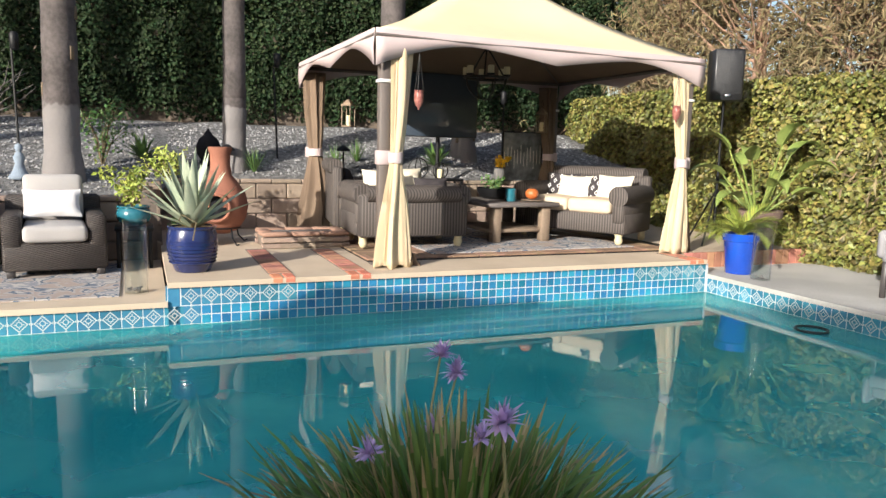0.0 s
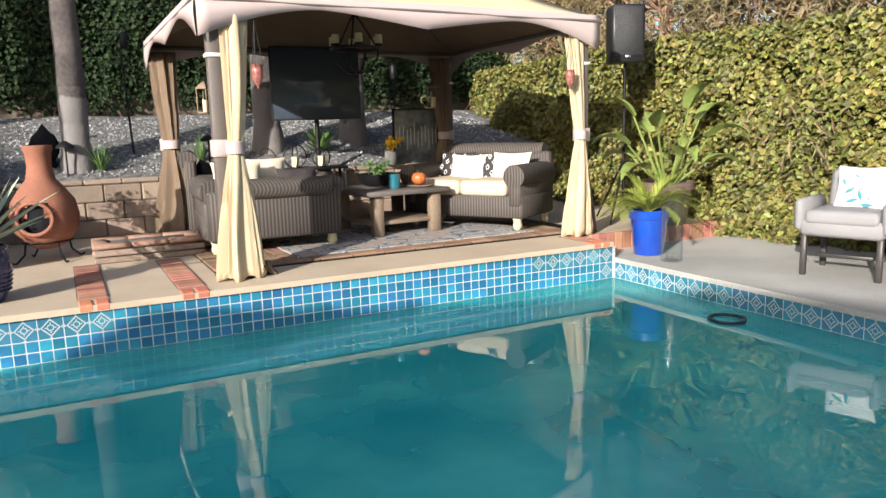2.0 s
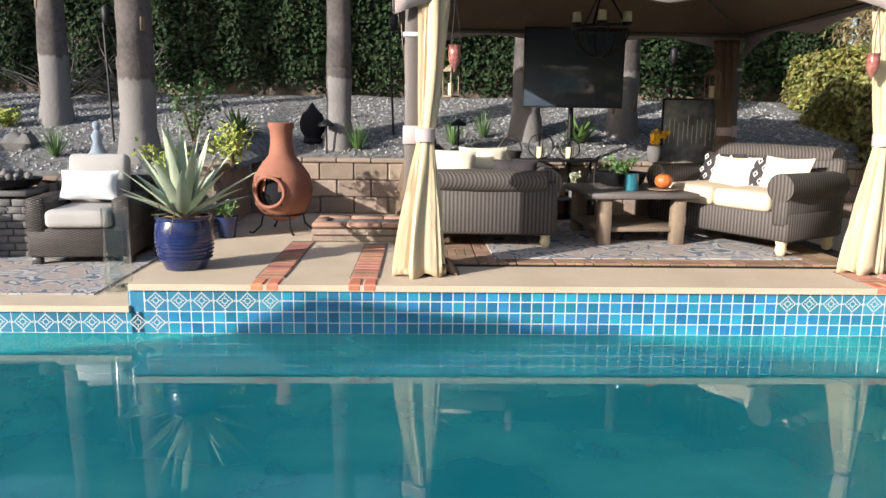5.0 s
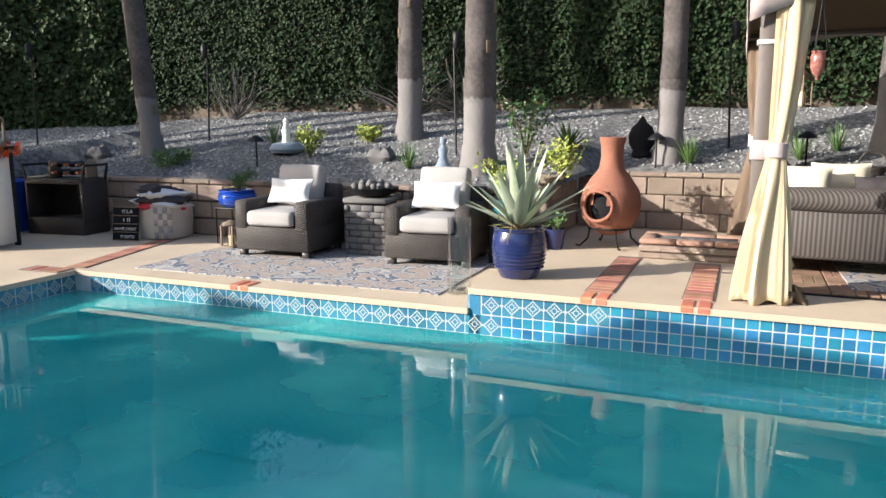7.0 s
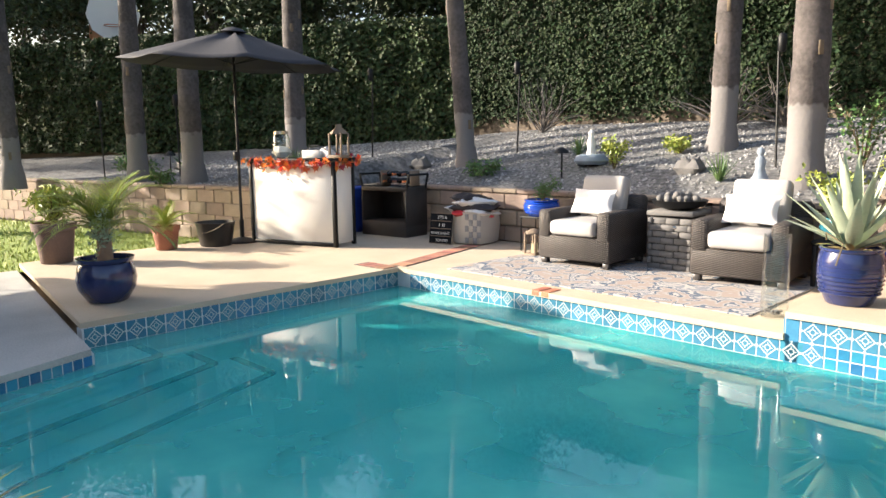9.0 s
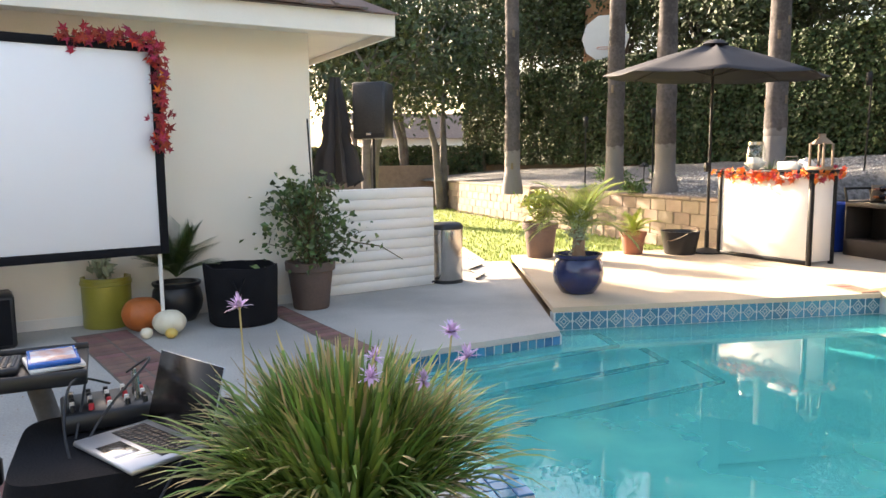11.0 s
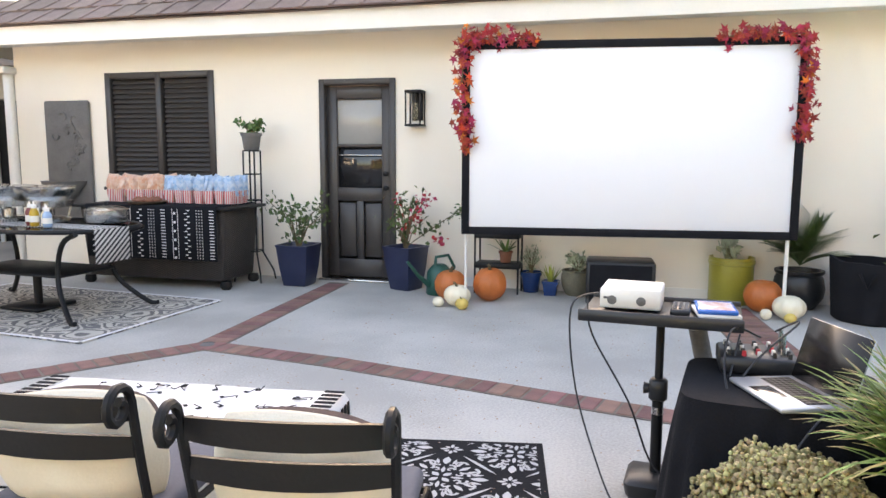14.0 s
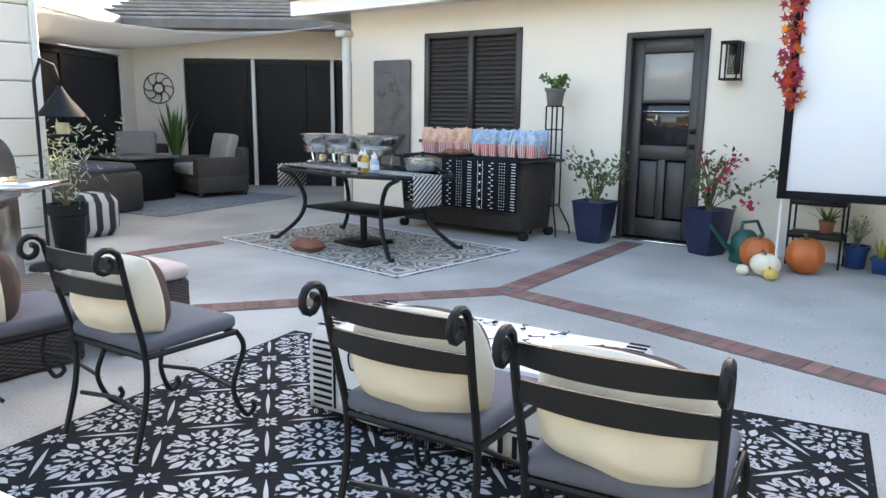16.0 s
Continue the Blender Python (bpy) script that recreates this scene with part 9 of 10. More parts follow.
for k in range(60):
    y = -0.26 + k * 0.0088
    fr_.box((0.652, y, 0.03 + 0.0), (0.003, 0.004, 0.06), 0, 0.0005)
tagged(part("fringe", fr_, CLOTH_B, th, "dark fringe", False), kind="stuff")
ot = thing("wicker_ottoman", "dark wicker ottoman with a pale pink cushion", "ottoman", (2.08, -3.15, 0), 22)
ot.scale = (0.8, 0.8, 0.86)
part("body", G().box((0, 0, 0.21), (0.55, 0.5, 0.40), 0, 0.015), WICKER, ot)
part("top_cushion", G().box((0, 0, 0.46), (0.56, 0.52, 0.10), 0, 0.03), mat("pale blush fabric", (0.62, 0.52, 0.48), 0.95, None, 4, 120, 0.1), ot)
ot2 = thing("wicker_chest", "low dark brown wicker chest", "chest", (2.80, -2.98, 0), 22)
part("body", G().box((0, 0, 0.19), (0.75, 0.45, 0.36), 0, 0.015), WICKER, ot2)
part("lid", G().box((0, 0, 0.39), (0.78, 0.48, 0.04), 0, 0.01), WICKER, ot2)
part("foot", G().box((-0.3, 0.15, 0.006), (0.06, 0.06, 0.012), 0, 0.002), WAX, ot2)
part("foot", G().box((0.3, 0.15, 0.006), (0.06, 0.06, 0.012), 0, 0.002), WAX, ot2)
lc = scroll_chair(2.98, -0.55, face(-0.95, -0.3), "black iron chair with a white cushion close to the path")
cushion("white_cushion", "white cushion lying on the near iron chair", (2.98, -0.55, 0.50), (4, 0, 20), 0.44, 0.42, 0.14, WHITE_F, "cushion")

# ---- projector stand and laptop table ----
st = thing("projector_stand", "black pole stand with a weighted base and a flat tray", "stand", (-0.13, 0.25, 0), 16)
part("pole", G().tube([(0, 0, 0.05), (0, 0, 0.42)], 0.022, 10), BLACK, st)
part("inner_pole", G().tube([(0, 0, 0.42), (0, 0, 0.725)], 0.016, 10), BLACK, st)
part("clamp", G().box((0, 0, 0.43), (0.06, 0.07, 0.09), 0, 0.012), PLASTIC, st)
part("knob", G().lathe([(0.02, 0), (0.024, 0.02), (0.0, 0.025)], 10, m=pose(0, -0.035, 0.43, 90)), PLASTIC, st)
part("steel_collar", G().lathe([(0.024, 0.33), (0.024, 0.36)], 14), STEEL, st)
part("base_box", G().box((0.02, 0.0, 0.05), (0.22, 0.22, 0.09), 0, 0.02, taper=0.9), PLASTIC, st)
part("tray", G().box((0.0, 0, 0.737), (0.38, 0.58, 0.016), 0, 0.005), PLASTIC, st)
part("tray_lip", G().box((0.19, 0, 0.745), (0.012, 0.58, 0.045), 0, 0.004), PLASTIC, st)
part("tray_lip", G().box((-0.19, 0, 0.748), (0.012, 0.58, 0.03), 0, 0.004), PLASTIC, st)
pj = thing("projector", "white box-shaped projector on the tray", "projector", (-0.11, 0.14, 0.746), 16)
pj.scale = (0.9, 0.9, 0.88)
part("casing", G().box((0, 0, 0.058), (0.23, 0.25, 0.088), 0, 0.006), WHITE, pj)
for y in (-0.075, 0.045):
    part("vent_disc", G().lathe([(0.0, 0.0), (0.018, 0.0), (0.02, -0.002)], 16, m=pose(0.117, y, 0.05, 0, 90, 0)), GREYSTONE, pj)
part("port", G().box((0.117, -0.10, 0.06), (0.004, 0.02, 0.01), 0, 0.001), GREYSTONE, pj)
for y in (-0.1, 0.1):
    part("foot", G().box((0, y, 0.004), (0.16, 0.02, 0.01), 0, 0.002), PLASTIC, pj)
rm_ = thing("remote_keypad", "small black remote with rows of buttons", "remote", (-0.14, 0.32, 0.746), 16)
part("body", G().box((0, 0, 0.012), (0.17, 0.07, 0.024), 0, 0.006), PLASTIC, rm_)
for i in range(6):
    for j in range(3):
        part("button", G().box((-0.06 + i * 0.024, -0.02 + j * 0.02, 0.026), (0.014, 0.012, 0.005), 0, 0.002), GREYSTONE, rm_)
dv = thing("disc_case", "bright blue film disc case lying on a second case", "disc case", (-0.17, 0.44, 0.746), 22)
BLUEP = mat("bright blue plastic", (0.02, 0.16, 0.60), 0.25, None, 4, 40, 0)
part("lower_case", G().box((0, 0, 0.010), (0.19, 0.15, 0.014), 0.1, 0.003), WHITE, dv)
part("case", G().box((0, 0, 0.026), (0.19, 0.14, 0.016), 0, 0.003), BLUEP, dv)
part("cover_print", G().box((0.005, 0, 0.0345), (0.15, 0.12, 0.001), 0, 0.0004), mat("cover print", (0.55, 0.62, 0.74), 0.3, (0.40, 0.16, 0.12), 9, 30, 0, amount=0.9), dv)
tb_ = thing("equipment_table", "small table hidden under a draped black cloth", "table", (0.02, 0.72, 0), 14)
g = G()
n = 168
for j in range(9):
    f = j / 8
    for i in range(n):
        a = 2 * math.pi * i / n
        k = 1 / (abs(math.cos(a)) ** 7 + abs(math.sin(a)) ** 7) ** (1 / 7)
        R = (0.27 + 0.055 * f ** 0.8) * k * (1 + (0.045 * math.sin(a * 17 + 0.8 * math.sin(a * 3)) + 0.03 * math.sin(a * 29 + 1)) * f ** 0.7)
        g.v.append((R * math.cos(a), R * math.sin(a) * 1.15, 0.575 - 0.565 * f))
for j in range(8):
    for i in range(n):
        a, b = j * n + i, j * n + (i + 1) % n
        g.f.append((b, a, a + n, b + n))
g.m = [0] * len(g.f)
part("cloth_skirt", g, CLOTH_B, tb_, "black cloth falling in folds")
part("cloth_top", G().poly(g.v[:n]), CLOTH_B, tb_, "black cloth laid over the top")
for sx in (-1, 1):
    for sy in (-1, 1):
        part("leg", G().tube([(sx * 0.2, sy * 0.22, 0.0), (sx * 0.2, sy * 0.22, 0.55)], 0.018, 8), BLACK, tb_)
part("tabletop", G().box((0, 0, 0.558), (0.48, 0.56, 0.022), 0, 0.004), BLACK, tb_)
lt_ = thing("laptop", "open silver laptop with a dark screen", "laptop", (0.14, 0.76, 0.578), 42)
part("base", G().box((0, 0, 0.010), (0.32, 0.225, 0.016), 0, 0.004), SILVER, lt_)
kbd = part("keyboard", G().box((0, 0.035, 0.0185), (0.27, 0.10, 0.001), 0, 0.0003), PLASTIC, lt_)
for r in range(5):
    for c in range(13):
        part("key", G().box((-0.123 + c * 0.0205, 0.075 - r * 0.0195, 0.0200), (0.017, 0.016, 0.002), 0, 0.0006), PLASTIC, kbd)
part("trackpad", G().box((0, -0.065, 0.0185), (0.11, 0.07, 0.001), 0, 0.0003), STEEL, lt_)
sc = part("lid", G().box((0, 0, 0.107), (0.32, 0.007, 0.215), 0, 0.003, m=pose(0, 0.114, 0.012, -16)), SILVER, lt_)
part("display", G().box((0, -0.0045, 0.107), (0.319, 0.002, 0.213), 0, 0.0005, m=pose(0, 0.114, 0.012, -16)), mat("dark display", (0.012, 0.010, 0.010), 0.22, (0.008, 0.007, 0.007), 4, 60, 0.0, spec=0.3), sc, "dark glossy display")
mx_ = thing("audio_mixer", "small black audio mixer with knobs", "mixer", (-0.14, 0.60, 0.578), 20)
part("body", G().box((0, 0, 0.03), (0.22, 0.26, 0.06), 0, 0.008), PLASTIC, mx_)
for i in range(5):
    for j in range(5):
        part("knob", G().lathe([(0.008, 0), (0.007, 0.018), (0.0, 0.019)], 8, (-0.08 + i * 0.04, -0.1 + j * 0.05, 0.06)), WHITE if (i + j) % 3 == 0 else PINK if (i + j) % 5 == 0 else PLASTIC, mx_)
for x in (-0.02, 0.05):
    part("plug", G().tube([(x, 0.08, 0.06), (x, 0.08, 0.14)], 0.008, 6), STEEL, mx_)
q = random.Random(12)
for pts in (((-0.05, 0.02, 0.80), (0.02, -0.06, 0.74), (-0.02, -0.05, 0.4), (0.05, 0.1, 0.1), (0.12, 0.2, 0.012)), ((0.0, -0.0, 0.78), (0.06, 0.05, 0.66), (0.05, 0.2, 0.42), (0.08, 0.32, 0.2), (0.1, 0.5, 0.15)),
            ((-0.1, 0.55, 0.70), (0.03, 0.55, 0.55), (0.05, 0.5, 0.3), (0.02, 0.42, 0.012)), ((-0.14, 0.66, 0.72), (-0.05, 0.75, 0.78), (0.05, 0.62, 0.62), (0.22, 0.55, 0.4), (0.2, 0.6, 0.1)),
            ((-0.1, 0.62, 0.70), (0.02, 0.55, 0.74), (0.16, 0.58, 0.58), (0.32, 0.75, 0.42), (0.3, 0.9, 0.3)), ((0.2, 0.9, 0.59), (0.34, 0.85, 0.52), (0.36, 0.75, 0.3), (0.34, 0.7, 0.05))):
    c = thing("cable", "thin black power cable hanging from the equipment", "cable", group="cables of the equipment")
    part("wire", G().tube(arc(pts, 6), 0.004, 5), PLASTIC, c)
lg_ = thing("driftwood_post", "leaning weathered grey wooden post", "post", (-0.32, 0.47, 0), 0)
part("post", G().tube(arc([(0, 0, 0), (0.01, -0.05, 0.3), (0.0, -0.10, 0.5), (0.02, -0.13, 0.655)]), 0.036, 9), GREYSTONE, lg_)

# ---- potted strap-leaf plant at the pool edge ----
t = thing("strap_leaf_plant", "dense arching strap-leaf plant with lilac flowers in a navy pot", "potted plant", (0.42, 1.32, 0))
part("pot", G().lathe(pot_prof(0.24, 0.50, "belly"), 36), BLUE, t)
part("soil", G().lathe([(0.0, 0.004), (0.2, 0.0)], 20, (0, 0, 0.44)), EARTH, t)
q = random.Random(2)
g1, g2 = G(), G()
for i in range(1550):
    a = q.uniform(0, 6.28)
    e = q.uniform(0.8, 1.54)
    r0 = q.uniform(0, 0.16)
    strap_leaf(g2 if q.random() < 0.09 else g1, (r0 * math.cos(a), r0 * math.sin(a), 0.45), (math.cos(a) * math.cos(e), math.sin(a) * math.cos(e), math.sin(e)), q.uniform(0.30, 0.48), q.uniform(0.011, 0.018), q.uniform(0.6, 2.1), q, 0, 8, 0.35, 5.0, 1 if q.random() < 0.45 else None)
tagged(part("leaves", g1, [BLADE, BLADE_D], t), kind="stuff")
tagged(part("dry_leaves", g2, [BLADE_D, BLADE_D], t, "dry straw-coloured leaf tips"), kind="stuff")
for (x, y, h, lean) in ((0.03, 0.24, 0.50, 0.04), (0.06, 0.26, 0.45, 0.06), (-0.02, -0.24, 0.56, -0.03), (0.05, 0.05, 0.40, 0.02), (-0.08, 0.1, 0.39, -0.05), (0.0, 0.18, 0.37, 0.03)):
    s_ = part("flower_stalk", G().tube([(x * 0.3, y * 0.3, 0.45), (x, y, 0.45 + h * 0.6), (x + lean, y + lean * 0.4, 0.45 + h)], 0.0025, 5), BLADE_D, t)
    fl = G()
    for k in range(40):
        a, e = q.uniform(0, 6.28), q.uniform(-0.5, 1.5)
        strap_leaf(fl, (x + lean, y + lean * 0.4, 0.45 + h), (math.cos(a) * math.cos(e), math.sin(a) * math.cos(e), math.sin(e)), q.uniform(0.022, 0.04), 0.010, 0.3, q, 0, 3)
    tagged(part("flower_head", fl, LILAC, s_, "lilac flower head"), kind="stuff")
t = potted("sedum_pot", "overflowing yellow-green sedum in a low pot", (0.52, 0.86, 0), 0.20, 0.36, TERRA_D, "flare")
g = G()
for i in range(5200):
    a, e = q.uniform(0, 6.28), q.uniform(-0.25, 1.5)
    R = (0.25 - 0.09 * q.random() ** 2) * (1 + 0.22 * noise.noise(V3(math.cos(a) * 2.2, math.sin(a) * 2.2, e * 2.2)) + 0.12 * noise.noise(V3(math.cos(a) * 6, math.sin(a) * 6, e * 6)))
    c = V3(R * math.cos(a) * math.cos(e), R * math.sin(a) * math.cos(e), 0.34 + R * 0.72 * math.sin(e))
    s_ = q.uniform(0.6, 1.15)
    g.lathe([(0.0, -0.009 * s_), (0.008 * s_, -0.003), (0.0075 * s_, 0.004), (0.0, 0.009 * s_)], 5, tuple(c))
tagged(part("sedum", g, SEDUM, t, "bead-like yellow-green leaves"), kind="stuff")
part("sedum_mound", G().lathe([(0.17, 0.28), (0.18, 0.36), (0.13, 0.44), (0.0, 0.46)], 20), EARTH, t, "dark stems under the leaves")

# ---- right-hand deck ----
t = potted("cobalt_pot", "grassy palm in a tall cobalt blue glazed pot", (5.98, 6.38, LOW), 0.20, 0.44, COBALT, "flare")
fronds(t, 0.40, 16, 0.55, LEAF_Y, 14, 1.6, 0.22)
bb = potted("clay_urn", "large-leaved banana plant in a weathered clay urn", (6.80, 7.0, UP), 0.30, 0.48, TERRA_D, "flare")
q = random.Random(31)
for k in range(13):
    a, e = k * 2.4 + 0.6, 0.50 + 0.062 * k
    base = V3(0.05 * math.cos(a), 0.05 * math.sin(a), 0.42)
    d_ = V3(math.cos(a) * math.cos(e), math.sin(a) * math.cos(e), math.sin(e))
    L = 0.34 + 0.045 * k
    mid, tip = base + d_ * L * 0.6, base + d_ * L
    part("leaf_stalk", G().tube([base, mid, tip], [0.018, 0.013, 0.009], 6), BANANA, bb)
    g = G()
    strap_leaf(g, tip, (d_.x * 1.7, d_.y * 1.7, d_.z * 0.6 + 0.3), 0.48, 0.22, 2.2, q, 0, 9, 0.45)
    part("big_leaf", g, BANANA, bb, "broad glossy green leaf")
LINEN_G = mat("grey linen upholstery", (0.30, 0.285, 0.29), 0.95, (0.25, 0.24, 0.245), 4, 140, 0.15, spec=0.2)
gc = thing("grey_armchair", "pale grey upholstered armchair with dark wooden legs", "armchair", (6.62, 4.72, LOW), -72)
part("seat", G().box((0, 0, 0.40), (0.62, 0.60, 0.14), 0, 0.03), LINEN_G, gc)
part("seat_cushion", G().slab(pose(0, -0.03, 0.49), 0.54, 0.57, 0.11, 0.04, 0.015), LINEN_G, gc)
part("backrest", G().box((0, 0.27, 0.66), (0.66, 0.11, 0.52), 0, 0.045, m=pose(0, 0.09, 0, -13)), LINEN_G, gc)
for sx in (-1, 1):
    part("arm", G().box((sx * 0.32, -0.02, 0.50), (0.08, 0.56, 0.26), 0, 0.03), LINEN_G, gc)
    for sy in (-1, 1):
        part("leg", G().box((sx * 0.28, sy * 0.25, 0.17), (0.045, 0.045, 0.34), 0, 0.005), DOORM, gc)
part("stretcher", G().box((0, 0, 0.14), (0.52, 0.03, 0.03), 0, 0.004), DOORM, gc)
pp_ = cushion("printed_pillow", "white pillow with blue and green leaf print", (6.70, 4.70, LOW + 0.70), (70, 0, -72), 0.40, 0.38, 0.13, WHITE_F, "pillow")
lp_ = G()
for k in range(11):
    a = k * 2.4
    rr = 0.03 + 0.011 * k
    petal(lp_, rr * math.cos(a), rr * math.sin(a) - 0.02, a * 1.7, -0.05, 0.05, 0.016, 0.072 - 1.2 * rr * rr)
part("leaf_print", lp_, mat("blue and green leaf print", (0.05, 0.22, 0.36), 0.9, (0.10, 0.26, 0.16), 12, 40, 0, amount=0.9), pp_, "printed blue and green leaves", False)
sk = thing("pool_skimmer_ring", "dark oval skimmer ring floating at the pool side", "ring", (5.25, 4.75, ZW + 0.01))
part("ring", G().tube([(0.13 * math.cos(a), 0.13 * math.sin(a), 0) for a in [2 * math.pi * k / 24 for k in range(25)]], 0.012, 6), PLASTIC, sk)

# ---- planting and ornaments on the bank ----
def on_bank(x, y):
    return (x, y, bank_z(x, y))


def tuft(x, y, r, n, m, seed, label, name="ornamental_grass", up=(0.6, 1.5), wd_=0.012):
    t = thing(name, label, "plant", on_bank(x, y))
    rosette(t, 0, n, r, wd_, m, seed, up, 0.5, "leaf_clump", 5)


for i, (x, y) in enumerate(((-1.72, 9.3), (1.34, 10.4), (2.5, 10.6), (-4.3, 10.3), (2.9, 10.9), (-8.6, 8.3))):
    tuft(x, y, 0.36, 46, LEAF, 100 + i, "tuft of slender green grass in gravel")
for i, (x, y, r) in enumerate(((-0.05, 10.3, 0.36), (4.1, 10.75, 0.42), (-10.6, 7.4, 0.5), (-12.2, 7.0, 0.5))):
    tuft(x, y, r, 26, LEAF, 110 + i, "broad-leaved green rosette plant in gravel", "agave_rosette", (0.2, 1.4), 0.07)
for i, (x, y, m, r, h) in enumerate(((-3.36, 9.75, LEAF_Y, 0.22, 0.4), (-0.5, 10.0, LEAF, 0.42, 0.75), (-2.9, 10.6, LEAF_Y, 0.2, 0.22), (-5.3, 9.3, LEAF, 0.35, 0.16), (-11.0, 6.6, LEAF, 0.4, 0.3), (-9.4, 6.4, LEAF, 0.25, 0.2), (0.2, 8.95, LEAF_Y, 0.3, 0.4))):
    t = thing("garden_shrub", "small leafy shrub growing in gravel", "shrub", on_bank(x, y))
    bush(t, 0, r, h, 420, 0.06, m, 120 + i, stems=14)
for i, (x, y) in enumerate(((-3.0, 12.3), (-2.2, 12.4), (-6.5, 12.3))):
    t = thing("bare_shrub", "leafless tangle of brown vine stems", "shrub", on_bank(x, y))
    g = G()
    qq = random.Random(200 + i)
    for k in range(26):
        a, e, p, pts = qq.uniform(0, 6.28), qq.uniform(0.3, 1.4), V3(0, 0, 0), []
        dd = V3(math.cos(a) * math.cos(e), math.sin(a) * math.cos(e) * 0.5, math.sin(e))
        for s in range(7):
            pts.append(p.copy())
            p = p + dd * 0.17
            dd = (dd + V3(qq.uniform(-0.4, 0.4), qq.uniform(-0.3, 0.3), qq.uniform(-0.25, 0.2))).normalized()
        g.tube(pts, [0.014 - 0.0016 * s for s in range(7)], 4)
    tagged(part("branchwork", g, BARK, t), kind="stuff")
fo = thing("garden_fountain", "small blue-grey stone fountain with a pale figure", "fountain", on_bank(-3.85, 9.95))
part("basin", G().lathe([(0.2, 0), (0.24, 0.05), (0.20, 0.12), (0.14, 0.14), (0.0, 0.12)], 20), BLUESTONE, fo)
part("figure", G().lathe([(0.07, 0.12), (0.05, 0.22), (0.065, 0.30), (0.03, 0.38), (0.045, 0.43), (0.0, 0.48)], 14), WHITE, fo)
me_ = solid("garden_statue", G().lathe([(0.17, 0), (0.19, 0.04), (0.12, 0.14), (0.07, 0.30), (0.10, 0.42), (0.06, 0.50), (0.04, 0.53), (0.07, 0.60), (0.05, 0.67), (0.0, 0.70)], 18), BLUESTONE, "seated blue-grey stone statue in the gravel", "statue", smooth=True)
me_.location = on_bank(-1.28, 9.3)
me_.scale = (0.6, 0.6, 0.55)
bh = solid("garden_ornament", G().lathe([(0.10, 0), (0.12, 0.03), (0.10, 0.08), (0.15, 0.16), (0.16, 0.26), (0.12, 0.36), (0.06, 0.41), (0.03, 0.46), (0.0, 0.5)], 20), CLOTH_B, "black sculpted stone ornament on the gravel", "ornament", smooth=True)
bh.location = on_bank(0.77, 10.62)
for x, y in ((-3.87, 9.3), (0.98, 10.3), (2.55, 10.35), (-10.9, 7.2)):
    t = thing("path_light", "small black path light in gravel", "path light", on_bank(x, y), 0, "path lights on the bank")
    part("stem", G().tube([(0, 0, -0.05), (0, 0, 0.34)], 0.012, 6), BLACK, t)
    part("hood", G().lathe([(0.10, 0.32), (0.09, 0.35), (0.02, 0.40), (0.0, 0.40)], 16), BLACK, t)
for x, y, h in ((-5.66, 10.55, 1.25), (-1.35, 9.9, 1.3), (1.75, 11.0, 1.3), (-9.9, 6.9, 1.2), (-11.6, 6.3, 1.2), (-7.9, 9.4, 1.3), (5.25, 10.8, 1.0)):
    t = thing("garden_torch", "slim black garden torch on a thin pole", "torch", on_bank(x, y), random.uniform(0, 90), "torches on the bank")
    part("pole", G().tube([(0, 0, -0.1), (0.03 * random.uniform(-2, 2), 0, h)], 0.014, 6), BLACK, t)
    part("head", G().lathe([(0.03, h - 0.02), (0.045, h), (0.05, h + 0.15), (0.03, h + 0.18), (0.0, h + 0.18)], 12), BLACK, t)
for x, y in ((-2.23, 9.6), (-6.9, 9.6), (-11.2, 7.6)):
    t = solid("landscape_rock", G().pillow(Matrix.Identity(4), 0.34, 0.26, 0.22, 8, 0, 0.3, 0.08), GREYSTONE, "rounded grey landscape rock on gravel", "rock", smooth=True)
    t.location = Vector(on_bank(x, y)) + V3(0, 0, 0.05)
hp = thing("basketball_hoop", "white basketball backboard beyond the hedge", "basketball hoop", (-20.9, 10.3, 0), 60)
part("backboard", G().lathe([(0.75, -0.03), (0.75, 0.03)], 10, m=pose(0, 0, 5.2, 90)), WHITE, hp)
part("pole", G().tube([(0, 0.3, 0), (0, 0.3, 4.6), (0, 0.05, 5.2)], 0.08, 8), STEEL, hp)
part("hoop_ring", G().tube([(0.23 * math.cos(a), -0.30 + 0.23 * math.sin(a), 4.85) for a in [2 * math.pi * k / 20 for k in range(21)]], 0.012, 5), PUMPKIN, hp)
pt_ = thing("bare_palm", "tall shaggy palm trunk with dry orange skirt", "palm", (-22.5, 10.8, 0))
part("trunk", G().tube([(0, 0, 0), (0, 0, 9)], [0.4, 0.35], 12), BARK_B, pt_)
part("dry_skirt", G().lathe([(0.45, 4.2), (0.62, 4.6), (0.55, 7.0), (0.4, 9.0)], 20), mat("dry palm thatch", (0.55, 0.30, 0.17), 0.95, (0.36, 0.19, 0.10), 3, 18, 0.8), pt_)

# ---- shaded patio wing ----
solid("wing_rug", G().box((0.4, -9.6, 0.006), (2.6, 2.0, 0.012), 0.55, 0.003), mat("blue check rug", (0.10, 0.13, 0.17), 0.95, (0.30, 0.31, 0.32), 30, 60, 0.1, amount=0.9), "blue and grey check rug on the shaded patio", "rug")
RATT = weave("grey brown rattan", (0.14, 0.12, 0.11), (0.04, 0.034, 0.03), 120, 150)
wicker_chair(-0.15, -10.25, 0.012, 100, "grey-brown rattan lounge chair with grey cushions under the sail", 0.95, RATT, LINEN, "lounge seats in the wing")
wicker_chair(0.75, -11.35, 0.012, 160, "grey-brown rattan lounge chair with grey cushions in the corner", 0.95, RATT, LINEN, "lounge seats in the wing")
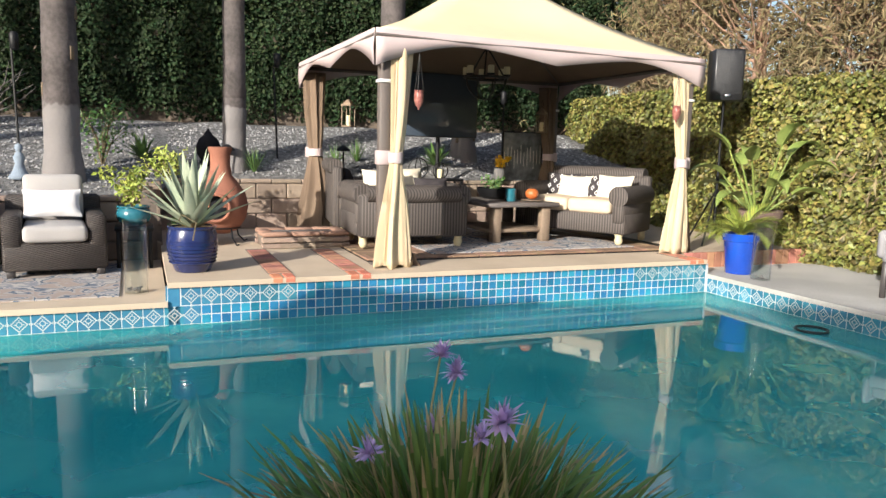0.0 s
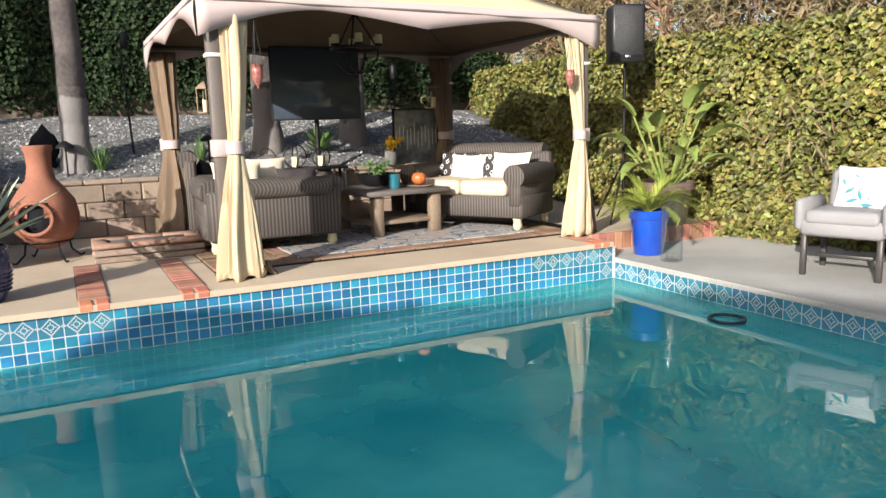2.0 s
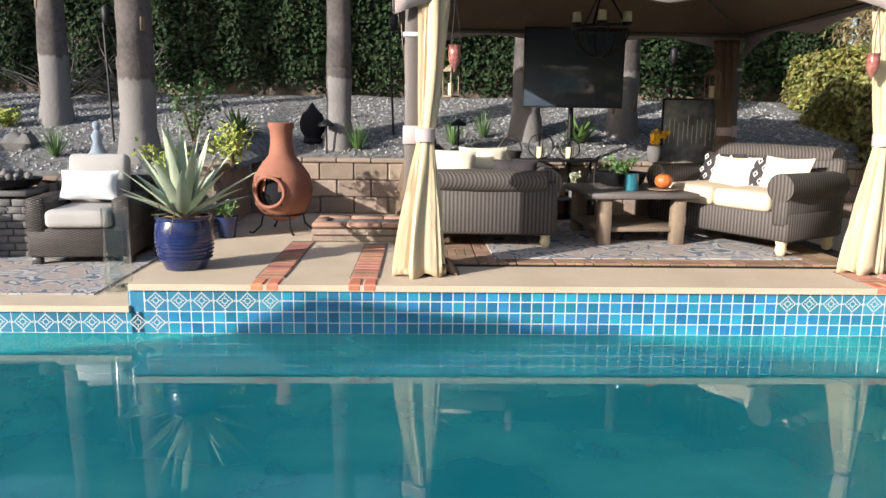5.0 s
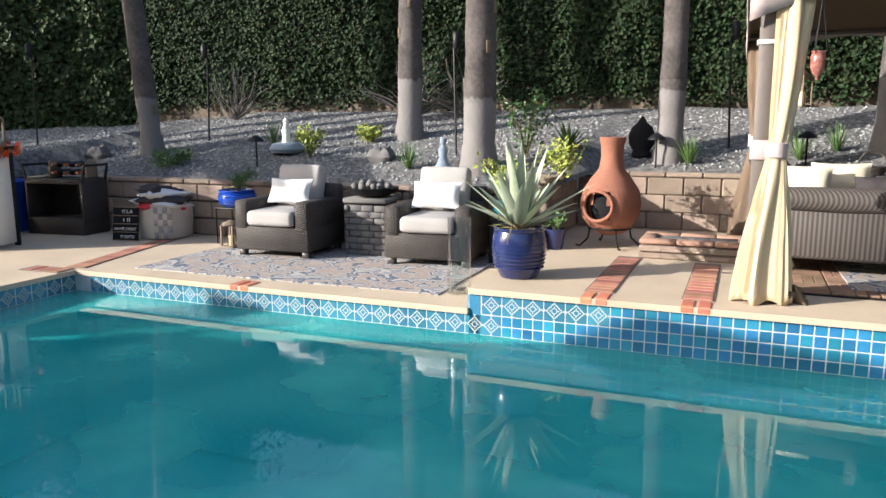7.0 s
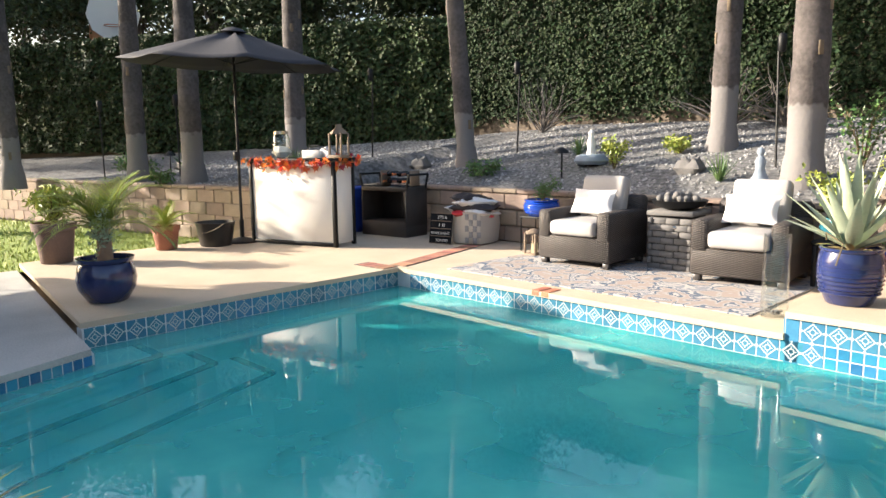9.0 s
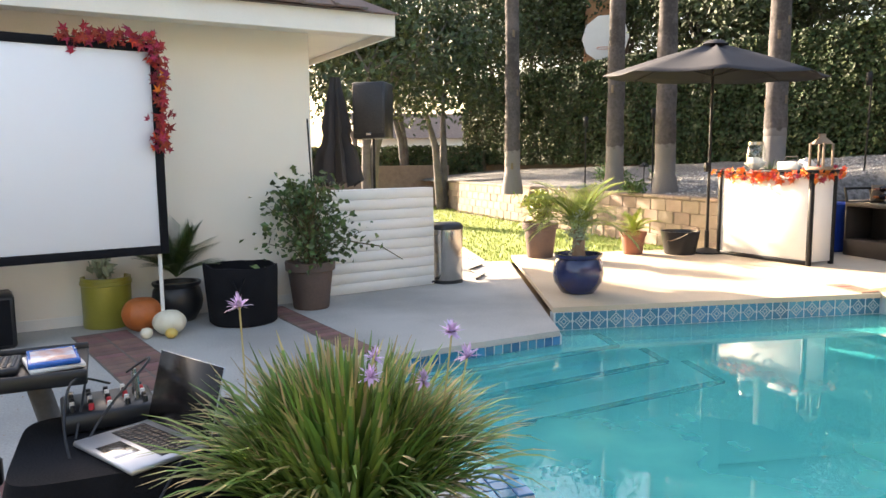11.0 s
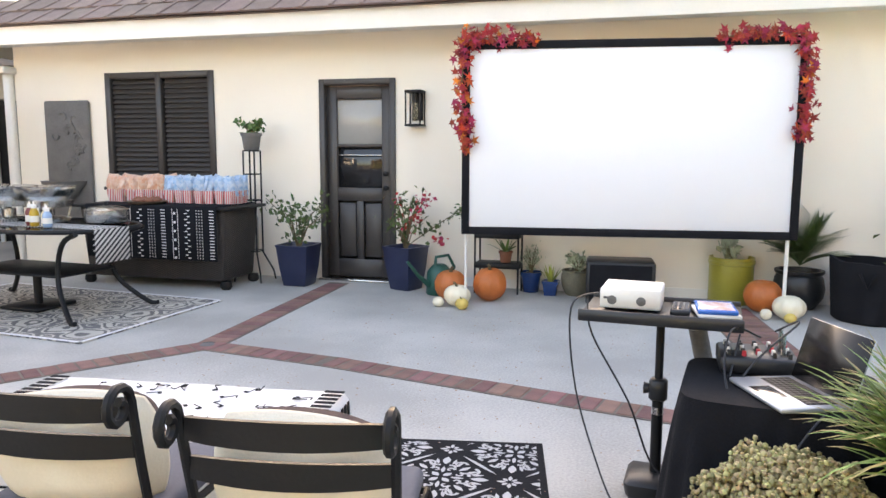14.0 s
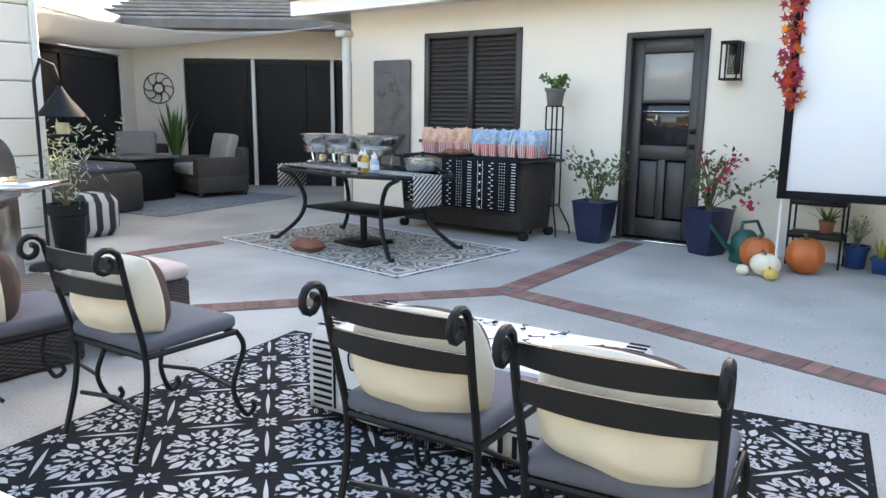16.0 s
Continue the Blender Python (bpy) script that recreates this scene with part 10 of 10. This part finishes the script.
lo = thing("rattan_sofa_end", "grey-brown rattan sofa end with dark cushion", "sofa", (1.72, -9.1, 0), -60)
part("base", G().box((0, 0, 0.26), (1.3, 0.8, 0.50), 0, 0.05), RATT, lo)
part("seat_cushion", G().box((0, 0, 0.55), (1.2, 0.72, 0.12), 0, 0.05), GREY_F, lo)
fp_ = thing("fire_table", "square dark fire table", "table", (0.95, -10.05, 0), 30)
part("body", G().box((0, 0, 0.30), (0.75, 0.75, 0.58), 0, 0.02), BLACK, fp_)
part("top", G().box((0, 0, 0.61), (0.86, 0.86, 0.04), 0, 0.008), GREYSTONE, fp_)
t = potted("snake_plant", "tall snake plant with upright green leaves", (0.15, -11.1, 0), 0.22, 0.5, GREYSTONE, "flare")
rosette(t, 0.45, 30, 0.95, 0.07, LEAF, 130, (1.15, 1.55), 0.05, seg=5)
sb = thing("side_table", "small round side table with a white dish", "table", (0.45, -10.75, 0))
part("tabletop", G().lathe([(0.22, 0.52), (0.22, 0.55), (0.0, 0.55)], 20), BLACK, sb)
part("pedestal", G().tube([(0, 0, 0), (0, 0, 0.52)], 0.03, 8), BLACK, sb)
part("dish", G().lathe([(0.10, 0.55), (0.13, 0.60), (0.0, 0.58)], 16), WHITE, sb)
med = thing("wall_medallion", "round wrought iron scroll medallion on the wall", "wall ornament")
med.matrix_basis = W2 @ pose(5.62, 0.03, 1.62)
part("ring", G().tube([(0.25 * math.cos(a), 0, 0.25 * math.sin(a)) for a in [2 * math.pi * k / 28 for k in range(29)]], 0.008, 5), BLACK, med)
for k in range(8):
    a = math.pi / 4 * k
    part("scroll", G().tube([(math.cos(a) * (0.05 + 0.02 * i) + 0.045 * math.cos(a + i * 0.9), 0, math.sin(a) * (0.05 + 0.02 * i) + 0.045 * math.sin(a + i * 0.9)) for i in range(8)], 0.008, 5), BLACK, med)
pf = thing("striped_pouf", "square pouf with black and white stripes", "pouf", (1.86, -7.05, 0), 20)
part("pouf", G().box((0, 0, 0.22), (0.44, 0.44, 0.44), 0, 0.09), stripes("black and white stripe", (0.62, 0.60, 0.58), (0.03, 0.03, 0.032), (1, 0, 0), 7.5, 0.9, 6, 0), pf)
gr = thing("gas_grill", "stainless steel gas grill with a side shelf", "grill", (2.96, -4.12, 0), 148)
part("cabinet", G().box((0, 0, 0.38), (0.62, 0.5, 0.72), 0, 0.02), STEEL, gr)
part("firebox", G().box((0, 0, 0.80), (0.66, 0.52, 0.16), 0, 0.03), STEEL, gr)
part("hood", G().lathe([(0.0, -0.31), (0.22, -0.31), (0.235, -0.28), (0.235, 0.28), (0.22, 0.31), (0.0, 0.31)], 28, m=pose(0, 0.02, 0.90, 0, 90, 0)), STEEL, gr, "domed steel hood")
part("side_shelf", G().box((0.49, 0, 0.84), (0.32, 0.44, 0.04), 0, 0.012), STEEL, gr)
part("drawer", G().box((0, -0.26, 0.45), (0.54, 0.02, 0.22), 0, 0.006), STEEL, gr)
for x in (-0.2, 0.0, 0.2):
    part("knob", G().lathe([(0.03, 0), (0.028, 0.03), (0.0, 0.032)], 14, m=pose(x, -0.26, 0.80, 90)), CHROME, gr)
fl = thing("iron_floor_lamp", "black iron lamp with a leaf-cut hood hung over a candle", "lamp", (2.36, -5.50, 0), 205)
part("post", G().tube([(0, 0, 0), (0, 0, 1.5), (0.06, 0, 1.66), (0.16, 0, 1.62), (0.2, 0, 1.5)], 0.014, 7), BLACK, fl)
part("base", G().lathe([(0.16, 0), (0.15, 0.03), (0.02, 0.05)], 18), BLACK, fl)
part("hood", G().lathe([(0.19, 1.22), (0.17, 1.25), (0.05, 1.40), (0.02, 1.46), (0.0, 1.46)], 18, (0.2, 0, 0)), BLACK, fl)
part("candle_plate", G().lathe([(0.10, 1.06), (0.11, 1.08), (0.0, 1.07)], 18, (0.2, 0, 0)), BLACK, fl)
part("candle", G().lathe([(0.05, 1.08), (0.05, 1.17), (0.0, 1.17)], 14, (0.2, 0, 0)), WAX, fl)
t = potted("olive_branch_pot", "thin silvery olive branches in a dark pot", (2.18, -5.72, 0), 0.16, 0.50, BLACK, "flare")
bush(t, 0.48, 0.60, 0.62, 420, 0.075, AGAVE, 140, aspect=0.2, stems=9)

# ---- dry crumbs and leaf bits on the paving ----
q = random.Random(77)
g = G()
for i in range(900):
    x, y = q.uniform(-2.6, 2.2), q.uniform(-3.2, 1.5)
    a, r = q.uniform(0, 6.28), q.uniform(0.003, 0.009)
    pts = [(x + r * q.uniform(0.6, 1.3) * math.cos(a + k * 1.256), y + r * q.uniform(0.5, 1.2) * math.sin(a + k * 1.256), 0.0022 + 0.003 * (k % 2)) for k in range(5)]
    g.poly(pts)
solid("leaf_litter", g, BARK_B, "dry brown leaf crumbs scattered on the concrete", "leaf litter", "stuff")
